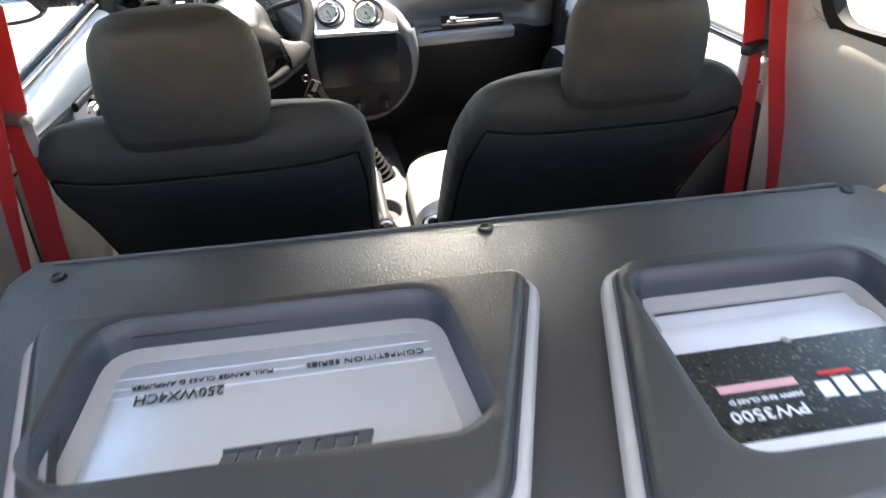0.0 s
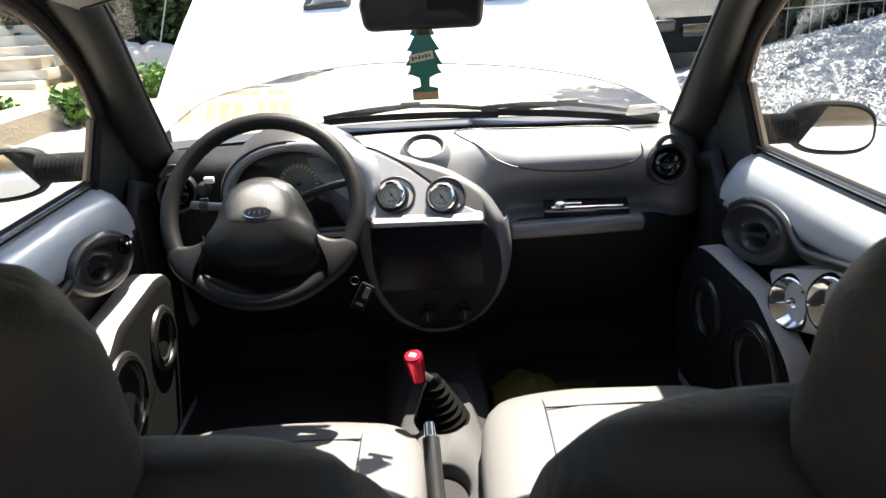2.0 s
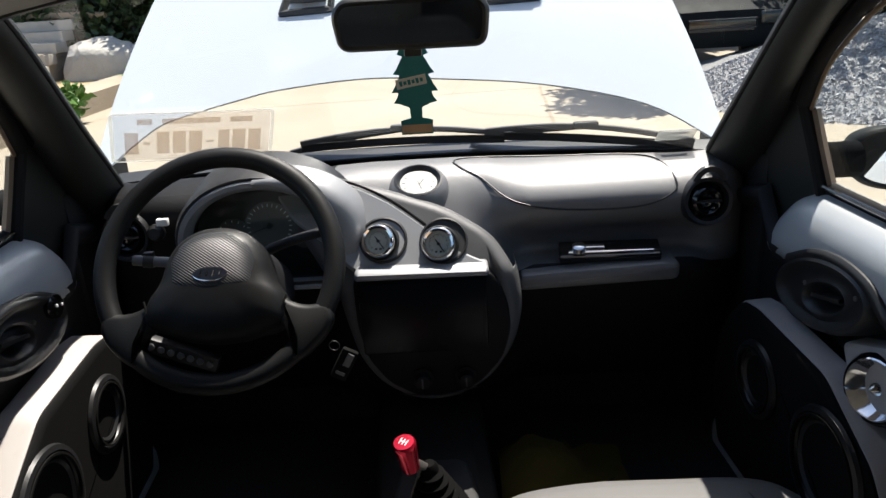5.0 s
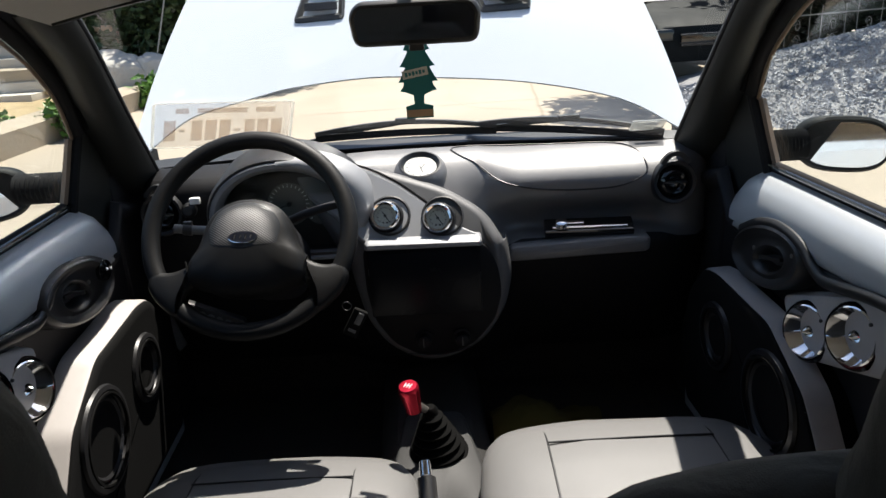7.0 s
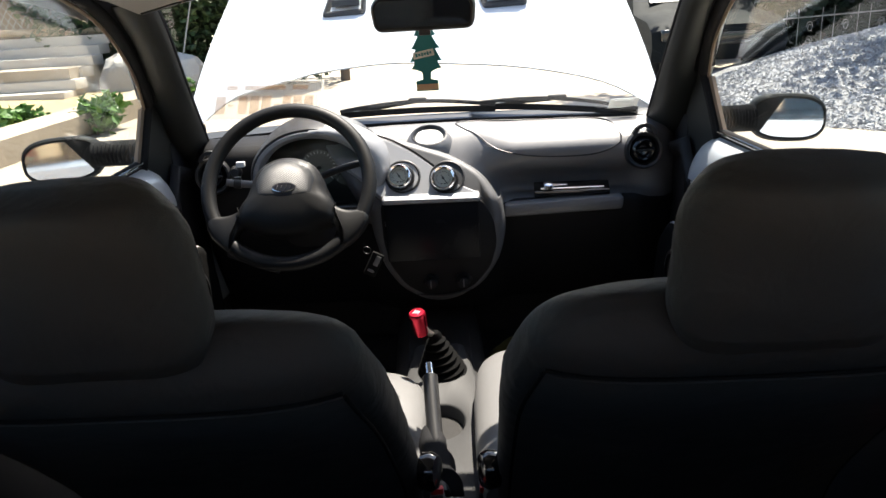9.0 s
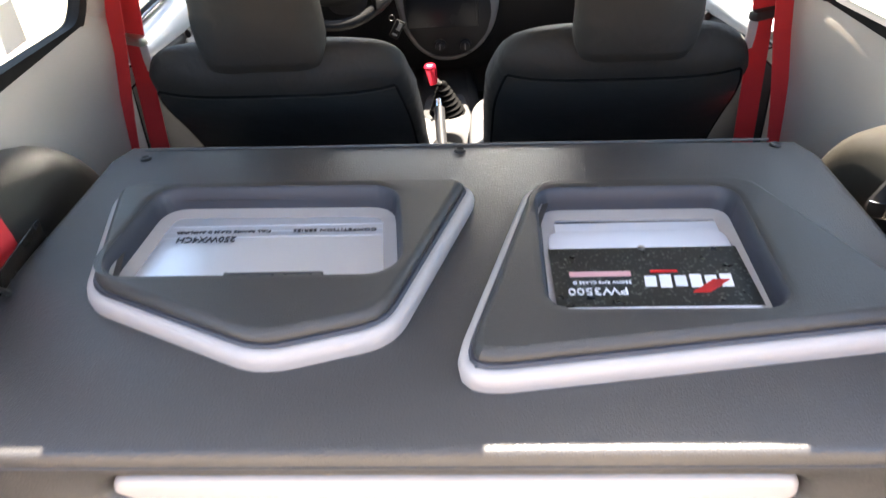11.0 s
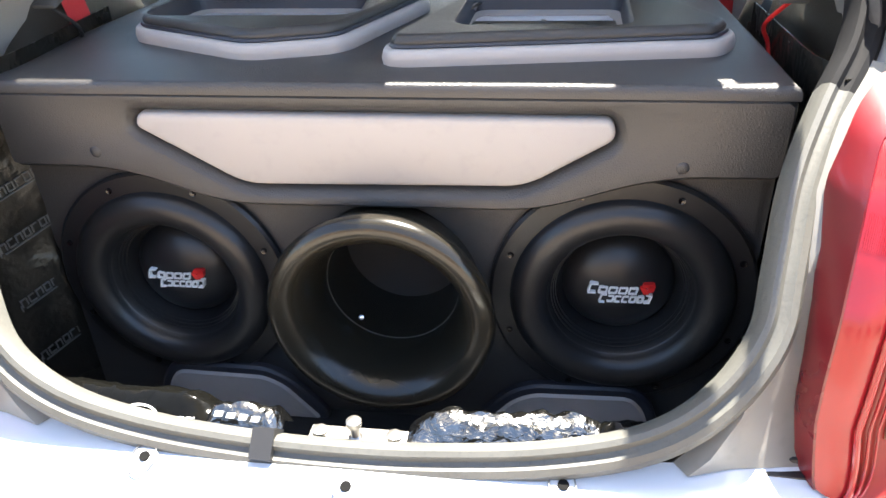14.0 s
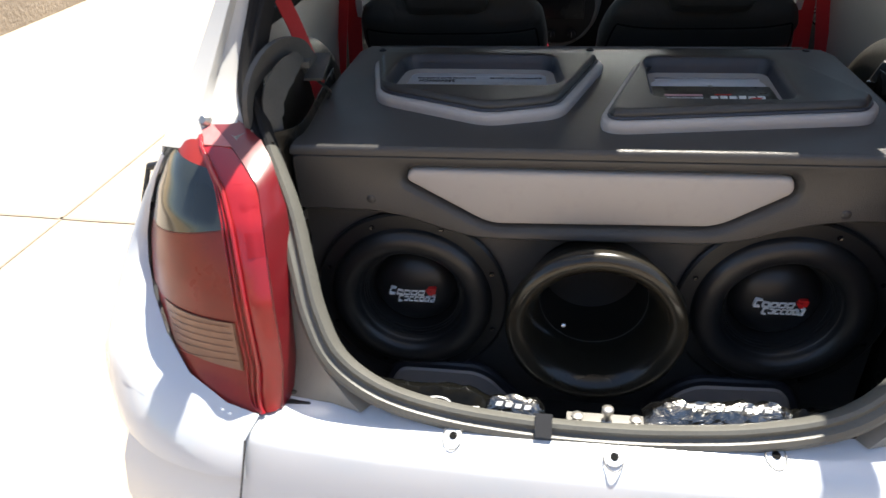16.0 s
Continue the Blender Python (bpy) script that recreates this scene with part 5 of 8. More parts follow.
part("small_mark", lathe([(0.005, 0.0), (0.005, 0.004), (0.001, 0.004)], fm @ Vector((-0.150, 0.016, 0.001)), (0, -0.6, 0.8), 16), DARK_GREY_PRINT, fa, "small pale round mark")
fb = thing("foil_sheet", "crumpled silver foil sheet lying on the sill", "damping sheet", (-0.11, -0.23, 0.63), group="damping sheets")
part("sheet", foil(-0.165, -0.072, 0.651, 9, 0.8), FOIL, fb, angle=40)
for k in range(4):
    part("print_bar", bar(-0.022 + 0.014 * k, 0.0, 0.009, 0.006, Matrix.Translation((-0.118, -0.243, 0.648 - 0.0015 * k)) @ Matrix.Rotation(math.pi / 2 - 0.7, 4, 'X'), lean=0.3, d=0.004), WHITE, fb, "white print")
fc = thing("foil_sheet", "crumpled silver and black foil sheet lying on the sill", "damping sheet", (0.2, -0.23, 0.63), group="damping sheets")
part("sheet", foil(0.072, 0.300, 0.655, 14), FOIL, fc, angle=40)
part("black_flap", foil(0.270, 0.375, 0.650, 21, 0.9, 0.6), SHEET_GLOSS, fc, "black face of the sheet", angle=50)
for k in range(9):
    part("print_bar", bar(-0.06 + 0.0135 * k, 0.002, 0.009, 0.0042, Matrix.Translation((0.195, -0.228, 0.6505)) @ Matrix.Rotation(math.pi / 2 - 1.0, 4, 'X'), lean=0.3, d=0.003), WHITE, fc, "white print")
# ---- front seats ----
def spine(pts, n=10):
    return smooth_path([Vector((0, y, z)) for y, z in pts], n)


def headrest_ring(c, ax, ay, rx, ry, p, n):
    """A rounded section that narrows towards the front."""
    return [Vector((c.x + (q.x - c.x) * (1 - 0.20 * max(0.0, (q.y - c.y) / max(1e-4, ry))), q.y, q.z)) for q in superring(c, ax, ay, rx, ry, p, n)]


def front_seat(cx, hx, side, label, dz=0.0, dc=0.0, hw=1.0, bw=0.268, bx=0.0, dy=0.0, seat=(0.0, 0.0), hz=0.0, fall=1.0):
    """side: +1 for the seat whose door is to the right."""
    st = thing("front_seat", label, "car seat", (cx, 1.4, 0.30), group="front seats")
    sp = spine([(1.29, 0.36), (1.235, 0.56), (1.125 + dy / 2, 0.755 + dz / 2), (1.03 + dy, 0.885 + dz), (0.985 + dy, 0.961 + dz)], 5)
    rows, n = [], len(sp)
    for i, p in enumerate(sp):
        a, b = sp[max(0, i - 1)], sp[min(n - 1, i + 1)]
        t = (b - a).normalized()
        nrm = Vector((0, t.z, -t.y))
        f = i / (n - 1)
        w = bw - 0.012 * f - 0.058 * fall * max(0, f - 0.6) ** 1.8 / 0.40 ** 1.8
        d = 0.068 * (1 - 0.25 * f)
        if f > 0.85:
            k = (f - 0.85) / 0.15
            d *= math.sqrt(max(0.02, 1 - k * k * 0.97))
            w -= 0.03 * k * k
        rows.append(superring(Vector((cx + bx, p.y, p.z)), (1, 0, 0), nrm, w, d, 3.2, 40))
    bm = rings(rows)
    for v in bm.verts:
        q = noise.noise(v.co * 14) * 0.003 + noise.noise(v.co * 40) * 0.0012
        v.co.y += q
        v.co.x += q * 0.8
    part("backrest", bm, SEAT, st, "dark brown leatherette backrest with soft creases", angle=60)
    # black rear panel with a seam above it
    pn = []
    for i, p in enumerate(sp):
        f = i / (n - 1)
        if f > 0.80:
            break
        a, b = sp[max(0, i - 1)], sp[min(n - 1, i + 1)]
        t = (b - a).normalized()
        nrm = Vector((0, t.z, -t.y))
        d = (0.068 * (1 - 0.25 * f)) * (math.sqrt(max(0.02, 1 - ((f - 0.85) / 0.15) ** 2 * 0.97)) if f > 0.85 else 1) + 0.0035
        w = bw - 0.016 - 0.020 * f - 0.058 * fall * max(0, f - 0.6) ** 1.8 / 0.40 ** 1.8
        pn.append([Vector((cx + bx + u * w, p.y, p.z)) - nrm * (d - 0.017 * abs(u) ** 4) for u in [k / 10 - 1 for k in range(21)]])
    part("rear_panel", thick(sheet(pn), 0.003), SEAT_BACK, st, "black cloth rear panel")
    for u in (-1, 1):
        edge = [r[0 if u < 0 else -1] + Vector((u * 0.002, -0.002, 0)) for r in pn]
        part("piping", sweep(edge, disc_section(0.0026, 8)), FACE_VINYL, st)
    part("seam", sweep([p + Vector((0, -0.002, 0.003)) for p in pn[-1]], disc_section(0.0024, 8)), FACE_VINYL, st)
    # headrest
    hr, hs = [], spine([(0.905, 0.960), (0.898, 0.985), (0.888, 1.02 + hz / 2), (0.878, 1.08 + hz), (0.872, 1.118 + hz), (0.870, 1.136 + hz)], 6)
    m = len(hs)
    for i, p in enumerate(hs):
        f = i / (m - 1)
        a, b = hs[max(0, i - 1)], hs[min(m - 1, i + 1)]
        t = (b - a).normalized()
        nrm = Vector((0, t.z, -t.y))
        e = math.sqrt(max(0.03, 1 - max(0.0, 2 * f - 1) ** 4.5))
        w = 0.112 + 0.014 * math.sin(math.pi * min(1, f / 0.8)) - 0.040 * max(0, (f - 0.6) / 0.4) ** 2.4
        w *= hw
        hr.append(headrest_ring(Vector((hx, p.y, p.z)), (1, 0, 0), nrm, w, 0.062 * e * (1 - 0.22 * max(0, 1 - 5 * f)), 2.5 + 1.6 * max(0, 1 - 2.2 * f), 44))
    bm = rings(hr)
    for v in bm.verts:
        q = noise.noise(v.co * 18 + Vector((hx * 9, 0, 0))) * 0.004 + noise.noise(v.co * 55) * 0.0012
        v.co += Vector((q, q * 0.7, q * 0.3))
    part("headrest", bm, SEAT, st, "dark brown slip-covered headrest with creases", angle=60)
    for dx in (-0.06, 0.06):
        part("headrest_post", rod((hx + dx, 0.955, 0.93), (hx + dx, 0.900, 0.99), 0.006, n=10), CHROME, st)
        part("post_collar", lathe([(0.018, 0), (0.016, 0.006), (0.008, 0.008)], (hx + dx, 0.912, 0.985), (0, -0.5, 1), 16), BLACK, st)
    # cushion
    cr = []
    for y, z, w, h in ((1.255, 0.475, 0.235, 0.05), (1.30, 0.480, 0.245, 0.073), (1.42, 0.480, 0.248, 0.078), (1.54, 0.484, 0.248, 0.080), (1.62, 0.486, 0.243, 0.078), (1.67, 0.482, 0.233, 0.070), (1.70, 0.486, 0.215, 0.055), (1.715, 0.475, 0.19, 0.028)):
        cr.append(superring((cx + seat[0], y, z + dc), (1, 0, 0), (0, 0, 1), w + seat[1], h, 3.0, 40))
    bm = rings(cr)
    for v in bm.verts:
        v.co.z += noise.noise(v.co * 12) * 0.003
    cu = part("cushion", bm, SEAT_GREY, st, "grey leatherette seat cushion", angle=60)
    for dx in (-0.155, 0.155):
        part("seam", sweep([Vector((cx + seat[0] + dx * 0.91, y, z + dc)) for y, z in ((1.33, 0.549), (1.42, 0.553), (1.54, 0.559), (1.62, 0.559), (1.665, 0.546), (1.695, 0.520))], disc_section(0.0018, 6)), BLACK, cu)
    part("seam", sweep([Vector((cx + seat[0] + u * 0.141, 1.605, 0.5635 + 0.0016 * (1 - u * u) + dc)) for u in (-1, -0.5, 0, 0.5, 1)], disc_section(0.0018, 6)), BLACK, cu)
    part("seat_base", box((cx, 1.46, 0.375), (0.40, 0.42, 0.10), 0.02), BLACK, st, "black seat base")
    for dx in (-0.17, 0.17):
        part("seat_rail", box((cx + dx, 1.46, 0.315), (0.04, 0.5, 0.03), 0.006), BLACK, st)
    # recliner knob and belt stalk on the tunnel side
    kx = cx - side * 0.262
    part("recliner_knob", lathe([(0.020, 0), (0.030, 0.004), (0.032, 0.02), (0.026, 0.030), (0.010, 0.032)], (kx, 1.235, 0.555), (-side, -0.25, 0.1), 24), GLOSS_BLACK, st, "round black recliner knob")
    st2 = part("buckle_stalk", sweep(smooth_path([(kx - side * 0.012, 1.30, 0.38), (kx - side * 0.02, 1.29, 0.44), (kx - side * 0.022, 1.28, 0.475)], 4), slab_section(0.025, 0.014)), BLACK, st, "black belt buckle stalk")
    part("release_button", box((kx - side * 0.022, 1.277, 0.485), (0.022, 0.012, 0.012), 0.003), RED_PAINT, st2, "red release button")
    # outer recliner lug
    part("side_hinge", lathe([(0.022, 0), (0.024, 0.005), (0.014, 0.014), (0.004, 0.017)], (cx + bx + side * (bw - 0.010), 1.15, 0.755), (side, -0.3, 0), 20), BLACK, st, "black side hinge cover")
    return st


front_seat(-0.352, -0.364, -1, "driver's seat in dark brown leatherette with black rear panel", 0.018, -0.048, 0.93, 0.266, -0.004, -0.085, (-0.005, 0.012), 0.004, 0.45)
front_seat(0.300, 0.304, 1, "passenger seat in dark brown leatherette with black rear panel", 0.021, 0.0, 0.88, 0.265, -0.003, -0.062, (-0.035, 0.016), -0.006, 1.0)

# folded rear bench roll behind the passenger seat
rb = thing("folded_rear_seat", "folded rear seat cushion in black leather", "car seat", (0.28, 0.98, 0.30))
rows = []
for i in range(15):
    f = i / 14
    x = 0.0 + 0.58 * f
    e = math.sqrt(max(0.05, 1 - (2 * f - 1) ** 10))
    rows.append(superring((x, 0.955, 0.530 - 0.07 * f), (0, 1, 0), (0, 0, 1), 0.085 * e, 0.085 * e, 2.4, 28))
part("roll", rings(rows), ROLL_VINYL, rb, "rounded black leather roll", angle=60)
part("bench", box((0.31, 0.80, 0.42), (0.58, 0.28, 0.12), 0.04, 4), ROLL_VINYL, rb, angle=60)
part("seat_bracket", merge(rod((0.44, 0.90, 0.50), (0.56, 1.02, 0.40), 0.010, n=12), rod((0.42, 0.92, 0.48), (0.52, 1.06, 0.38), 0.006, n=10)), STEEL, rb, "bare steel hinge bar")

# wiring behind the driver's seat
hs = thing("ribbed_hose", "grey ribbed cable hose running to a bright connector", "cable", (-0.1, 1.0, 0.4))
hp = smooth_path([(-0.21, 0.90, 0.44), (-0.165, 0.96, 0.52), (-0.115, 1.0, 0.605), (-0.075, 1.01, 0.648), (-0.035, 1.02, 0.655), (-0.005, 1.03, 0.64)], 10)
part("hose", sweep(hp, disc_section(0.012, 12), scale=[1.0 + 0.12 * (i % 2) for i in range(len(hp))]), HOSE, hs)
part("connector", rod((-0.03, 1.022, 0.652), (0.03, 1.04, 0.632), 0.011, 0.008, 14, 0.002), CHROME, hs, "bright metal connector")
fu = thing("fuse_holder", "clear plastic fuse holder with a thick cable", "fuse holder", (-0.25, 0.86, 0.43))
part("body", lathe([(0.034, 0), (0.036, 0.06), (0.030, 0.075), (0.030, 0.10), (0.022, 0.105)], (-0.235, 0.87, 0.56), (0.1, 0.1, 1), 20), GREY_PLASTIC, fu)
part("cap", lathe([(0.026, 0), (0.028, 0.012), (0.012, 0.016)], (-0.225, 0.88, 0.664), (0.1, 0.1, 1), 18), CHROME, fu)
part("cable", sweep(smooth_path([(-0.34, 0.84, 0.43), (-0.325, 0.85, 0.54), (-0.29, 0.86, 0.60), (-0.25, 0.87, 0.60)], 6), disc_section(0.010, 10)), STEEL, fu)
rc = thing("red_cable", "red power cable lying on the tunnel", "cable", (-0.13, 1.1, 0.42))
part("cable", sweep(smooth_path([(-0.20, 0.80, 0.44), (-0.15, 0.95, 0.46), (-0.12, 1.08, 0.44), (-0.11, 1.16, 0.435)], 6), disc_section(0.008, 10)), RED_PAINT, rc)
part("cable_tag", box((-0.115, 1.12, 0.45), (0.03, 0.05, 0.02), 0.004), BLACK, rc)

# ---- seat belts ----
def ribbon(pts, w, t, across):
    """Flat webbing through points; across: the way its width runs."""
    P = smooth_path(pts, 6)
    ac = Vector(across).normalized()
    rows = []
    for i, p in enumerate(P):
        d = (P[min(len(P) - 1, i + 1)] - P[max(0, i - 1)]).normalized()
        nrm = d.cross(ac).normalized() * t / 2
        rows.append([p - ac * w / 2 - nrm, p + ac * w / 2 - nrm, p + ac * w / 2 + nrm, p - ac * w / 2 + nrm])
    return rings(rows)


for s, ax, az, bx, bz in ((-1, -0.630, 1.150, -0.633, 0.978), (1, 0.556, 1.155, 0.552, 0.988)):
    sb = thing("seat_belt", "bright red seat belt hanging from its pillar guide", "seat belt", (ax, 1.0, 0.60), group="seat belts")
    ac = (0.8, s * 0.2, 0)
    part("guide", lathe([(0.026, 0), (0.030, 0.006), (0.030, 0.014), (0.020, 0.022), (0.004, 0.026)], (ax + s * 0.022, 0.985, az + 0.01), (-s, -0.2, 0.1), 24), BLACK, sb, "black pillar belt guide")
    part("guide_slot", box((ax, 0.985, az - 0.018), (0.03, 0.055, 0.018), 0.006), BLACK, sb)
    part("front_webbing", ribbon([(ax - s * 0.004, 0.99, az - 0.012), ((ax + bx) / 2, 0.985, (az + bz) / 2), (bx, 0.965, bz), (bx + s * 0.006, 0.96, bz - 0.14), (bx + s * 0.012, 0.96, 0.72), (bx + s * 0.02, 0.97, 0.44)], 0.045, 0.0018, ac), BELT, sb, "red webbing")
    part("rear_webbing", ribbon([(ax + s * 0.010, 0.955, az - 0.012), (ax + s * 0.022, 0.93, 0.98), (ax + s * 0.046, 0.90, 0.76), (ax + s * 0.06, 0.90, 0.46)], 0.036, 0.0018, (0.8, s * 0.2, 0)), BELT, sb, "red webbing")
    part("tongue", box((bx, 0.957, bz + 0.005), (0.062, 0.022, 0.018), 0.006, turn=Matrix.Rotation(s * 0.5, 3, 'Z')), STEEL if s < 0 else BLACK, sb, "belt tongue")
    part("tongue_plate", box((bx - s * 0.018, 0.955, bz - 0.032), (0.024, 0.003, 0.055), 0.001, turn=Matrix.Rotation(s * 0.5, 3, 'Z')), AMP_SILVER, sb, "bright metal tongue plate")
    # second belt at the rear corner, for the rear seat
    rbt = thing("rear_seat_belt", "dark red rear belt hanging beside the box", "seat belt", (s * 0.56, 0.4, 0.75), group="seat belts")
    way = [(-0.615, 0.27, 1.25), (-0.585, 0.285, 1.13), (-0.562, 0.295, 1.05), (-0.53, 0.284, 0.934), (-0.522, 0.275, 0.78)] if s < 0 else [(0.625, 0.30, 1.25), (0.60, 0.335, 1.10), (0.568, 0.390, 0.97), (0.556, 0.418, 0.92), (0.553, 0.437, 0.86), (0.550, 0.45, 0.76)]
    part("webbing", ribbon(way, 0.04, 0.0018, (0.35, 0.93, 0) if s < 0 else (0.6, -0.8, 0)), BELT, rbt)
    if s > 0:
        tg = part("tongue", box((0.556, 0.415, 0.925), (0.056, 0.020, 0.062), 0.008, turn=Matrix.Rotation(-0.55, 3, 'Z') @ Matrix.Rotation(0.35, 3, 'Y')), BLACK, rbt, "black belt tongue")
        part("tongue_plate", box((0.535, 0.410, 0.912), (0.034, 0.003, 0.022), 0.001, turn=Matrix.Rotation(-0.55, 3, 'Z')), CHROME, tg, "bright metal tongue plate")
    part("anchor", box((s * 0.62, 0.28 if s < 0 else 0.30, 1.26), (0.03, 0.05, 0.03), 0.008), BLACK, rbt)

# torn grey parcel-shelf pockets at the rear corners
for s in (-1, 1):
    pk = thing("shelf_bracket", "torn grey plastic shelf bracket at the boot corner", "bracket", (s * 0.53, 0.1, 0.95), group="shelf brackets")
    arch = smooth_path([Vector((s * x, y, z)) for x, y, z in ((0.560, -0.002, 0.975), (0.558, 0.006, 1.035), (0.548, 0.045, 1.066), (0.536, 0.105, 1.072), (0.522, 0.17, 1.052), (0.512, 0.205, 1.012))], 5)
    part("arch", sweep(arch, slab_section(0.044, 0.008), up=(s, 0, 0.2)), BRACKET, pk, "dark grey moulded arch", skew=True)
    skirt = []
    m = len(arch)
    for i in range(m * 2 // 3):
        p = arch[i]
        l = 0.048 * (1 - i / (m * 0.72)) ** 0.6 + 0.008 + 0.010 * noise.noise(Vector((i * 0.9, s, 2)))
        skirt.append([p + Vector((-s * (0.018 + 0.35 * l * k), 0.006 + 0.02 * k, -0.004 - l * k + 0.004 * noise.noise(Vector((i * 0.7, k * 3, s))))) for k in (0, 0.2, 0.4, 0.6, 0.8, 1.0)])
    part("torn_skirt", thick(sheet(skirt), 0.003), BRACKET, pk, "torn pale inner edge", skew=True)
    part("tab", box((s * 0.500, 0.195, 1.018), (0.035, 0.085, 0.006), 0.002, turn=Matrix.Rotation(0.25, 3, 'X')), BRACKET, pk, "bent grey tab", skew=True)
    part("tab", box((s * 0.512, 0.145, 1.040), (0.030, 0.026, 0.012), 0.003), BRACKET, pk, "small grey tab", skew=True)
    part("wire", sweep(smooth_path([(s * 0.50, 0.16, 1.01), (s * 0.485, 0.20, 0.97), (s * 0.50, 0.22, 0.94), (s * 0.505, 0.20, 0.90)], 6), disc_section(0.003, 8)), RED_PAINT if s > 0 else BLACK, pk, "loose thin wire", skew=True)
# ---- dashboard ----
db = thing("dashboard", "grey moulded dashboard with a silver centre panel", "dashboard", (-0.09, 2.1, 0.5))
PR = [(2.275, 0.938), (2.20, 0.960), (2.14, 0.962), (2.085, 0.948), (2.052, 0.926), (2.038, 0.902), (2.050, 0.868), (2.092, 0.828), (2.095, 0.792), (2.035, 0.785), (2.022, 0.760), (2.03, 0.72), (2.055, 0.65), (2.10, 0.56), (2.16, 0.47)]
PC = [(2.300, 0.942), (2.22, 0.962), (2.165, 0.968), (2.130, 0.962), (2.105, 0.949), (2.075, 0.92), (2.045, 0.88), (2.015, 0.84), (1.985, 0.79), (1.965, 0.74), (1.965, 0.70), (1.97, 0.66), (1.99, 0.60), (2.03, 0.54), (2.10, 0.47)]
PL = [(2.275, 0.940), (2.20, 0.962), (2.13, 0.962), (2.085, 0.950), (2.060, 0.930), (2.052, 0.900), (2.050, 0.865), (2.050, 0.830), (2.050, 0.792), (2.045, 0.765), (2.045, 0.74), (2.05, 0.71), (2.07, 0.65), (2.11, 0.56), (2.16, 0.47)]


def mixp(a, b, t):
    t = t * t * (3 - 2 * t)
    return [(p[0] + (q[0] - p[0]) * t, p[1] + (q[1] - p[1]) * t) for p, q in zip(a, b)]


DS = [(-0.70, PL, 0.05), (-0.66, PL, 0.0), (-0.55, PL, 0), (-0.42, PL, 0), (-0.30, PL, 0), (-0.25, mixp(PL, PC, 0.5), 0), (-0.19, PC, 0), (-0.10, PC, 0), (0.0, PC, 0), (0.05, mixp(PC, PR, 0.25), 0), (0.09, mixp(PC, PR, 0.7), 0), (0.13, PR, 0), (0.25, PR, 0), (0.38, PR, 0), (0.43, PR, -0.004), (0.47, mixp(PR, PL, 0.6), 0), (0.52, PL, 0.02), (0.56, PL, 0.07)]
rows = []
for x, pr, dy in DS:
    pts = smooth_path([Vector((x, y + dy + (-0.05 * ((x + 0.085) / 0.6) ** 2 if k < 2 else 0), z)) for k, (y, z) in enumerate(pr)], 4)
    rows.append(pts)
# one grey shell, split so that its shaded areas take the darker colour
part("driver_dash_face", thick(sheet([r[12:] for r in rows[:6]]), 0.004), DARKENED_DASH, db, "dashboard face behind the wheel, darkened for shade", angle=60)
part("driver_dash_top", thick(sheet([r[:13] for r in rows[:6]]), 0.004), DARKENED_DASH, db, "dashboard top behind the binnacle, darkened for shade", angle=60)
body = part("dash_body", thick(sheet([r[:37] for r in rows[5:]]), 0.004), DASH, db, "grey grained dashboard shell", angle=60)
part("lower_dash", thick(sheet([r[36:] for r in rows[5:]]), 0.004), DARKENED_DASH, db, "lower dashboard, darkened for shade", angle=60)
def on_dash(x, k, lift=0.0):
    """A point of the dashboard's skin: across, and along its profile (whole numbers are the profile's corners)."""
    i = max(j for j in range(len(DS) - 1) if DS[j][0] <= x)
    f = (x - DS[i][0]) / (DS[i + 1][0] - DS[i][0])
    q = min(len(rows[0]) - 1.001, k * 4)
    a = rows[i][int(q)].lerp(rows[i][int(q) + 1], q % 1)
    b = rows[i + 1][int(q)].lerp(rows[i + 1][int(q) + 1], q % 1)
    return a.lerp(b, f) + Vector((0, -0.7, 0.7)) * lift


# airbag cover line
ag = [on_dash(x, k, 0.0015) for x, k in ((-0.012, 2.4), (0.006, 3.2), (0.04, 4.0), (0.09, 4.7), (0.16, 5.2), (0.25, 5.45), (0.34, 5.35), (0.392, 4.6), (0.402, 3.7), (0.385, 2.4), (0.33, 1.6), (0.2, 1.2), (0.06, 1.35), (0.0, 1.8), (-0.012, 2.4))]
part("airbag_line", sweep(smooth_path(ag, 6), disc_section(0.0018, 8)), BLACK, db, "airbag cover joint")
strip = [[on_dash(x, k, 0.003) for k in (0.05, 0.15, 0.25, 0.32, 0.36)] for x in [-0.62 + 0.04 * i for i in range(29)]]
part("demister_panel", thick(sheet(strip), 0.003), FACE_VINYL, db, "black demister strip below the glass")
# shelf lip
tr = rounded([Vector((0.100, 0.748)), Vector((0.400, 0.755)), Vector((0.402, 0.790)), Vector((0.36, 0.792)), Vector((0.10, 0.782))], 0.012)
part("shelf_lip", plate(tr, [(-0.05, 0), (-0.006, 0), (0.0, -0.003), (0.003, -0.010)], face_y(1.998)), DASH, db, "rounded shelf lip")
fp = thing("stereo_face", "black stereo face with chrome trim lying on the dash shelf", "stereo face", (0.27, 2.03, 0.795))
rot = Matrix.Rotation(-0.06, 3, 'Z') @ Matrix.Rotation(0.35, 3, 'X')
part("face", box((0.275, 2.035, 0.806), (0.19, 0.045, 0.018), 0.004, turn=rot), GLOSS_BLACK, fp, "gloss black face")
part("chrome_trim", merge(box((0.275, 2.018, 0.812), (0.16, 0.006, 0.006), 0.002, turn=rot), box((0.24, 2.03, 0.818), (0.05, 0.01, 0.008), 0.003, turn=rot)), CHROME, fp)
part("knob", lathe([(0.013, 0), (0.013, 0.010), (0.009, 0.013)], (0.215, 2.022, 0.816), (0, -0.35, 1), 20), CHROME, fp)

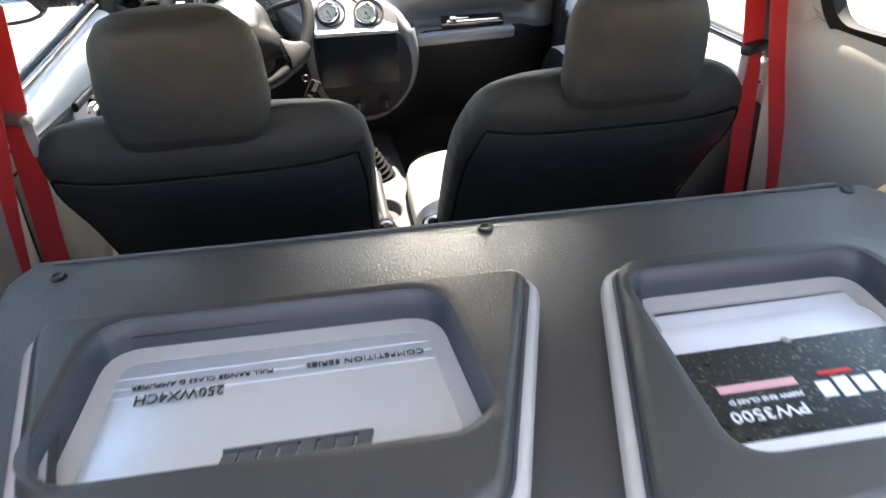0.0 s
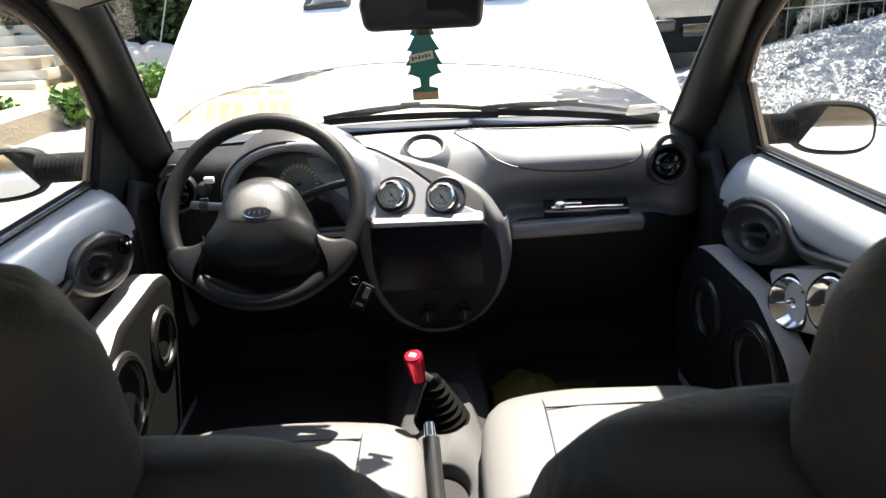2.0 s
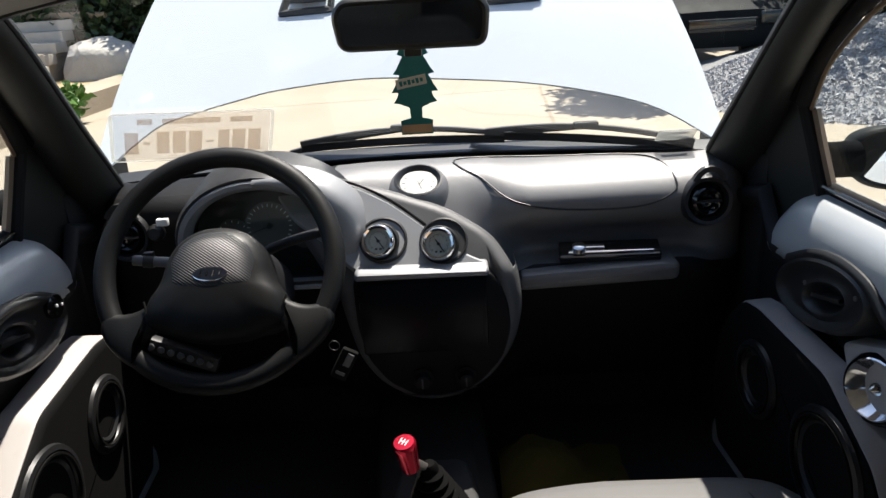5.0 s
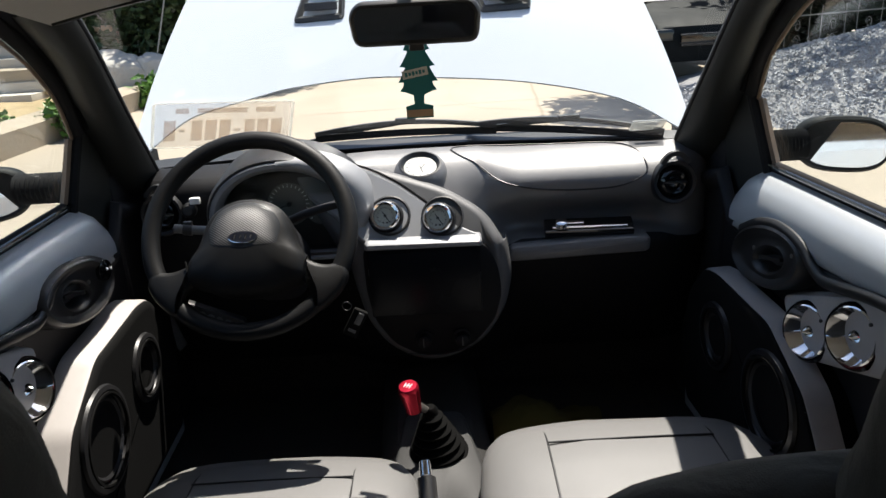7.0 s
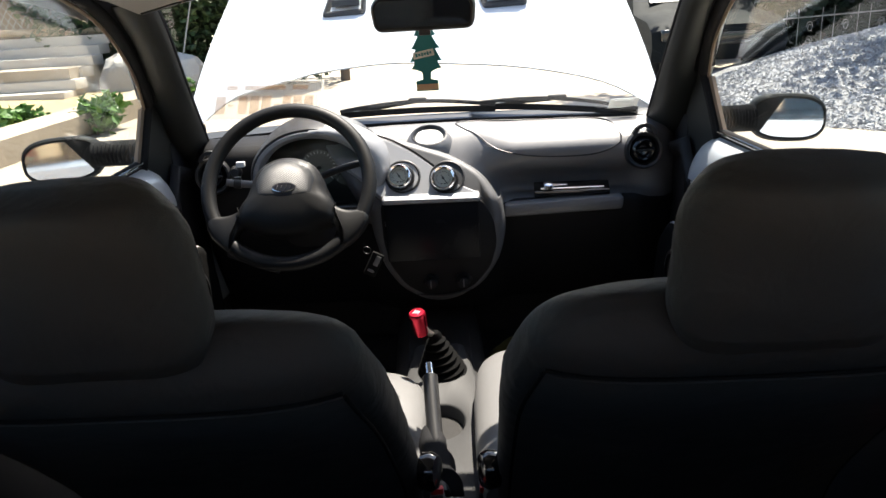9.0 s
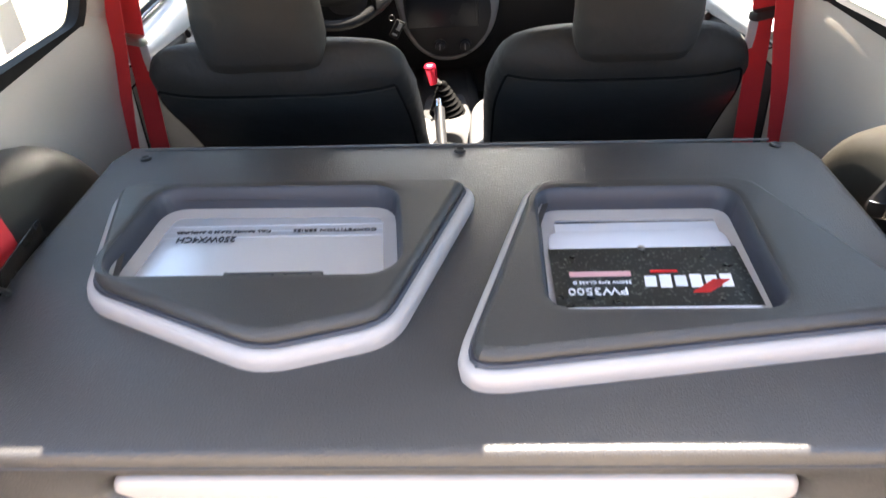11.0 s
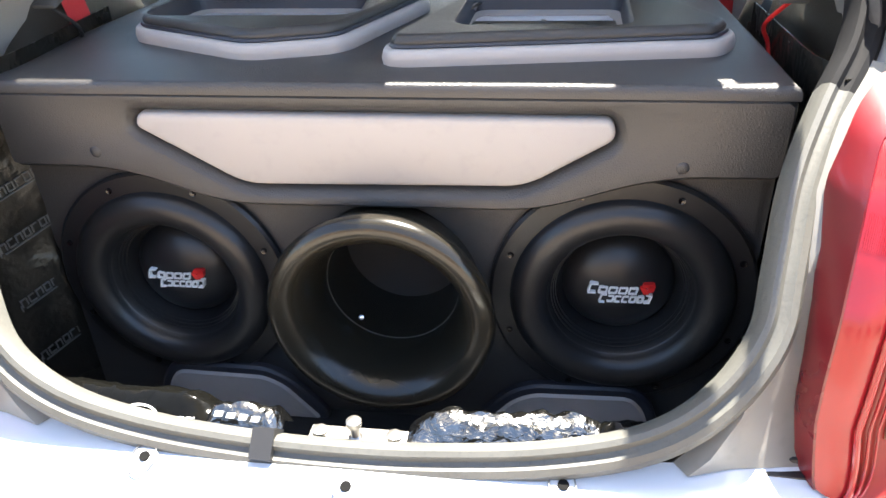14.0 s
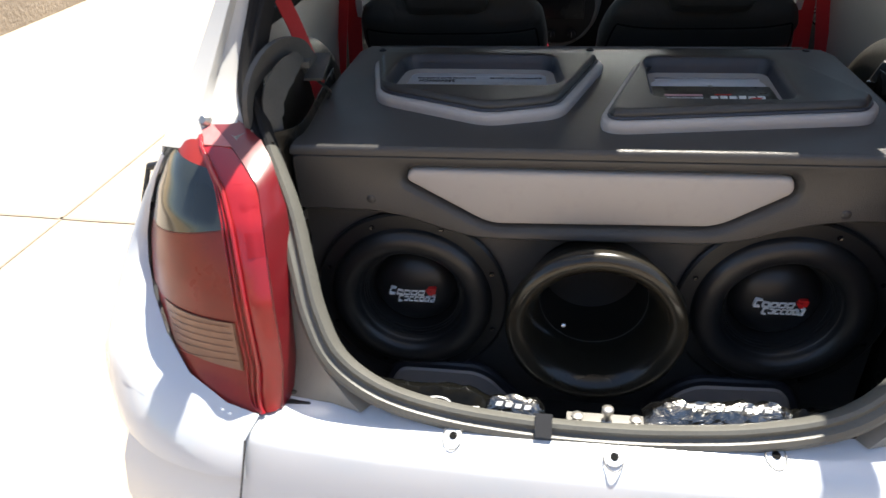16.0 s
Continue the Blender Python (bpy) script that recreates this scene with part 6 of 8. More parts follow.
# black egg-shaped centre surround, silver plate, screen
def reclined(y0):
    """Upright below the ledge, leaning back and spreading above it."""
    def at(u, v, h):
        w = v - 0.815
        if w <= 0:
            return Vector((u, y0 - h, v))
        k = 1 / (1 - 0.44 * w)
        z = 1.288 - (0.473 - w) * k
        return Vector((-0.02 + (u + 0.02) * k, y0 + 0.75 * (z - 0.815) - 0.8 * h, z + 0.6 * h))
    return at


egg = rounded([Vector(p) for p in [(-0.315, 1.012), (-0.24, 1.004), (-0.14, 0.975), (-0.03, 0.935), (0.045, 0.885), (0.085, 0.815), (0.097, 0.735), (0.080, 0.655), (0.035, 0.588), (-0.035, 0.550), (-0.10, 0.548), (-0.165, 0.585), (-0.205, 0.645), (-0.222, 0.72), (-0.235, 0.80), (-0.262, 0.86), (-0.30, 0.93)]], 0.03)
part("centre_surround", plate(egg, [(-0.10, 0.012), (-0.03, 0.008), (-0.012, 0.003), (0.0, -0.006), (0.004, -0.018)], reclined(1.952)), SURROUND, db, "raised grey surround")
sil = rounded([Vector(p) for p in [(-0.345, 1.012), (-0.27, 1.000), (-0.178, 0.974), (-0.125, 0.945), (-0.076, 0.906), (-0.030, 0.866), (0.012, 0.840), (0.040, 0.828), (0.036, 0.816), (-0.197, 0.820), (-0.222, 0.845), (-0.25, 0.88), (-0.30, 0.925)]], 0.016)
part("silver_panel", plate(sil, [(-0.02, 0), (0.008, 0), (0.012, -0.004)], reclined(1.950)), SILVER, db, "silver painted centre panel")
part("panel_joint", sweep(smooth_path([reclined(1.950)(u, v, 0.010) for u, v in ((-0.30, 1.010), (-0.235, 0.995), (-0.178, 0.977), (-0.125, 0.948), (-0.076, 0.909), (-0.055, 0.890))], 6), disc_section(0.0026, 8)), FACE_VINYL, db, "dark joint above the silver panel")
part("silver_ledge", plate(rounded([Vector((-0.200, 0.816)), Vector((0.040, 0.814)), Vector((0.040, 0.832)), Vector((-0.198, 0.836))], 0.010), [(-0.02, 0), (0.016, 0), (0.024, -0.006)], face_y(1.942)), SILVER, db, "silver ledge over the screen")
low = rounded([Vector(p) for p in [(-0.205, 0.818), (0.045, 0.815), (0.072, 0.76), (0.078, 0.70), (0.06, 0.64), (0.015, 0.588), (-0.045, 0.565), (-0.10, 0.566), (-0.155, 0.598), (-0.192, 0.655), (-0.204, 0.72)]], 0.02)
part("lower_panel", plate(low, [(-0.02, 0), (0.006, 0), (0.009, -0.004)], face_y(1.950)), DARKENED_DASH, db, "black lower console panel")
hu = part("head_unit", box((-0.080, 1.936, 0.744), (0.230, 0.026, 0.150), 0.006), SCREEN, db, "black touch screen stereo")
part("screen_glass", box((-0.080, 1.9215, 0.748), (0.212, 0.003, 0.126), 0.0012), SCREEN, hu, "dark glass screen")
for kx in (-0.092, -0.010):
    k = part("heater_knob", lathe([(0.021, 0), (0.021, 0.006), (0.016, 0.008), (0.014, 0.024), (0.011, 0.026)], (kx, 1.942, 0.606), (0, -1, 0.05), 28), DARKENED_DASH, db, "black heater knob")
    part("pointer", box((kx, 1.917, 0.608), (0.003, 0.006, 0.020), 0.001), DARK_GREY_PRINT, k)
part("slot_line", sweep(smooth_path([(-0.13, 1.938, 0.575), (-0.06, 1.936, 0.570), (0.01, 1.938, 0.583)], 6), disc_section(0.0018, 6)), BLACK, db)


def gauge(c, r, way, pods=True):
    """A round instrument: pod, chrome rim, pale face, needle, marks."""
    way = Vector(way).normalized()
    c = Vector(c)
    x, y, z = basis(way)
    g = part("gauge_pod", lathe([(r + 0.007, -0.045), (r + 0.006, -0.016), (r + 0.004, -0.012), (r + 0.002, -0.014), (r, -0.020)], c, way, 40), BLACK, db, "black gauge pod")
    part("bezel", lathe([(r + 0.001, -0.020), (r + 0.002, 0.0), (r - 0.001, 0.004), (r - 0.005, 0.003), (r - 0.007, -0.003)], c, way, 40), CHROME, g, "chrome rim")
    part("dial", lathe([(r - 0.005, -0.004), (0.001, -0.004)], c, way, 36), PALE, g, "pale dial")
    mk = []
    M = Matrix((x, y, z)).transposed().to_4x4()
    M.translation = c - z * 0.003
    for k in range(25):
        a = math.radians(-135 + 270 * k / 24)
        l = 0.004 if k % 3 == 0 else 0.002
        q = M @ Matrix.Rotation(-a, 4, 'Z')
        mk.append(bar(0, (r - 0.010) - l / 2, 0.0009, l, q, d=0.0006))
    part("marks", merge(*mk), DARK_PRINT, g)
    q = M @ Matrix.Rotation(math.radians(35), 4, 'Z')
    part("needle", merge(bar(0, -0.004, 0.0016, r * 1.0, q, d=0.0016), lathe([(0.003, 0), (0.003, 0.002), (0.001, 0.003)], c - z * 0.003, way, 12)), DARK_PRINT, g)
    part("printed_marks", merge(bar(-0.004, -r * 0.5, 0.004, 0.003, M, d=0.0006), bar(0.004, -r * 0.5, 0.004, 0.003, M, d=0.0006)), DARK_PRINT, g)
    gl = part("cover_glass", lathe([(r - 0.006, 0.0), (0.001, 0.0005)], c, way, 36), GLASS, g)
    gl.visible_shadow = False


gauge((-0.154, 1.955, 0.8805), 0.028, (-0.10, -1, 0.42))
gauge((-0.047, 1.945, 0.8725), 0.028, (-0.10, -1, 0.42))
# hollow wells behind the gauges
for gx, gz in ((-0.143, 0.877), (-0.037, 0.870)):
    part("gauge_well", lathe([(0.044, -0.004), (0.044, 0.0025), (0.041, 0.0035), (0.038, 0.0), (0.001, -0.001)], reclined(1.950)(gx, gz, 0.012), (0, -0.8, 0.6), 36), BLACK, db, "dark recess round the gauge")
ck = thing("dash_clock", "oval dash clock with a pale dial in a black ring", "clock", (-0.077, 2.03, 0.96))
CKC, CKN = Vector((-0.081, 2.092, 0.951)), (0, -0.42, 0.91)
part("collar", lathe([(0.066, -0.030), (0.058, -0.012), (0.051, -0.002), (0.047, 0.001), (0.044, -0.002)], CKC, CKN, 40), DASH, ck, "grey moulded collar")
part("ring", lathe([(0.048, -0.006), (0.047, 0.0015), (0.043, 0.003), (0.038, -0.002), (0.0355, -0.008)], CKC, CKN, 40), BLACK, ck)
part("dial", lathe([(0.036, -0.006), (0.001, -0.006)], CKC, CKN, 36), GREY_DIAL, ck)
cx_, cy_, cz_ = basis(CKN)
M = Matrix((cx_, cy_, cz_)).transposed().to_4x4()
M.translation = CKC - cz_ * 0.0058
part("hour_marks", merge(*[bar(0, 0.029, 0.0012, 0.005, M @ Matrix.Rotation(k * math.pi / 6, 4, 'Z'), d=0.0006) for k in range(12)]), DARK_PRINT, ck)
part("clock_pointer", merge(bar(0.004, 0.004, 0.002, 0.018, M @ Matrix.Rotation(-0.5, 4, 'Z'), d=0.0008), bar(0, -0.008, 0.002, 0.024, M @ Matrix.Rotation(0.3, 4, 'Z'), d=0.0008)), DARK_PRINT, ck)

# round vents at the ends
for vx, vy, vz in ((0.455, 2.032, 0.896), (-0.640, 2.045, 0.885)):
    v = part("air_vent", lathe([(0.048, -0.03), (0.048, 0.0), (0.044, 0.008), (0.038, 0.006), (0.034, -0.010)], (vx, vy, vz), (0.0, -1, 0.15), 36), BLACK, db, "round black air vent")
    part("vent_ball", lathe([(0.036, -0.012), (0.033, -0.002), (0.024, 0.006), (0.018, 0.004), (0.012, -0.004), (0.001, -0.006)], (vx, vy, vz), (0.1, -1, 0.1), 32), GLOSS_BLACK, v)
    part("vane", box((vx, vy - 0.004, vz), (0.05, 0.008, 0.004), 0.001), BLACK, v)
    part("demister_slot", sweep([Vector((vx + 0.036 * math.cos(a), vy + 0.002 - 0.004, vz + 0.062 * math.sin(a))) for a in [math.radians(40 + 10 * k) for k in range(11)]], slab_section(0.012, 0.010)), BLACK, db, "curved black demister slot")

# instrument binnacle
arch_o = [Vector((-0.365 + 0.160 * math.cos(a), 0.885 + 0.125 * math.sin(a))) for a in [math.pi * k / 24 for k in range(25)]] + [Vector((-0.525, 0.80)), Vector((-0.205, 0.80))]
arch_i = [Vector((-0.365 + 0.135 * math.cos(a), 0.880 + 0.102 * math.sin(a))) for a in [math.pi * k / 24 for k in range(25)]] + [Vector((-0.50, 0.80)), Vector((-0.23, 0.80))]
part("binnacle_hood", rings([[face_y(1.985)(p.x, p.y + (0.0 if h > 0 else 0.0), h) for p in q] for q, h in ((grown(arch_o, 0.012), -0.12), (arch_o, 0.0), (grown(arch_o, -0.006), 0.014), (grown(arch_i, 0.004), 0.014), (arch_i, 0.0), (arch_i, -0.08))], cap=False), BLACK, db, "black hooded instrument binnacle", angle=50)
part("binnacle_rim", rings([[face_y(1.985)(p.x, p.y, h) for p in q] for q, h in ((grown(arch_i, 0.019), 0.010), (grown(arch_i, 0.014), 0.018), (grown(arch_i, 0.006), 0.018), (grown(arch_i, -0.002), 0.008), (grown(arch_i, -0.003), -0.012))], cap=False), SILVER, db, "silver binnacle rim", angle=50)
cheek = []
for k in range(13):
    a = math.radians(-18 + 9 * k)
    d = Vector((math.cos(a), math.sin(a)))
    e = 1 - 0.75 * max(0, (k - 5) / 7)
    cheek.append([Vector((-0.365 + (0.135 + w) * d.x, y, 0.880 + (0.102 + w) * d.y)) for w, y in ((0.004, 1.990), (0.006, 1.968), (0.012, 1.963), (0.012 + 0.022 * e, 1.966), (0.012 + 0.040 * e, 1.985), (0.014 + 0.046 * e, 2.03))])
part("binnacle_cheek", sheet(cheek), SILVER, db, "silver cheek beside the instruments", angle=60)
part("cluster_back", plate(grown(arch_i, 0.004), [(-0.062, 0), (-0.052, 0)], face_y(1.985)), BLACK, db)
for dx, dz, r, n in ((-0.362, 0.895, 0.046, 21), (-0.296, 0.880, 0.032, 11), (-0.432, 0.880, 0.032, 11)):
    d = part("dial", lathe([(r, 0.0), (r, 0.003), (0.001, 0.003)], (dx, 2.034, dz), (0, -1, 0.1), 36), DIM_DIAL, db, "dim grey instrument dial")
    x, y, z = basis((0, -1, 0.1))
    M = Matrix((x, y, z)).transposed().to_4x4()
    M.translation = Vector((dx, 2.034, dz)) + z * 0.0036
    part("marks", merge(*[bar(0, r * 0.86, 0.0016, r * 0.13, M @ Matrix.Rotation(math.radians(130 - 260 * k / (n - 1)), 4, 'Z'), d=0.0006) for k in range(n)]), WHITE, d)
    part("needle", merge(bar(0, r * 0.3, 0.002, r * 0.9, M @ Matrix.Rotation(1.9, 4, 'Z'), d=0.0012), lathe([(0.006, 0), (0.005, 0.004)], M.translation, (0, -1, 0.1), 14)), BLACK, d)
cg = part("cluster_glass", plate(grown(arch_i, 0.0), [(-0.030, 0), (-0.028, 0)], face_y(1.985)), GLASS, db)
cg.visible_shadow = False
part("light_switch", lathe([(0.016, 0), (0.016, 0.010), (0.010, 0.016)], (-0.575, 2.035, 0.895), (0, -1, 0.1), 20), BLACK, db)
part("switch_tip", box((-0.56, 2.03, 0.915), (0.022, 0.012, 0.014), 0.003), WHITE, db, "pale switch")

# steering wheel
SWC, SWN = Vector((-0.3825, 1.785, 0.913)), Vector((0.0, -math.cos(radians(34)), math.sin(radians(34))))
sw = thing("steering_wheel", "dark grey four-spoke steering wheel with padded hub", "steering wheel", tuple(SWC))
ux, uy, uz = basis(SWN)
WM = Matrix((ux, uy, uz)).transposed().to_4x4()
WM.translation = SWC


def wpt(a, b, h=0.0):
    return WM @ Vector((a, b, h))


WHEEL = material("dark_wheel_leather", (0.0065, 0.0065, 0.0065), 0.5, spec=0.25, vary=0.15, scale=10, grain=0.2, grain_scale=700, kind="leather")
R = 0.179
part("rim", sweep([wpt(R * math.cos(a), R * math.sin(a)) for a in [2 * math.pi * k / 72 for k in range(72)]], disc_section(0.0165, 16, 0.0145), up=uz, closed=True), WHEEL, sw, "grained rim")
HV = -0.015
hub = rounded([Vector((p[0], p[1] + HV)) for p in [(-0.078, 0.024), (-0.062, 0.052), (-0.034, 0.070), (0.0, 0.076), (0.034, 0.070), (0.062, 0.052), (0.078, 0.024), (0.086, -0.012), (0.108, -0.040), (0.106, -0.078), (0.074, -0.086), (0.050, -0.098), (0.0, -0.104), (-0.050, -0.098), (-0.074, -0.086), (-0.106, -0.078), (-0.108, -0.040), (-0.086, -0.012)]], 0.03)
part("hub_pad", domed(hub, (0, -0.020), [(-0.03, 1.0), (0.004, 1.0), (0.012, 0.975), (0.019, 0.93), (0.026, 0.84), (0.031, 0.70), (0.034, 0.5), (0.036, 0.25)], lambda u, v, h: wpt(u, v, h + 0.004)), WHEEL, sw, "padded dark hub", angle=60)
lid = rounded([Vector((p[0], p[1] + HV)) for p in [(-0.064, -0.026), (-0.064, 0.018), (-0.050, 0.044), (-0.026, 0.059), (0, 0.063), (0.026, 0.059), (0.050, 0.044), (0.064, 0.018), (0.064, -0.026), (0.035, -0.034), (0.0, -0.037), (-0.035, -0.034)]], 0.012)
part("hub_insert", domed(lid, (0, -0.002), [(0.022, 1.03), (0.0310, 1.0), (0.0365, 0.90), (0.0400, 0.72), (0.0420, 0.45), (0.0425, 0.2)], lambda u, v, h: wpt(u, v, h)), CARBON, sw, "carbon-look hub insert", angle=60)
ov = [Vector((0.027 * math.cos(a), 0.0115 * math.sin(a) - 0.004 + HV)) for a in [2 * math.pi * k / 36 for k in range(36)]]
badge = part("badge_rim", plate(ov, [(0.034, 0), (0.0416, 0), (0.0420, -0.0012)], lambda u, v, h: wpt(u, v, h)), CHROME, sw, "chrome-rimmed oval badge")
part("badge_field", plate(grown(ov, -0.0016), [(0.039, 0), (0.0426, 0)], lambda u, v, h: wpt(u, v, h)), material("badge_blue", (0.012, 0.014, 0.022), 0.3), badge)
part("badge_mark", merge(*[bar(-0.014 + 0.0095 * k, -0.004 + HV, 0.0022, 0.009 - 0.003 * (k % 2), WM @ Matrix.Translation((0, 0, 0.0428)), lean=0.3, d=0.0008) for k in range(4)]), CHROME, badge)
for sx in (-1, 1):
    out_ = rounded([Vector((sx * u * 1.04, v * 1.04)) for u, v in [(0.086, -0.040), (0.106, -0.058), (0.130, -0.066), (0.164, -0.062), (0.172, -0.085), (0.158, -0.112), (0.128, -0.140), (0.108, -0.146), (0.112, -0.122), (0.108, -0.102), (0.088, -0.092)]], 0.022)
    part("spoke", plate(out_, [(-0.014, -0.006), (-0.008, 0.0), (0.006, 0.0), (0.012, -0.003), (0.015, -0.009)], lambda u, v, h: wpt(u, v, h)), WHEEL, sw, "broad moulded spoke", angle=60)
    part("spoke_joint", sweep([wpt(sx * (0.108 - 0.006 * k), -0.052 - 0.017 * k, 0.0172 + 0.003 * (k == 1)) for k in range(3)], disc_section(0.0016, 6)), FACE_VINYL, sw)
    part("horn_mark", merge(bar(sx * 0.086, -0.070, 0.010, 0.0016, WM @ Matrix.Translation((0, 0, 0.0265)), d=0.002), bar(sx * 0.086, -0.075, 0.012, 0.0016, WM @ Matrix.Translation((0, 0, 0.0265)), d=0.002)), GREY_PRINT, sw)
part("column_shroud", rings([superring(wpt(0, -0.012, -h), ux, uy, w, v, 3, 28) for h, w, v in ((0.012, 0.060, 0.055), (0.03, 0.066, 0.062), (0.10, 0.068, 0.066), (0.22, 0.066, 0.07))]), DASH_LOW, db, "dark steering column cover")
# stalks
st = part("stalk", sweep(smooth_path([wpt(-0.05, 0.02, -0.045), wpt(-0.10, 0.022, -0.04), wpt(-0.150, 0.026, -0.032)], 6), disc_section(0.0085, 12)), DASH, sw, "grey indicator stalk")
part("stalk_collar", merge(rod(wpt(-0.118, 0.023, -0.038), wpt(-0.134, 0.024, -0.035), 0.0105, n=14), box(wpt(-0.126, 0.035, -0.034), (0.016, 0.01, 0.008), 0.002)), BLACK, st)
st = part("stalk", sweep(smooth_path([wpt(0.055, 0.03, -0.045), wpt(0.10, 0.045, -0.04), wpt(0.165, 0.058, -0.03)], 6), disc_section(0.0105, 12, 0.008)), DASH_LOW, sw, "dark wiper stalk")
part("stalk_tip", rod(wpt(0.165, 0.058, -0.03), wpt(0.180, 0.060, -0.028), 0.012, n=14, bev=0.002), BLACK, st)
# small control box under the column, and the keys
mod = thing("control_strip", "small black control strip with pale marks below the column", "control", (-0.43, 1.93, 0.70))
sr = Matrix.Rotation(0.40, 3, 'Y')
part("strip", box((-0.525, 1.920, 0.697), (0.135, 0.02, 0.030), 0.004, turn=sr), BLACK, mod)
for k in range(7):
    q = Vector((-0.525, 1.909, 0.698)) + sr @ Vector((-0.054 + 0.018 * k, 0, 0))
    part("button", lathe([(0.0065, 0), (0.0065, 0.003), (0.004, 0.004), (0.001, 0.0042)], q, (0, -1, 0.1), 14), GREY_PLASTIC, mod, "round dark button")
ky = thing("key_fob", "dark key fob with dim marks at the column, blackened further for shade", "key fob", (-0.225, 1.86, 0.68))
# matt black holds the dark fob down as if the dash shaded it
part("fob", box((-0.222, 1.860, 0.690), (0.030, 0.012, 0.062), 0.005, turn=Matrix.Rotation(0.5, 3, 'Y')), FACE_VINYL, ky)
part("fob_mark", merge(box((-0.213, 1.8535, 0.700), (0.012, 0.002, 0.026), 0.0005, turn=Matrix.Rotation(0.5, 3, 'Y')), box((-0.230, 1.8535, 0.676), (0.016, 0.002, 0.006), 0.0005, turn=Matrix.Rotation(0.5, 3, 'Y'))), GREY_PLASTIC, ky)
part("key_ring", sweep([Vector((-0.236 + 0.009 * math.cos(a), 1.862, 0.726 + 0.009 * math.sin(a))) for a in [2 * math.pi * k / 20 for k in range(20)]], disc_section(0.0009, 6), up=(0, 1, 0), closed=True), BLACK, ky)

# ---- centre: gear lever, hand brake, console ----
cons = thing("centre_console", "pale grey tunnel console with a cup well", "console", (-0.07, 1.5, 0.42))
co = rounded([Vector((-0.16, 1.22)), Vector((0.02, 1.22)), Vector((0.02, 1.66)), Vector((-0.02, 1.90)), Vector((-0.14, 1.90)), Vector((-0.16, 1.66))], 0.02)
cw = [Vector((-0.068 + 0.050 * math.cos(a), 1.540 + 0.066 * math.sin(a))) for a in [2 * math.pi * k / 40 for k in range(40)]]
a, b = matched(co, cw, 120)
part("tray", rings([[flat_xy(0.42)(p.x, p.y, h) for p in q] for q, h in ((grown(a, 0.01), 0.0), (a, 0.028), (grown(a, -0.006), 0.034), (grown(b, 0.004), 0.034), (b, 0.030), (grown(b, -0.006), -0.02))], closed=False, cap=False), TRAY, cons, "grey plastic tray with shade put into its colour", angle=50)
part("well_floor", plate(cw, [(0.006, 0.0), (0.008, 0.0)], flat_xy(0.40)), BLACK, cons)
hb = thing("hand_brake", "hand brake lever, darkened for shade, with a round metal button", "hand brake", (-0.085, 1.3, 0.44))
# grey plastic lever given black, which stands for the shade between the seats
part("lever", sweep(smooth_path([(-0.060, 1.30, 0.455), (-0.068, 1.36, 0.475), (-0.075, 1.42, 0.515), (-0.082, 1.505, 0.578)], 6), disc_section(0.015, 16, 0.017)), BLACK, hb, "plastic lever coloured black for shade")
part("button", rod((-0.0825, 1.505, 0.579), (-0.0845, 1.528, 0.597), 0.010, 0.009, 16, 0.003), CHROME, hb, "worn metal button")
part("boot", rings([superring((-0.062 - 0.004 * k, 1.30 + 0.022 * k, 0.458 + 0.010 * k), (1, 0, 0), (0, 0.6, 0.8), w, w * 1.1, 2.4, 18) for k, w in enumerate((0.040, 0.030, 0.034, 0.024, 0.026, 0.018))]), RUBBER, hb, "creased black boot")
gl = thing("gear_lever", "gear lever with a red metal knob and ribbed black boot", "gear lever", (-0.08, 1.74, 0.43))
gp = [(0.056, 0.0), (0.060, 0.010)]
for k in range(6):
    r0 = 0.055 - 0.0066 * k
    gp += [(r0 - 0.008, 0.014 + 0.015 * k), (r0, 0.018 + 0.015 * k), (r0 + 0.001, 0.022 + 0.015 * k), (r0 - 0.007, 0.027 + 0.015 * k)]
gp += [(0.014, 0.112), (0.010, 0.118)]
part("ribbed_boot", lathe(gp, (-0.070, 1.755, 0.440), (-0.10, -0.05, 1), 40), GAITER, gl, "ribbed black rubber boot")
part("lever", rod((-0.082, 1.750, 0.545), (-0.112, 1.726, 0.585), 0.007, n=12), STEEL, gl)
kn = part("knob", lathe([(0.010, -0.055), (0.015, -0.050), (0.017, -0.02), (0.019, 0.0), (0.019, 0.006), (0.0165, 0.010), (0.001, 0.0105)], (-0.116, 1.722, 0.612), (-0.12, -0.20, 1), 32), RED_METAL, gl, "red anodised knob")
kx_, ky_, kz_ = basis((-0.12, -0.20, 1))
M = Matrix((kx_, ky_, kz_)).transposed().to_4x4()
M.translation = Vector((-0.116, 1.722, 0.612)) + kz_ * 0.0108
part("pattern", merge(*[bar(dx, 0, 0.0014, 0.012, M, d=0.0005) for dx in (-0.006, 0, 0.006)], bar(0, 0, 0.0135, 0.0014, M, d=0.0005)), WHITE, kn, "white shift pattern")
yc = thing("yellow_cloth", "crumpled yellow cloth on the passenger floor", "cloth", (0.12, 1.85, 0.30))
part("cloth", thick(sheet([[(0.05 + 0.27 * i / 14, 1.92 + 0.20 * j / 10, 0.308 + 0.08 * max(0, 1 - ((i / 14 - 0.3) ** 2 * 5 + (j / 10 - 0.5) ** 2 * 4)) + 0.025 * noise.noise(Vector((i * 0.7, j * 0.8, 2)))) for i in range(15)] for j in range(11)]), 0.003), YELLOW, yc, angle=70)

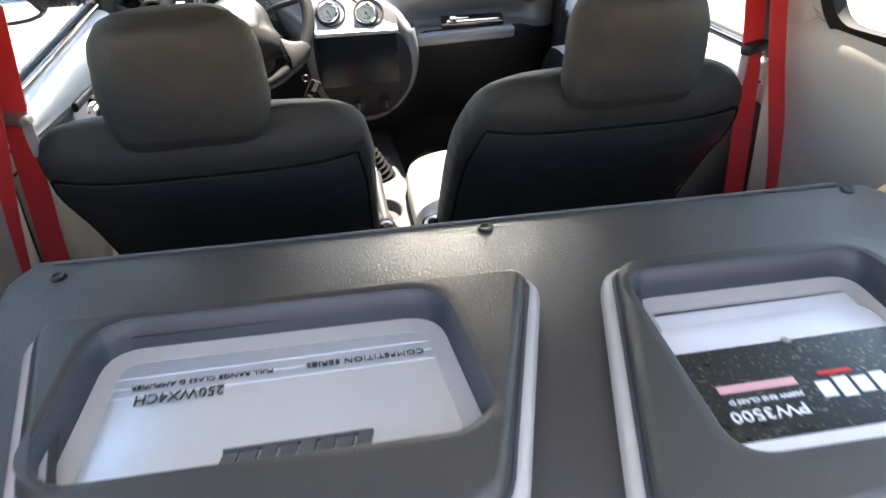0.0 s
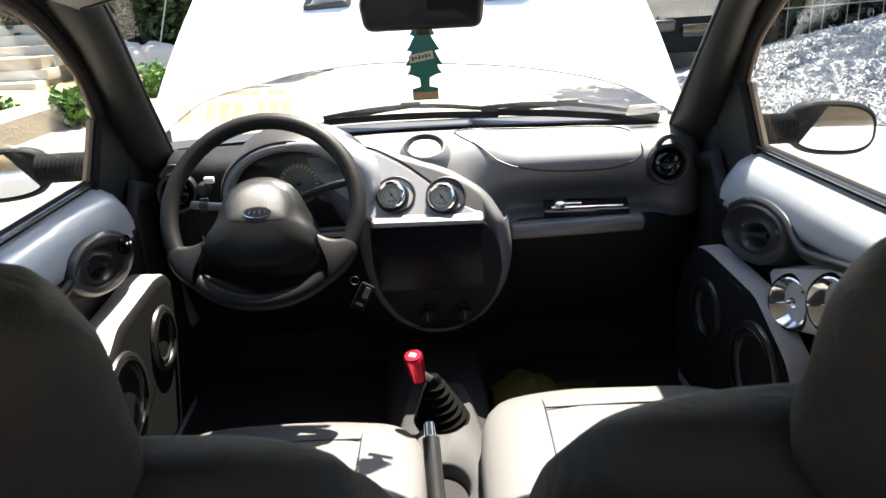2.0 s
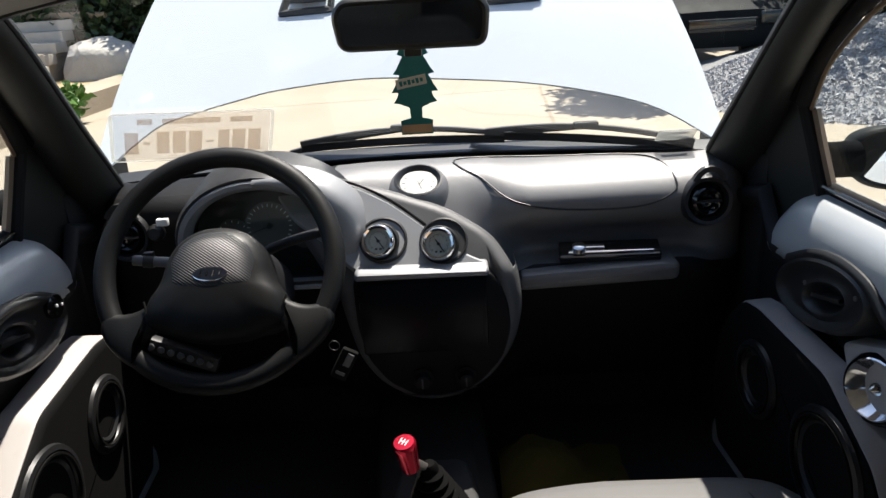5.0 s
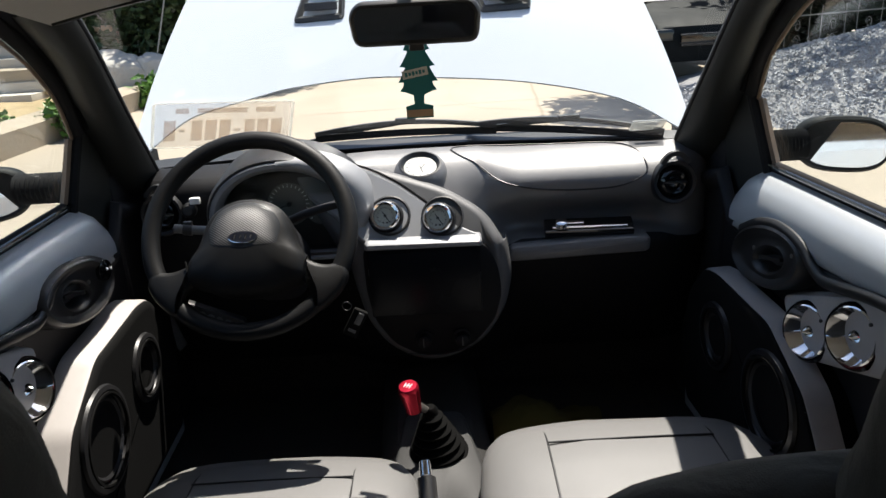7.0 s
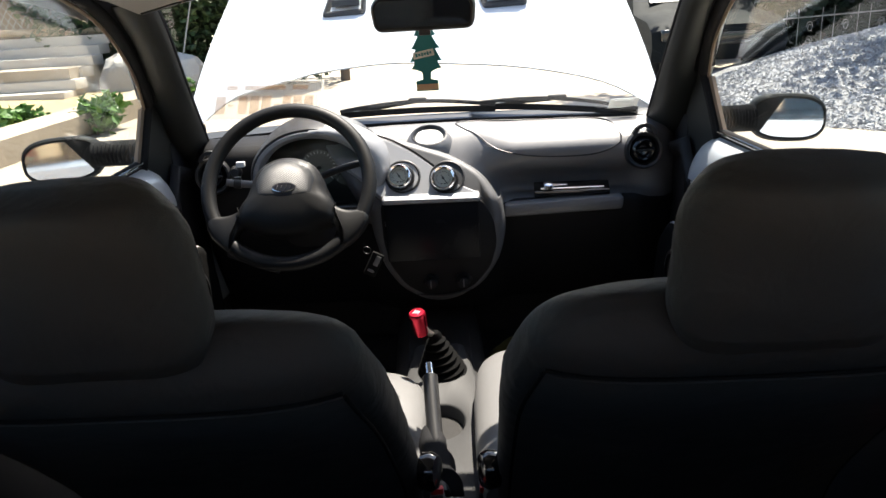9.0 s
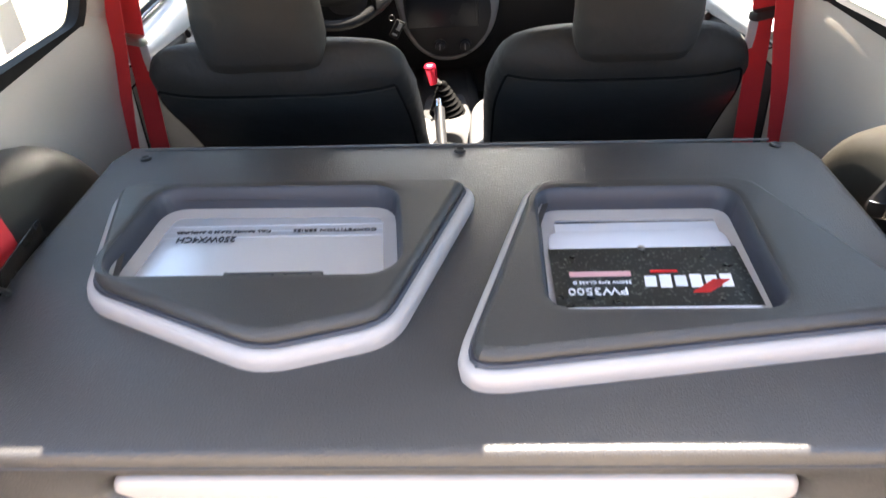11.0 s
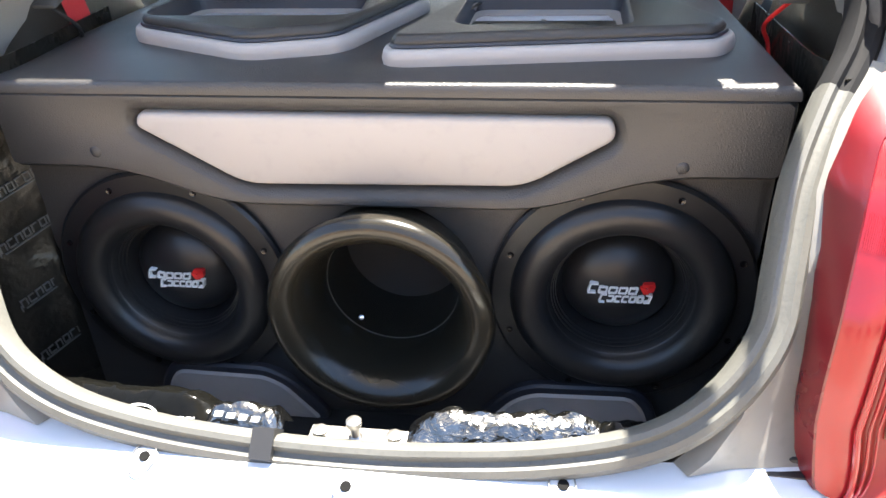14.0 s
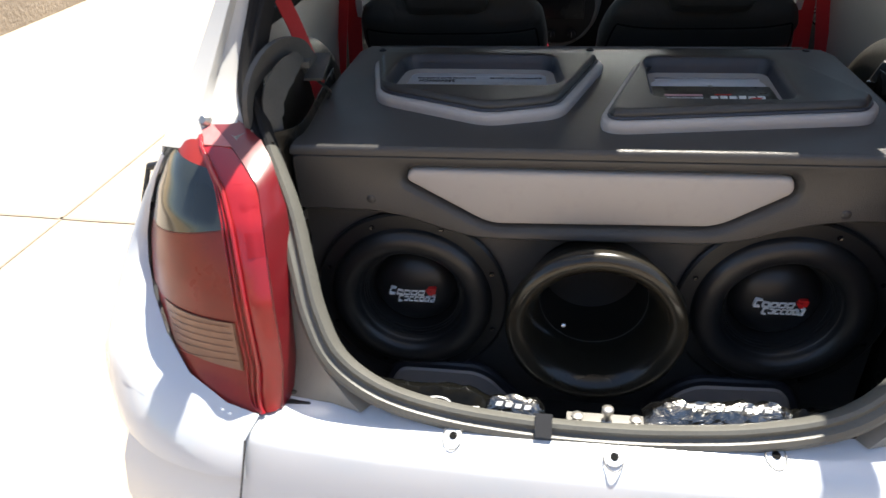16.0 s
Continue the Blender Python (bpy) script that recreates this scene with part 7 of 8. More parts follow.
# ---- mirror, air freshener, windscreen stickers ----
mr = thing("rear_view_mirror", "black interior mirror hanging from the windscreen", "mirror", (-0.06, 1.75, 1.26))
mdir = Vector((-0.10, -0.985, -0.14)).normalized()
mx, my, mz = basis(mdir)
mo = rounded([Vector((-0.096, -0.025)), Vector((0.096, -0.025)), Vector((0.101, 0.02)), Vector((0.088, 0.036)), Vector((-0.088, 0.036)), Vector((-0.101, 0.02))], 0.014)
MC = Vector((-0.060, 1.742, 1.252))
mpl = lambda u, v, h: MC + mx * u + my * v + mz * h
part("housing", plate(mo, [(-0.035, -0.02), (-0.028, -0.004), (-0.008, 0.004), (0.004, 0.004), (0.008, 0.0), (0.006, -0.004)], mpl), BLACK, mr, "black mirror housing", angle=50)
part("mirror_glass", plate(grown(mo, -0.005), [(0.0, 0), (0.0085, 0)], mpl), MIRROR, mr, "mirror glass")
part("stem", merge(rod(MC - mz * 0.02, (-0.066, 1.755, 1.335), 0.009, n=14), lathe([(0.016, 0), (0.013, 0.014)], (-0.066, 1.757, 1.322), (0, 0.2, 1), 18)), BLACK, mr)
part("lever_tab", box(MC - my * 0.032 + mz * 0.0, (0.024, 0.010, 0.014), 0.003), BLACK, mr)
af = thing("air_freshener", "teal tree-shaped air freshener card hanging from the mirror", "air freshener", (-0.062, 1.80, 1.10))
half = [(0.004, 0.118), (0.010, 0.104), (0.016, 0.098), (0.010, 0.094), (0.020, 0.078), (0.024, 0.071), (0.016, 0.068), (0.026, 0.050), (0.032, 0.042), (0.022, 0.040), (0.030, 0.024), (0.036, 0.014), (0.026, 0.014), (0.028, 0.006), (0.034, -0.002), (0.024, -0.004), (0.010, -0.010), (0.009, -0.026), (0.025, -0.030), (0.025, -0.052)]
ol = [Vector((x, z)) for x, z in half] + [Vector((-x, z)) for x, z in half[::-1]]
AC = Vector((-0.063, 1.800, 1.146))
bm = bmesh.new()
for h in (0, 0.0016):
    bm.faces.new([bm.verts.new(AC + Vector((p.x * 0.93, h, p.y * 0.93))) for p in ol])
bm.verts.ensure_lookup_table()
for i in range(len(ol)):
    j = (i + 1) % len(ol)
    bm.faces.new((bm.verts[i], bm.verts[j], bm.verts[len(ol) + j], bm.verts[len(ol) + i]))
part("card", bm, TEAL, af, smooth=False)
am = Matrix.Translation(AC + Vector((0, -0.0008, 0))) @ Matrix.Rotation(math.pi / 2, 4, 'X')
part("label_band", bar(0, 0.028, 0.044, 0.014, am @ Matrix.Rotation(0.16, 4, 'Z'), d=0.001), CREAM, af)
part("label_print", merge(*[bar(-0.015 + 0.006 * k, 0.028, 0.0042, 0.007 - 0.002 * (k % 2), am @ Matrix.Rotation(0.16, 4, 'Z') @ Matrix.Translation((0, 0, 0.0006)), d=0.001) for k in range(6)]), TEAL, af)
part("lower_band", bar(0, -0.040, 0.044, 0.012, am, d=0.001), material("tan_card", (0.45, 0.28, 0.16), 0.6), af)
part("string", merge(rod(AC + Vector((0, 0.001, 0.108)), (-0.062, 1.752, 1.222), 0.0012, n=6), rod(AC + Vector((0.004, 0.001, 0.106)), (-0.060, 1.752, 1.222), 0.0008, n=6)), WHITE, af)

# a plate's reflection in the glass, drawn as a see-through printed sheet
REFLECTION = bpy.data.materials.new("see_through_print")
REFLECTION.use_nodes = True
pt = REFLECTION.node_tree
pt.nodes["Principled BSDF"].inputs["Base Color"].default_value = (0.75, 0.75, 0.72, 1)
pt.nodes["Principled BSDF"].inputs["Alpha"].default_value = 0.22
REFLECTION_INK = bpy.data.materials.new("see_through_ink")
REFLECTION_INK.use_nodes = True
REFLECTION_INK.node_tree.nodes["Principled BSDF"].inputs["Base Color"].default_value = (0.35, 0.20, 0.09, 1)
REFLECTION_INK.node_tree.nodes["Principled BSDF"].inputs["Alpha"].default_value = 0.28
FAINT_BORDER = bpy.data.materials.new("see_through_border")
FAINT_BORDER.use_nodes = True
FAINT_BORDER.node_tree.nodes["Principled BSDF"].inputs["Base Color"].default_value = (0.85, 0.85, 0.82, 1)
FAINT_BORDER.node_tree.nodes["Principled BSDF"].inputs["Alpha"].default_value = 0.45
# stand-in for a mirror image; no real sheet hangs here
pm = thing("plate_reflection", "faint see-through sheet drawn as a number plate's reflection in the windscreen", "permit sheet", (-0.45, 2.0, 1.04))
PQ = [Vector(p) for p in ((-0.655, 2.082, 1.022), (-0.374, 2.168, 0.998), (-0.324, 2.040, 1.112), (-0.577, 1.944, 1.133))]


def on_sheet(u, v, h):
    """A point of the sheet: shares of its width and height, and a lift towards the inside."""
    return PQ[0].lerp(PQ[1], u).lerp(PQ[3].lerp(PQ[2], u), v) + Vector((0, -0.6, -0.8)) * h


def printed(name, u0, u1, v0, v1, mat):
    ob = part(name, rings([[on_sheet(u, v, h) for u, v in ((u0, v0), (u1, v0), (u1, v1), (u0, v1))] for h in (0.001, 0.0014)]), mat, pm, smooth=False)
    ob.visible_shadow = False


po = rounded([Vector((0, 0)), Vector((1, 0)), Vector((1, 1)), Vector((0, 1))], 0.06)
s_ = part("sheet", plate(po, [(0, 0), (0.0006, 0)], on_sheet), REFLECTION, pm)
s_.visible_shadow = False
s_ = part("border", rings([[on_sheet(p.x, p.y, h) for p in q] for q, h in ((po, 0.0008), (po, 0.0012), (grown(po, -0.022), 0.0012), (grown(po, -0.022), 0.0008))], closed=True), FAINT_BORDER, pm, "pale border")
s_.visible_shadow = False
for u0, u1 in ((0.085, 0.165), (0.275, 0.350), (0.370, 0.450), (0.470, 0.550), (0.650, 0.720), (0.740, 0.820), (0.840, 0.920)):
    printed("print_bar", u0, u1, 0.18, 0.63, REFLECTION_INK)
for u0, u1 in ((0.19, 0.235), (0.575, 0.62)):
    printed("dash_bar", u0, u1, 0.38, 0.43, REFLECTION_INK)
for u0, u1 in ((0.16, 0.25), (0.31, 0.66), (0.72, 0.86)):
    printed("small_print_bar", u0, u1, 0.78, 0.88, REFLECTION_INK)
sk_ = thing("windscreen_sticker", "small grey sticker low on the windscreen", "sticker", (0.43, 2.16, 1.0))
part("sticker", box((0.428, 2.150, 0.998), (0.075, 0.003, 0.042), 0.0008, turn=Matrix.Rotation(0.9, 3, 'X')), FAINT_BORDER, sk_)
part("sticker_print", box((0.428, 2.147, 1.002), (0.05, 0.002, 0.010), 0.0005, turn=Matrix.Rotation(0.9, 3, 'X')), WHITE, sk_)
# ---- doors ----
for s in (-1, 1):
    side = "left" if s < 0 else "right"
    dr = thing("front_door", "closed car door with silver upper trim and speaker panel", "car door", (s * 0.66, 1.5, 0.32), group="front doors")
    ys = [1.00, 1.10, 1.25, 1.40, 1.50, 1.60, 1.70, 1.80, 1.85, 1.88, 1.91, 1.94, 1.96, 1.972, 1.978]
    # upper silver trim, rounded off at its front
    up = []
    for y in ys:
        f = max(0, (y - 1.84) / 0.138)
        top, low = 0.955 - 0.085 * f ** 2.2, 0.850 - 0.04 * max(0, min(1, (y - 1.75) / 0.2)) + 0.06 * max(0, 1.55 - y) / 0.55
        prof = [(0.672, 0.0), (0.652, 0.03), (0.637, 0.10), (0.624, 0.26), (0.6155, 0.50), (0.613, 0.72), (0.617, 0.88), (0.628, 0.97), (0.655, 1.0)]
        up.append([(s * (x + 0.02 * f ** 3), y, top + (low - top) * q) for x, q in prof])
    part("upper_trim", thick(sheet(up), 0.004), DOOR_SILVER, dr, "silver painted upper door trim", skew=True, angle=60)
    part("belt_seal", sweep([Vector((s * 0.666, y, 0.957)) for y in (1.0, 1.3, 1.6, 1.87)], disc_section(0.010, 12, 0.013)), RUBBER, dr, "black waist rubber", skew=True)
    part("belt_lip", sweep([Vector((s * 0.654, y, 0.963)) for y in (1.0, 1.3, 1.6, 1.86)], disc_section(0.0045, 8)), GLOSS_BLACK, dr, skew=True)
    # dark lower trim
    sw_ = []
    for y in ys[:-3] + [2.0, 2.05, 2.09]:
        zt = 0.862 - 0.03 * max(0, (y - 1.9) / 0.1) + 0.055 * max(0, 1.55 - y) / 0.55 + (0.10 if y > 1.975 else 0)
        sw_.append([(s * x, y, z) for x, z in ((0.640, zt), (0.622, zt - 0.006), (0.617, zt - 0.016), (0.624, zt - 0.03), (0.648, zt - 0.05), (0.652, 0.60), (0.652, 0.37))])
    part("lower_trim", thick(sheet(sw_), 0.004), DASH_LOW, dr, "dark lower door trim", skew=True, angle=60)

    def d_place(x0):
        return lambda u, v, h: Vector((s * (x0 - h), u, v))

    def oval(cy, cz, ry, rz, shear, n=48):
        return [Vector((cy + ry * math.cos(a), cz + rz * math.sin(a) - shear * math.cos(a))) for a in [2 * math.pi * k / n for k in range(n)]]
    # round dish with the inner handle
    if s > 0:
        ring_, hole_ = oval(1.760, 0.822, 0.122, 0.058, 0.026), oval(1.752, 0.818, 0.052, 0.024, 0.016)
    else:
        ring_, hole_ = oval(1.735, 0.838, 0.132, 0.056, 0.022), oval(1.722, 0.835, 0.048, 0.025, 0.012)
    pod = part("handle_pod", rings([[d_place(0.622)(p.x, p.y, h) for p in q] for q, h in ((grown(ring_, 0.004), -0.03), (grown(ring_, 0.003), 0.008), (ring_, 0.016), (grown(ring_, -0.005), 0.019), (grown(ring_, -0.010), 0.017), (grown(ring_, -0.016), 0.010), (grown(hole_, 0.012), 0.008), (grown(hole_, 0.004), 0.012), (grown(hole_, 0.0), 0.010), (grown(hole_, -0.004), -0.006), (grown(hole_, -0.010), -0.016))]), BLACK, dr, "round black handle dish with a raised rim", skew=True, angle=50)
    hy, hz = (1.752, 0.818) if s > 0 else (1.722, 0.835)
    part("inner_handle", sweep(smooth_path([Vector((s * 0.622, hy - 0.034, hz + 0.012)), Vector((s * 0.610, hy, hz + 0.006)), Vector((s * 0.622, hy + 0.032, hz - 0.008))], 5), slab_section(0.020, 0.006)), BLACK, pod, "black inner door handle", skew=True)
    for k in (0, 1):
        part("dish_screw", lathe([(0.004, 0), (0.004, 0.002), (0.001, 0.0025)], (s * 0.613, hy - 0.075 + 0.13 * k, hz + 0.034 - 0.03 * k), (-s, 0, 0), 10), STEEL, pod, skew=True)
    # swept lip that carries the silver trim's edge round the dish
    part("swoosh", sweep(smooth_path([Vector((s * 0.612, y, z)) for y, z in ((1.30, 0.880), (1.45, 0.868), (1.54, 0.852), (1.585, 0.846), (1.618, 0.858), (1.655, 0.880), (1.72, 0.888), (1.79, 0.876), (1.86, 0.842))], 6), disc_section(0.007, 10, 0.010)), BLACK, dr, "black swept trim lip", skew=True)
    if s < 0:
        sw2 = part("mirror_switch", lathe([(0.020, 0), (0.020, 0.010), (0.012, 0.014)], (-0.611, 1.832, 0.842), (1, -0.2, 0), 24), GLOSS_BLACK, pod, "mirror adjuster", skew=True)
        part("switch_mark", merge(*[box((-0.5955, 1.824 + 0.016 * k, 0.846 - 0.004 * k), (0.003, 0.004, 0.005), 0.0008) for k in (0, 1)]), WHITE, sw2, "white switch mark", skew=True)
    # built-out speaker panel with a pale edge
    po_ = rounded([Vector(p) for p in [(2.02, 0.60), (2.0, 0.672), (1.935, 0.738), (1.88, 0.746), (1.67, 0.737), (1.54, 0.668), (1.455, 0.56), (1.43, 0.40), (1.98, 0.40), (2.03, 0.50)]], 0.018)
    sp_ = part("speaker_panel_edge", plate(po_, [(0.012 if s < 0 else 0.030, -0.004), (0.014 if s < 0 else 0.032, 0.002), (0.070, 0.0), (0.074, -0.002)], d_place(0.655)), WHITE_VINYL, dr, "pale vinyl edge of the speaker panel", skew=True, angle=35)
    part("speaker_panel_base", plate(po_, [(-0.03, -0.004), (0.034, -0.006)], d_place(0.655)), FACE_VINYL, dr, "dark recessed base of the speaker panel", skew=True)
    part("speaker_panel_face", plate(po_, [(0.070, -0.003), (0.078, -0.004), (0.082, -0.009), (0.082, -0.02)], d_place(0.655)), FACE_VINYL, dr, "black grained speaker panel", skew=True)
    for cy, cz, r in ((1.625, 0.605, 0.082), (1.845, 0.625, 0.058)):
        at = (s * 0.571, cy, cz)
        w = part("door_speaker", lathe([(r + 0.012, 0.0), (r + 0.010, 0.006), (r + 0.002, 0.008), (r, 0.004), (r - 0.004, -0.004), (r - 0.012, 0.002), (r - 0.022, -0.006), (r * 0.35, -0.026), (r * 0.33, -0.016), (0.001, -0.010)], at, (-s, 0, 0), 48), CONE, dr, "black door loudspeaker", skew=True)
        part("trim_ring", lathe([(r - 0.001, 0.006), (r - 0.001, 0.0095), (r - 0.005, 0.0095), (r - 0.005, 0.004)], at, (-s, 0, 0), 48), FACE_VINYL, w, skew=True)
        part("speaker_mark", box((s * 0.576, cy - r * 0.2, cz - r * 0.55), (0.003, 0.022, 0.008), 0.0008), GREY_PRINT, w, skew=True)
    # bullet tweeters on a pale slanting plate
    ty0, tz0 = (-0.10, 0.025) if s < 0 else (-0.011, 0.005)
    corners = [(1.672, 0.788), (1.655, 0.690), (1.40, 0.745), (1.40, 0.885)] if s < 0 else [(1.713, 0.767), (1.661, 0.675), (1.39, 0.77), (1.39, 0.895)]
    tp = rounded([Vector((p[0] + ty0, p[1] + tz0)) for p in corners], 0.016)
    pl = part("tweeter_plate", plate(tp, [(-0.03, 0.01), (0.030, 0.001), (0.036, -0.001), (0.039, -0.006)], d_place(0.655)), WHITE_VINYL, dr, "pale slanting tweeter plate", skew=True)
    for ty, tz in ((1.618 + ty0, 0.742 + tz0), (1.512 + ty0 - 0.010 * (s > 0), 0.782 + tz0 + 0.008 * (s > 0))):
        at = (s * 0.616, ty, tz)
        t_ = part("tweeter", lathe([(0.049, -0.004), (0.051, 0.004), (0.047, 0.010), (0.042, 0.010)], at, (-s, -0.25, 0.15), 40), GLOSS_BLACK, dr, "round tweeter", skew=True)
        part("horn", lathe([(0.044, 0.006), (0.044, 0.010), (0.042, 0.012), (0.037, 0.004), (0.020, -0.014), (0.012, -0.019)], at, (-s, -0.25, 0.15), 48), CHROME, t_, "polished horn", skew=True)
        part("bullet", lathe([(0.016, -0.018), (0.014, -0.008), (0.008, 0.006), (0.001, 0.014)], at, (-s, -0.25, 0.15), 28), CHROME, t_, "polished bullet", skew=True)
        for k in range(4):
            a = math.pi / 4 + k * math.pi / 2
            part("tweeter_screw", lathe([(0.003, 0), (0.003, 0.002), (0.001, 0.003)], (s * 0.612, ty + 0.049 * math.cos(a), tz + 0.049 * math.sin(a)), (-s, -0.25, 0.15), 8), BLACK, t_, skew=True)
    # sail panel, window frame and its seals
    part("sail_panel", rings([[(s * x, y, z) for y, z, x in ((2.10, 0.80, q + 0.004), (1.925, 0.86, q + 0.004), (1.868, 0.945, q), (1.906, 1.082, q - 0.020), (1.950, 1.098, q - 0.022), (2.10, 0.99, q))] for q in (0.652, 0.672)]), PILLAR_GREY, dr, "dark mirror sail panel", skew=True)
    part("sail_rubber", sweep([Vector((s * 0.658, 1.866, 0.945)), Vector((s * 0.646, 1.888, 1.02)), Vector((s * 0.634, 1.907, 1.085))], disc_section(0.010, 8)), RUBBER, dr, "black upright window rubber", skew=True)
    part("sail_edge", sweep([Vector((s * 0.668, 1.853, 0.950)), Vector((s * 0.656, 1.876, 1.02)), Vector((s * 0.645, 1.893, 1.082))], slab_section(0.012, 0.008)), BROWN_SEAL, dr, "brown upright window edge", skew=True)
    OPEN = [(0.640, 1.897, 1.082), (0.623, 1.838, 1.150), (0.612, 1.772, 1.202), (0.601, 1.69, 1.250), (0.590, 1.58, 1.294), (0.580, 1.42, 1.330), (0.574, 1.25, 1.345), (0.578, 1.08, 1.335), (0.605, 1.022, 1.22), (0.632, 1.022, 1.08), (0.660, 1.022, 0.965)]
    path = smooth_path([Vector(p) for p in OPEN], 6)
    mid = Vector((1.45, 1.12))

    def along(out, inward):
        """The window's edge, moved out of the opening and towards the cabin."""
        q = []
        for i, p in enumerate(path):
            a, b = path[max(0, i - 1)], path[min(len(path) - 1, i + 1)]
            n = Vector((-(b.z - a.z), b.y - a.y)).normalized()
            n = n if n.dot(Vector((p.y, p.z)) - mid) > 0 else -n
            q.append(Vector((s * (p.x - 0.22 * n.y * out - inward), p.y + n.x * out, p.z + n.y * out)))
        return q
    part("frame_edge", sweep(along(0.0, 0.0), disc_section(0.0035, 8)), BROWN_SEAL, dr, "thin brown glass edge", skew=True)
    part("window_channel", sweep(along(0.014, 0.006), disc_section(0.012, 12)), RUBBER, dr, "rounded black window channel", skew=True)
    part("window_frame", sweep(along(0.034, 0.0), slab_section(0.022, 0.044), up=(s, 0, 0.3)), RUBBER, dr, "black window frame", skew=True)
    for o, i_ in ((0.0285, 0.012), (0.037, 0.014)):
        part("frame_seal", sweep(along(o, i_)[:-8], disc_section(0.0036, 8)), BROWN_SEAL, dr, "brownish inner seal", skew=True)
    gq = [(1.0, 0.95), (1.865, 0.95), (1.905, 1.085), (1.845, 1.16), (1.70, 1.26), (1.5, 1.325), (1.25, 1.345), (1.06, 1.337), (0.995, 1.25)]
    gl_ = part("door_glass", rings([[(s * (0.672 + d - (z - 0.98) * 0.235), y, z) for y, z in gq] for d in (0.0, 0.004)]), GLASS, dr, "clear door glass", skew=True)
    gl_.visible_shadow = False
    # outer skin
    part("outer_skin", thick(sheet([[(s * side_x(z), y, z) if z < 0.94 else (s * 0.695, y, z) for y in (0.99, 1.3, 1.7, 2.0, 2.2)] for z in (0.32, 0.45, 0.6, 0.75, 0.88, 0.935, 0.953)]), 0.003), PAINT, dr, "white painted door skin", skew=True)
    # mirror
    mxc, mzc, mk = (0.912, 0.954, 0.88) if s < 0 else (0.876, 0.961, 0.78)
    mirr = part("side_mirror", rings([superring((s * mxc, 2.012 + d, mzc), (1, 0.44 if s < 0 else -0.42, 0), (0, 0.05, 1), w * mk, h, 2.8, 40) for d, w, h in ((0.075, 0.05, 0.03), (0.065, 0.072, 0.042), (0.03, 0.090, 0.054), (0.0, 0.098, 0.058), (-0.008, 0.096, 0.057), (-0.012, 0.091, 0.052), (-0.008, 0.087, 0.048))]), TRIM_DARK, dr, "black door mirror housing", skew=True)
    part("mirror_glass", rings([superring((s * mxc, 2.003, mzc), (1, 0.50 if s < 0 else -0.49, 0), (0, 0.09, 1), 0.086 * mk, 0.047, 2.8, 40), superring((s * mxc, 2.0015, mzc), (1, 0.50 if s < 0 else -0.49, 0), (0, 0.09, 1), 0.085 * mk, 0.046, 2.8, 40)]), MIRROR, mirr, "mirror glass", skew=True)
    part("mirror_arm", lathe([(0.033 if k % 2 else 0.027, (0.0050 if s < 0 else 0.0038) * k) for k in range(30)], (s * 0.690, 2.025, 0.962), (s, 0, 0), 28), RUBBER, mirr, "ribbed rubber mirror arm", skew=True)
# ---- outside ----
# expansion joints in the road
jt = bmesh.new()
for (x0, y0), (x1, y1), w in (((0.90, 6.5), (1.45, 13.5), 0.035), ((-4.2, 9.35), (4.5, 10.1), 0.015), ((-4.2, 12.4), (4.5, 12.9), 0.015), ((-4.3, 5.6), (-0.9, 5.9), 0.015), ((-4.3, 1.45), (-0.8, 1.30), 0.018), ((-4.3, -2.4), (3.0, -2.6), 0.015), ((-2.2, -3), (-2.0, 6), 0.012)):
    n = 12
    pts = [Vector((x0 + (x1 - x0) * k / n + 0.02 * noise.noise(Vector((k, x0, y0))), y0 + (y1 - y0) * k / n + 0.02 * noise.noise(Vector((k, y0, 7))), 0.004)) for k in range(n + 1)]
    d = (pts[-1] - pts[0]).normalized()
    c = Vector((-d.y, d.x, 0)) * w / 2
    vs = [(jt.verts.new(p - c), jt.verts.new(p + c)) for p in pts]
    for a, b in zip(vs, vs[1:]):
        jt.faces.new((a[0], b[0], b[1], a[1]))
tagged(part("road_joint", jt, material("joint_dirt", (0.27, 0.225, 0.17), 0.95), ground, smooth=False), kind="structure")

kerb = rings([[Vector((-4.45 + 0.02 * noise.noise(Vector((y, 1, 1))) + dx, y, dz)) for dx, dz in ((0, 0), (0.03, 0.26), (-0.05, 0.30), (-0.35, 0.30), (-0.40, 0.0))] for y in [-6 + 0.6 * k for k in range(31)]])
tagged(part("kerb", kerb, CONCRETE_OLD), "low weathered concrete kerb wall", "kerb", kind="structure")
bed = sheet([[Vector((x, y, 0.22 + 0.05 * noise.noise(Vector((x * 2, y * 2, 3))) + max(0, -5.5 - x) * 0.05)) for x in (-4.8, -5.2, -5.8, -6.6, -8, -12)] for y in [-6 + 0.8 * k for k in range(24)]])
tagged(part("flower_bed", bed, SOIL), "dry bed of soil and straw behind the kerb", "flower bed", kind="structure")
stp = thing("garden_steps", "whitewashed concrete garden steps", "steps", (-7, 11.5, 0.2))
for k in range(6):
    part("step", box((-7.85, 11.0 + 0.34 * k, 0.26 + 0.15 * k), (4.1 + 0.06 * (k % 2), 0.36, 0.15), 0.012), LIME, stp)
part("step_base", box((-7.85, 12.2, 0.4), (4.0, 2.0, 0.5)), CONCRETE_OLD, stp)
lg = thing("log_rail", "pale log lying above the steps", "log", (-7.3, 13.0, 1.1))
part("log", rod((-9.2, 13.0, 1.22), (-5.4, 12.9, 1.12), 0.07, 0.05, 12), material("pale_log", (0.40, 0.30, 0.20), 0.8, vary=0.2, scale=8), lg)
wl = thing("garden_wall", "stained plaster wall behind the steps", "wall", (-9, 14, 0))
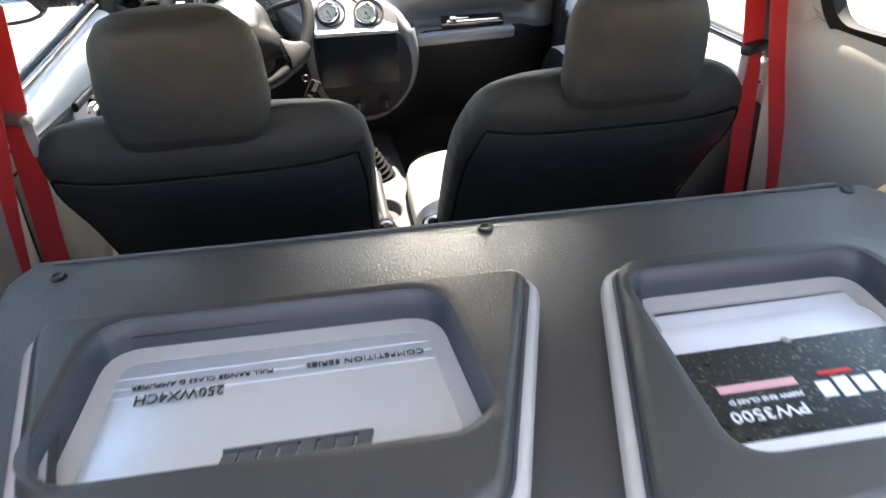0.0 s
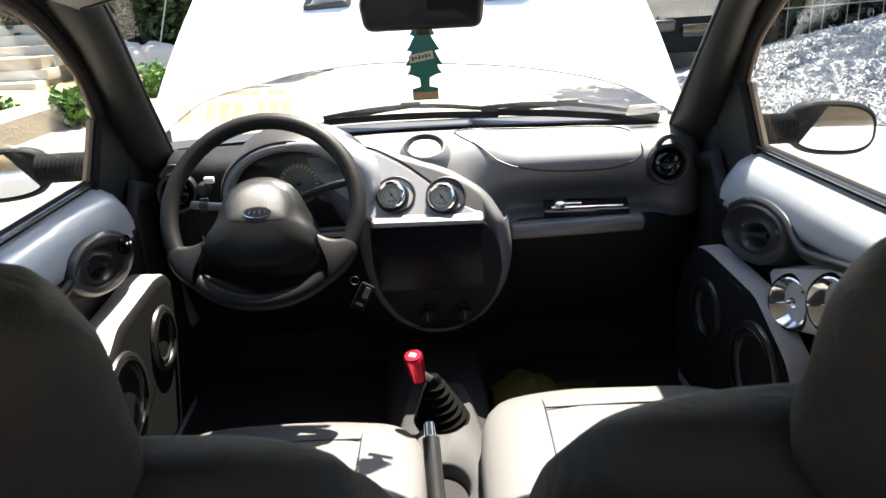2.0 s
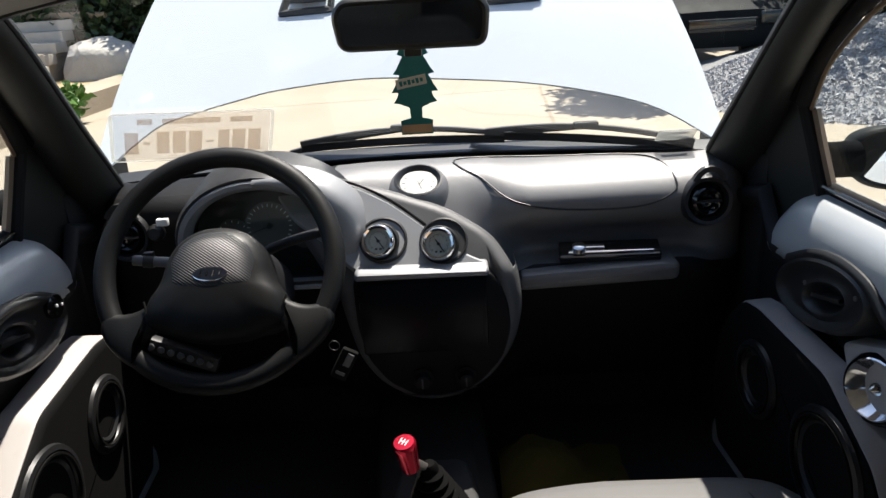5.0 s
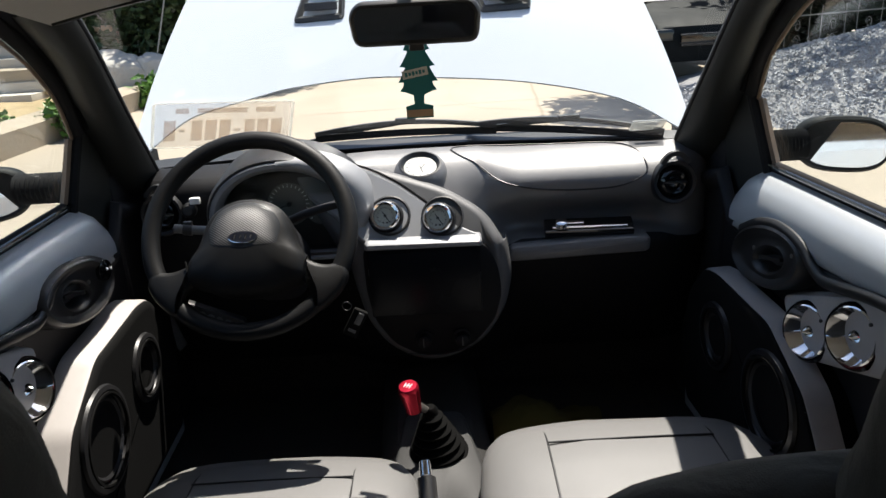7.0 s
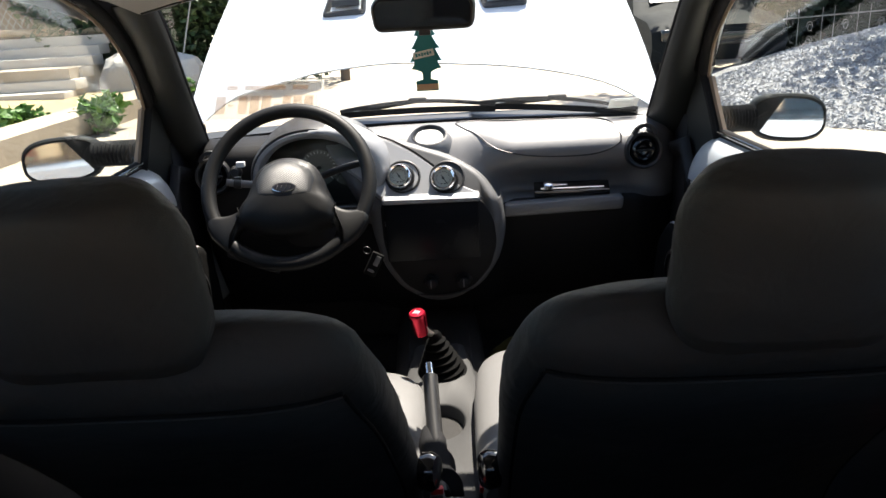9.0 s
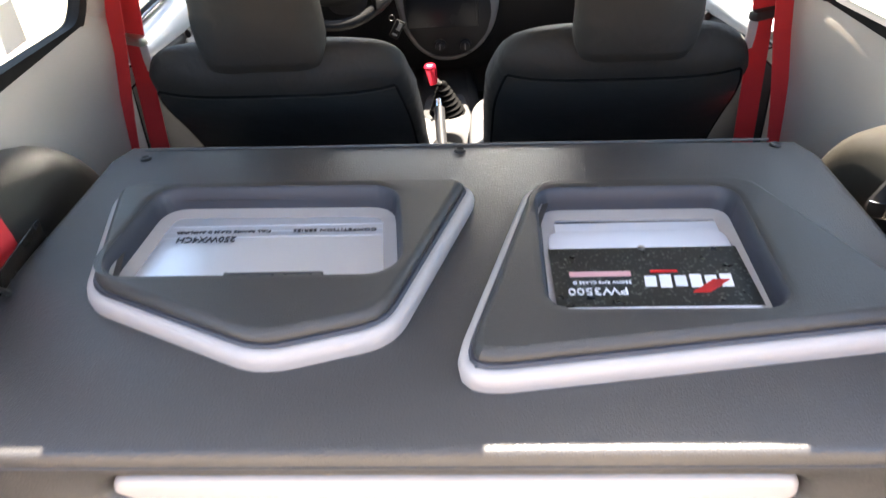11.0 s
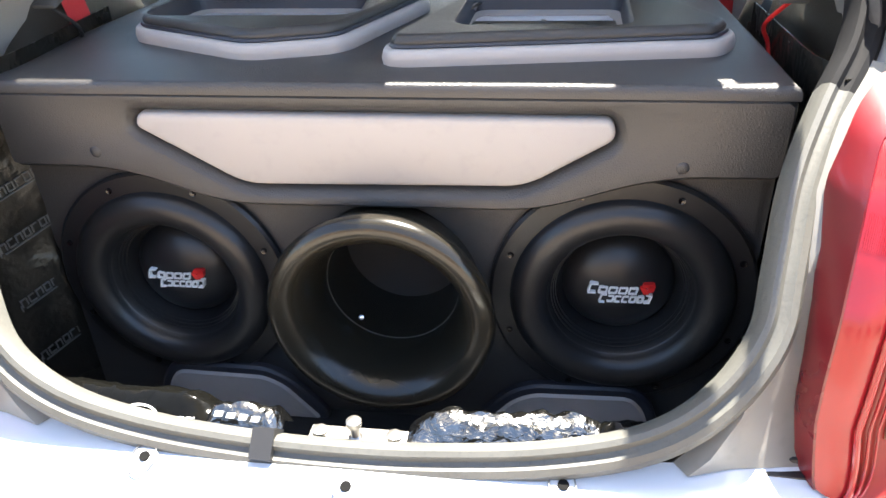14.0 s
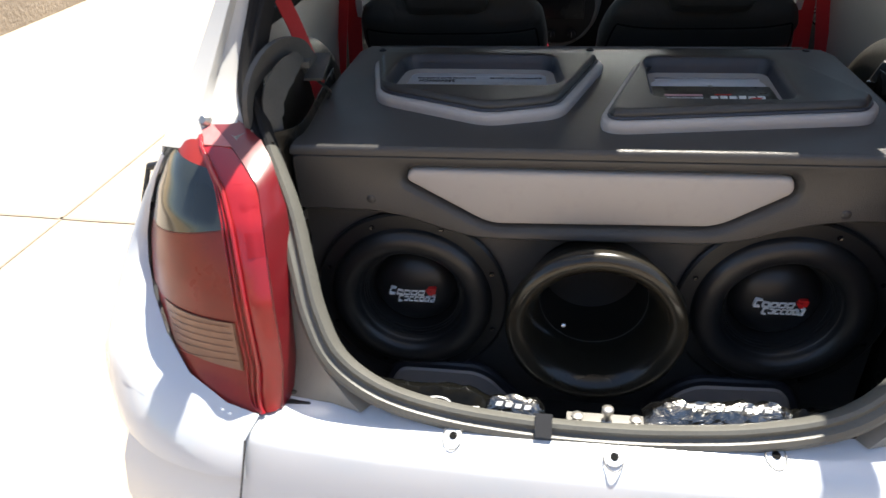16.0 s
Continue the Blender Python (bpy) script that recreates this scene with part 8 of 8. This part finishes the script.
part("wall", box((-9.0, 14.6, 1.6), (8.0, 0.25, 3.4)), PLASTER, wl)
fn = thing("chain_link_fence", "chain-link fence above the steps", "fence", (-7.5, 13.4, 1.2))
cl = bmesh.new()
for k in range(34):
    for lean in (-1, 1):
        x = -9.4 + 0.13 * k
        cl = merge(cl, rod((x, 13.4, 1.1), (x + lean * 1.0, 13.4, 2.5), 0.006, n=4))
part("wire_mesh", cl, IRON, fn)
for x in (-9.4, -7.2, -5.2):
    part("post", rod((x, 13.42, 0.0), (x, 13.42, 2.6), 0.03, n=10), IRON, fn)


def rock(c, r, seed, mat=STONE, parent=None, name="rock"):
    bm = bmesh.new()
    bmesh.ops.create_icosphere(bm, subdivisions=3, radius=1)
    for v in bm.verts:
        d = v.co.normalized()
        k = 1 + 0.35 * noise.noise(d * 1.3 + Vector((seed, 0, 0))) + 0.15 * noise.noise(d * 4 + Vector((0, seed, 0))) + 0.10 * abs(noise.noise(d * 9 + Vector((0, 0, seed))))
        k = min(k, 0.80 / max(0.05, d.dot(Vector((0.15, -0.30, 0.94)))), 0.85 / max(0.05, d.dot(Vector((0.2, -0.95, 0.2)))))
        v.co = Vector(c) + Vector((d.x * r[0], d.y * r[1], d.z * r[2])) * k
    return part(name, bm, mat, parent, angle=35)


for c, r, sd in (((-4.50, 12.0, 0.42), (0.34, 0.32, 0.36), 1), ((-4.05, 12.9, 0.34), (0.36, 0.3, 0.28), 5), ((-5.15, 11.9, 0.40), (0.58, 0.38, 0.42), 8)):
    tagged(rock(c, r, sd), "large pale boulder beside the road", "boulder", group="boulders")
pole = thing("stay_wire", "thin pale stay wire beside the hedge", "wire", (-4.3, 12.0, 0.5))
part("wire", rod((-4.45, 12.0, 0.5), (-3.6, 12.6, 3.8), 0.012, n=8), IRON, pole)


def leaf_mass(centers, count, size, seed, spread=1.0):
    """Many small folded leaves round given clump centres."""
    rnd = random.Random(seed)
    verts, faces = [], []
    for _ in range(count):
        c, r = rnd.choice(centers)
        d = Vector((rnd.gauss(0, 1), rnd.gauss(0, 1), rnd.gauss(0, 1))).normalized()
        p = Vector(c) + Vector((d.x * r[0], d.y * r[1], d.z * r[2])) * (0.55 + 0.5 * rnd.random())
        a = Vector((rnd.gauss(0, 1), rnd.gauss(0, 1), rnd.gauss(0, 0.6))).normalized()
        b = a.cross(Vector((rnd.gauss(0, 1), rnd.gauss(0, 1), rnd.gauss(0, 1)))).normalized()
        l, w = size * (0.7 + 0.8 * rnd.random()), size * 0.38
        n = a.cross(b) * w * 0.3
        k = len(verts)
        verts += [p, p + a * l * 0.5 + b * w + n, p + a * l, p + a * l * 0.5 - b * w + n]
        faces += [(k, k + 1, k + 2), (k, k + 2, k + 3)]
    me = bpy.data.meshes.new("leaves")
    me.from_pydata([tuple(v) for v in verts], [], faces)
    return me


def bush(name, label, centers, count, size, seed, mat, trunk=(), category="bush", group=""):
    b = thing(name, label, category, (centers[0][0][0], centers[0][0][1], 0), group=group)
    ob = new("foliage", leaf_mass(centers, count, size, seed))
    ob.data.materials.append(mat)
    ob.parent = b
    ob.matrix_parent_inverse = Matrix.Translation(b.location).inverted()
    ob["kind"] = "stuff"
    if trunk:
        part("trunk", merge(*[rod(p, q, r, r * 0.55, 10) for p, q, r in trunk]), BARK, b)
    return b


rnd = random.Random(4)
hc = [((-6.6 + 0.55 * k + rnd.uniform(-0.2, 0.2), 13.6 + rnd.uniform(-0.5, 0.6), h + rnd.uniform(-0.2, 0.2)), (0.8, 0.8, 0.75)) for k in range(8) for h in (0.8, 1.7, 2.6, 3.4)]
bush("hedge", "tall dark green hedge with gaps", hc, 22000, 0.13, 2, LEAF_HEDGE, [((-6.1 + 1.0 * k, 13.7, 0), (-6.0 + 1.0 * k, 13.7, 2.6), 0.09) for k in range(5)], "hedge")
rc_ = [((5.0 + 0.9 * k + rnd.uniform(-0.3, 0.3), 15.5 + rnd.uniform(-0.8, 0.8), h), (1.0, 1.0, 0.9)) for k in range(11) for h in (0.9, 2.0, 3.1, 4.2)]
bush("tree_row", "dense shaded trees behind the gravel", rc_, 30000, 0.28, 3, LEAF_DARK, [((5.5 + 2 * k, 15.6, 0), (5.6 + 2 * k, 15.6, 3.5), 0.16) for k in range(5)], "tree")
tc_ = [((6.1 + rnd.uniform(-2.0, 2.0), 10.7 + rnd.uniform(-1.9, 1.9), 3.7 + rnd.uniform(-0.5, 0.9)), (0.7, 0.7, 0.4)) for k in range(26)]
tc_ += [((2.75 + rnd.uniform(-0.45, 0.45), 10.3 + rnd.uniform(-0.8, 0.8), 4.1 + rnd.uniform(-0.2, 0.3)), (0.5, 0.5, 0.3)) for k in range(9)]
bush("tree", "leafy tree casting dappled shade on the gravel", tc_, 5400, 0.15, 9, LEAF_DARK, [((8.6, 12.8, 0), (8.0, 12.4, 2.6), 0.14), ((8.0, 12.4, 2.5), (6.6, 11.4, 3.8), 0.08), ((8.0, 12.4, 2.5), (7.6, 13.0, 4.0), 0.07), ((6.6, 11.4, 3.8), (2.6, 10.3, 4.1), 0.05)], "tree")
for k, (x, y) in enumerate(((-4.36, 8.75), (-4.40, 9.10), (-4.95, 8.35), (-4.36, 11.3), (-5.05, 8.0))):
    ctr = [((x + rnd.uniform(-0.12, 0.12), y + rnd.uniform(-0.12, 0.12), 0.20 + rnd.uniform(-0.06, 0.12)), (0.17, 0.17, 0.16)) for _ in range(4)]
    bush("flowering_plant", "low bright green leafy plant beside the kerb", ctr, 220, 0.11, 20 + k, LEAF, [((x, y, 0.0), (x, y, 0.26), 0.015)], "plant", "plants by the kerb")

# gravel heap
HC, HR = (5.35, 8.95), (3.15, 2.95)


def heap_z(x, y):
    d = math.hypot((x - HC[0]) / HR[0], (y - HC[1]) / HR[1])
    return max(-0.05, 0.86 * (max(0.0, 1 - d) ** 1.1 - max(0.0, d - 1)) + 0.10 * noise.noise(Vector((x * 0.9, y * 0.9, 4))) * (1 - min(1, d)) + 0.03 * noise.noise(Vector((x * 4, y * 4, 1))))


hp = sheet([[Vector((1.9 + 0.1 * i, 5.7 + 0.1 * j, heap_z(1.9 + 0.1 * i, 5.7 + 0.1 * j))) for i in range(68)] for j in range(66)])
gh = thing("gravel_heap", "large heap of grey crushed stone beside the road", "gravel heap", (HC[0], HC[1], 0))
part("mound", hp, GRAVEL, gh, angle=180)
rnd = random.Random(8)
verts, faces = [], []
for _ in range(54000):
    a, r = rnd.uniform(0, 2 * math.pi), math.sqrt(rnd.random()) * 1.02
    x, y = HC[0] + HR[0] * r * math.cos(a), HC[1] + HR[1] * r * math.sin(a)
    if y - 9.4 > (x - 5.35) * 0.5 + 0.9:
        continue
    z = heap_z(x, y)
    if z < -0.02:
        z = 0.0
    q = rnd.uniform(0.011, 0.030)
    k = len(verts)
    for _i in range(4):
        d = Vector((rnd.gauss(0, 1), rnd.gauss(0, 1), rnd.gauss(0, 1))).normalized() * q
        verts.append((x + d.x, y + d.y, z + 0.006 + d.z))
    faces += [(k, k + 1, k + 2), (k, k + 2, k + 3), (k, k + 3, k + 1), (k + 1, k + 3, k + 2)]
me = bpy.data.meshes.new("stones")
me.from_pydata(verts, [], faces)
STONES = material("loose_stones", (0.40, 0.40, 0.42), 0.85, vary=0.0)
tn = STONES.node_tree
geo = tn.nodes.new("ShaderNodeNewGeometry")
rp = tn.nodes.new("ShaderNodeValToRGB")
rp.color_ramp.elements[0].color, rp.color_ramp.elements[1].color = (0.25, 0.25, 0.27, 1), (0.46, 0.46, 0.47, 1)
tn.links.new(geo.outputs["Random Per Island"], rp.inputs[0])
tn.links.new(rp.outputs[0], tn.nodes["Principled BSDF"].inputs["Base Color"])
me.materials.append(STONES)
so = new("loose_stone", me)
so.parent, so["kind"] = gh, "stuff"
so.matrix_parent_inverse = Matrix.Translation(gh.location).inverted()

# wrought iron fence behind the heap
wf = thing("iron_fence", "pale wrought iron fence with scrolls behind the gravel", "fence", (7, 13.2, 0))
part("rail", merge(rod((5.0, 13.2, 0.10), (9.4, 13.2, 0.10), 0.012, n=8), rod((5.0, 13.2, 0.62), (9.4, 13.2, 0.74), 0.012, n=8)), IRON, wf)
for k in range(22):
    x = 5.0 + 0.2 * k
    zt = 0.66 + 0.027 * k * 0.2
    if k % 3 == 2:
        sc = []
        for c0, sg in ((0.24, 1), (0.48, -1)):
            sc.append(sweep([Vector((x + sg * 0.06 * math.cos(t) * (1 - t / 12), 13.2, c0 + 0.10 * math.sin(t) * (1 - t / 14))) for t in [0.35 * q for q in range(26)]], disc_section(0.006, 6), up=(0, 1, 0)))
        part("scroll", merge(*sc), IRON, wf)
    else:
        part("picket", rod((x, 13.2, 0.0), (x, 13.2, zt + 0.1), 0.008, 0.006, 8), IRON, wf)

# parked dark car ahead
pc_ = thing("parked_car", "dark car parked in the shade ahead beside the gravel", "car", (3.3, 12.0, 0))
prof = [(9.85, 0.35), (9.80, 0.55), (9.86, 0.78), (10.1, 0.90), (10.9, 0.98), (11.6, 1.42), (12.4, 1.50), (13.4, 1.46), (14.0, 1.05), (14.2, 0.95), (14.25, 0.40)]
body_rows = []
for f in (-1, -0.97, -0.85, -0.5, 0, 0.5, 0.85, 0.97, 1):
    body_rows.append([(3.35 + 0.86 * f * (1 - 0.12 * max(0, z - 0.95) / 0.5), y + 0.10 * abs(f) ** 4 * (1 if y < 11 else -1), z - 0.06 * abs(f) ** 4 * (z > 0.7)) for y, z in prof])
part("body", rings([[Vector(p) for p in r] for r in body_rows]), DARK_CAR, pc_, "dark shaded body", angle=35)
part("windscreen", rings([[(3.35 - 0.62, 11.04, 1.05 + d), (3.35 + 0.62, 11.04, 1.05 + d), (3.35 + 0.56, 11.55, 1.40 + d), (3.35 - 0.56, 11.55, 1.40 + d)] for d in (0.0, 0.02)]), SCREEN, pc_, "dark windscreen")
part("grille", box((3.35, 9.80, 0.62), (0.8, 0.06, 0.16), 0.02), GLOSS_BLACK, pc_)
part("grille_bar", merge(box((3.35, 9.765, 0.68), (0.82, 0.03, 0.02), 0.006), box((3.35, 9.765, 0.58), (0.82, 0.03, 0.014), 0.005)), BLACK, pc_, "black grille bar")
for s in (-1, 1):
    hl_ = part("headlight", box((3.35 + s * 0.62, 9.86, 0.68), (0.30, 0.14, 0.16), 0.05, 4), SMOKE_LENS, pc_, "dark headlight")
    for wy in (10.6, 13.4):
        w_ = part("wheel", lathe([(0.19, -0.1), (0.29, -0.1), (0.31, -0.07), (0.31, 0.07), (0.29, 0.1), (0.19, 0.1)], (3.35 + s * 0.75, wy, 0.31), (s, 0, 0), 32), TYRE, pc_)
        part("rim", lathe([(0.19, 0.08), (0.15, 0.09), (0.05, 0.06), (0.001, 0.07)], (3.35 + s * 0.75, wy, 0.31), (s, 0, 0), 24), STEEL, w_)

# house front behind the car, seen only in mirrors
hw = thing("house_front", "tan house front with barred windows behind the car", "house", (0, -9, 0))
part("wall", box((0, -9.5, 1.7), (16, 0.3, 3.4)), material("tan_wall", (0.42, 0.30, 0.20), 0.9, vary=0.12, scale=0.8), hw)
for x in (-4, -1, 2, 5):
    w_ = part("window", box((x, -9.33, 1.6), (1.3, 0.06, 1.3), 0.02), SCREEN, hw)
    part("window_bars", merge(*[box((x - 0.55 + 0.22 * k, -9.27, 1.6), (0.02, 0.02, 1.3)) for k in range(6)]), IRON, w_)
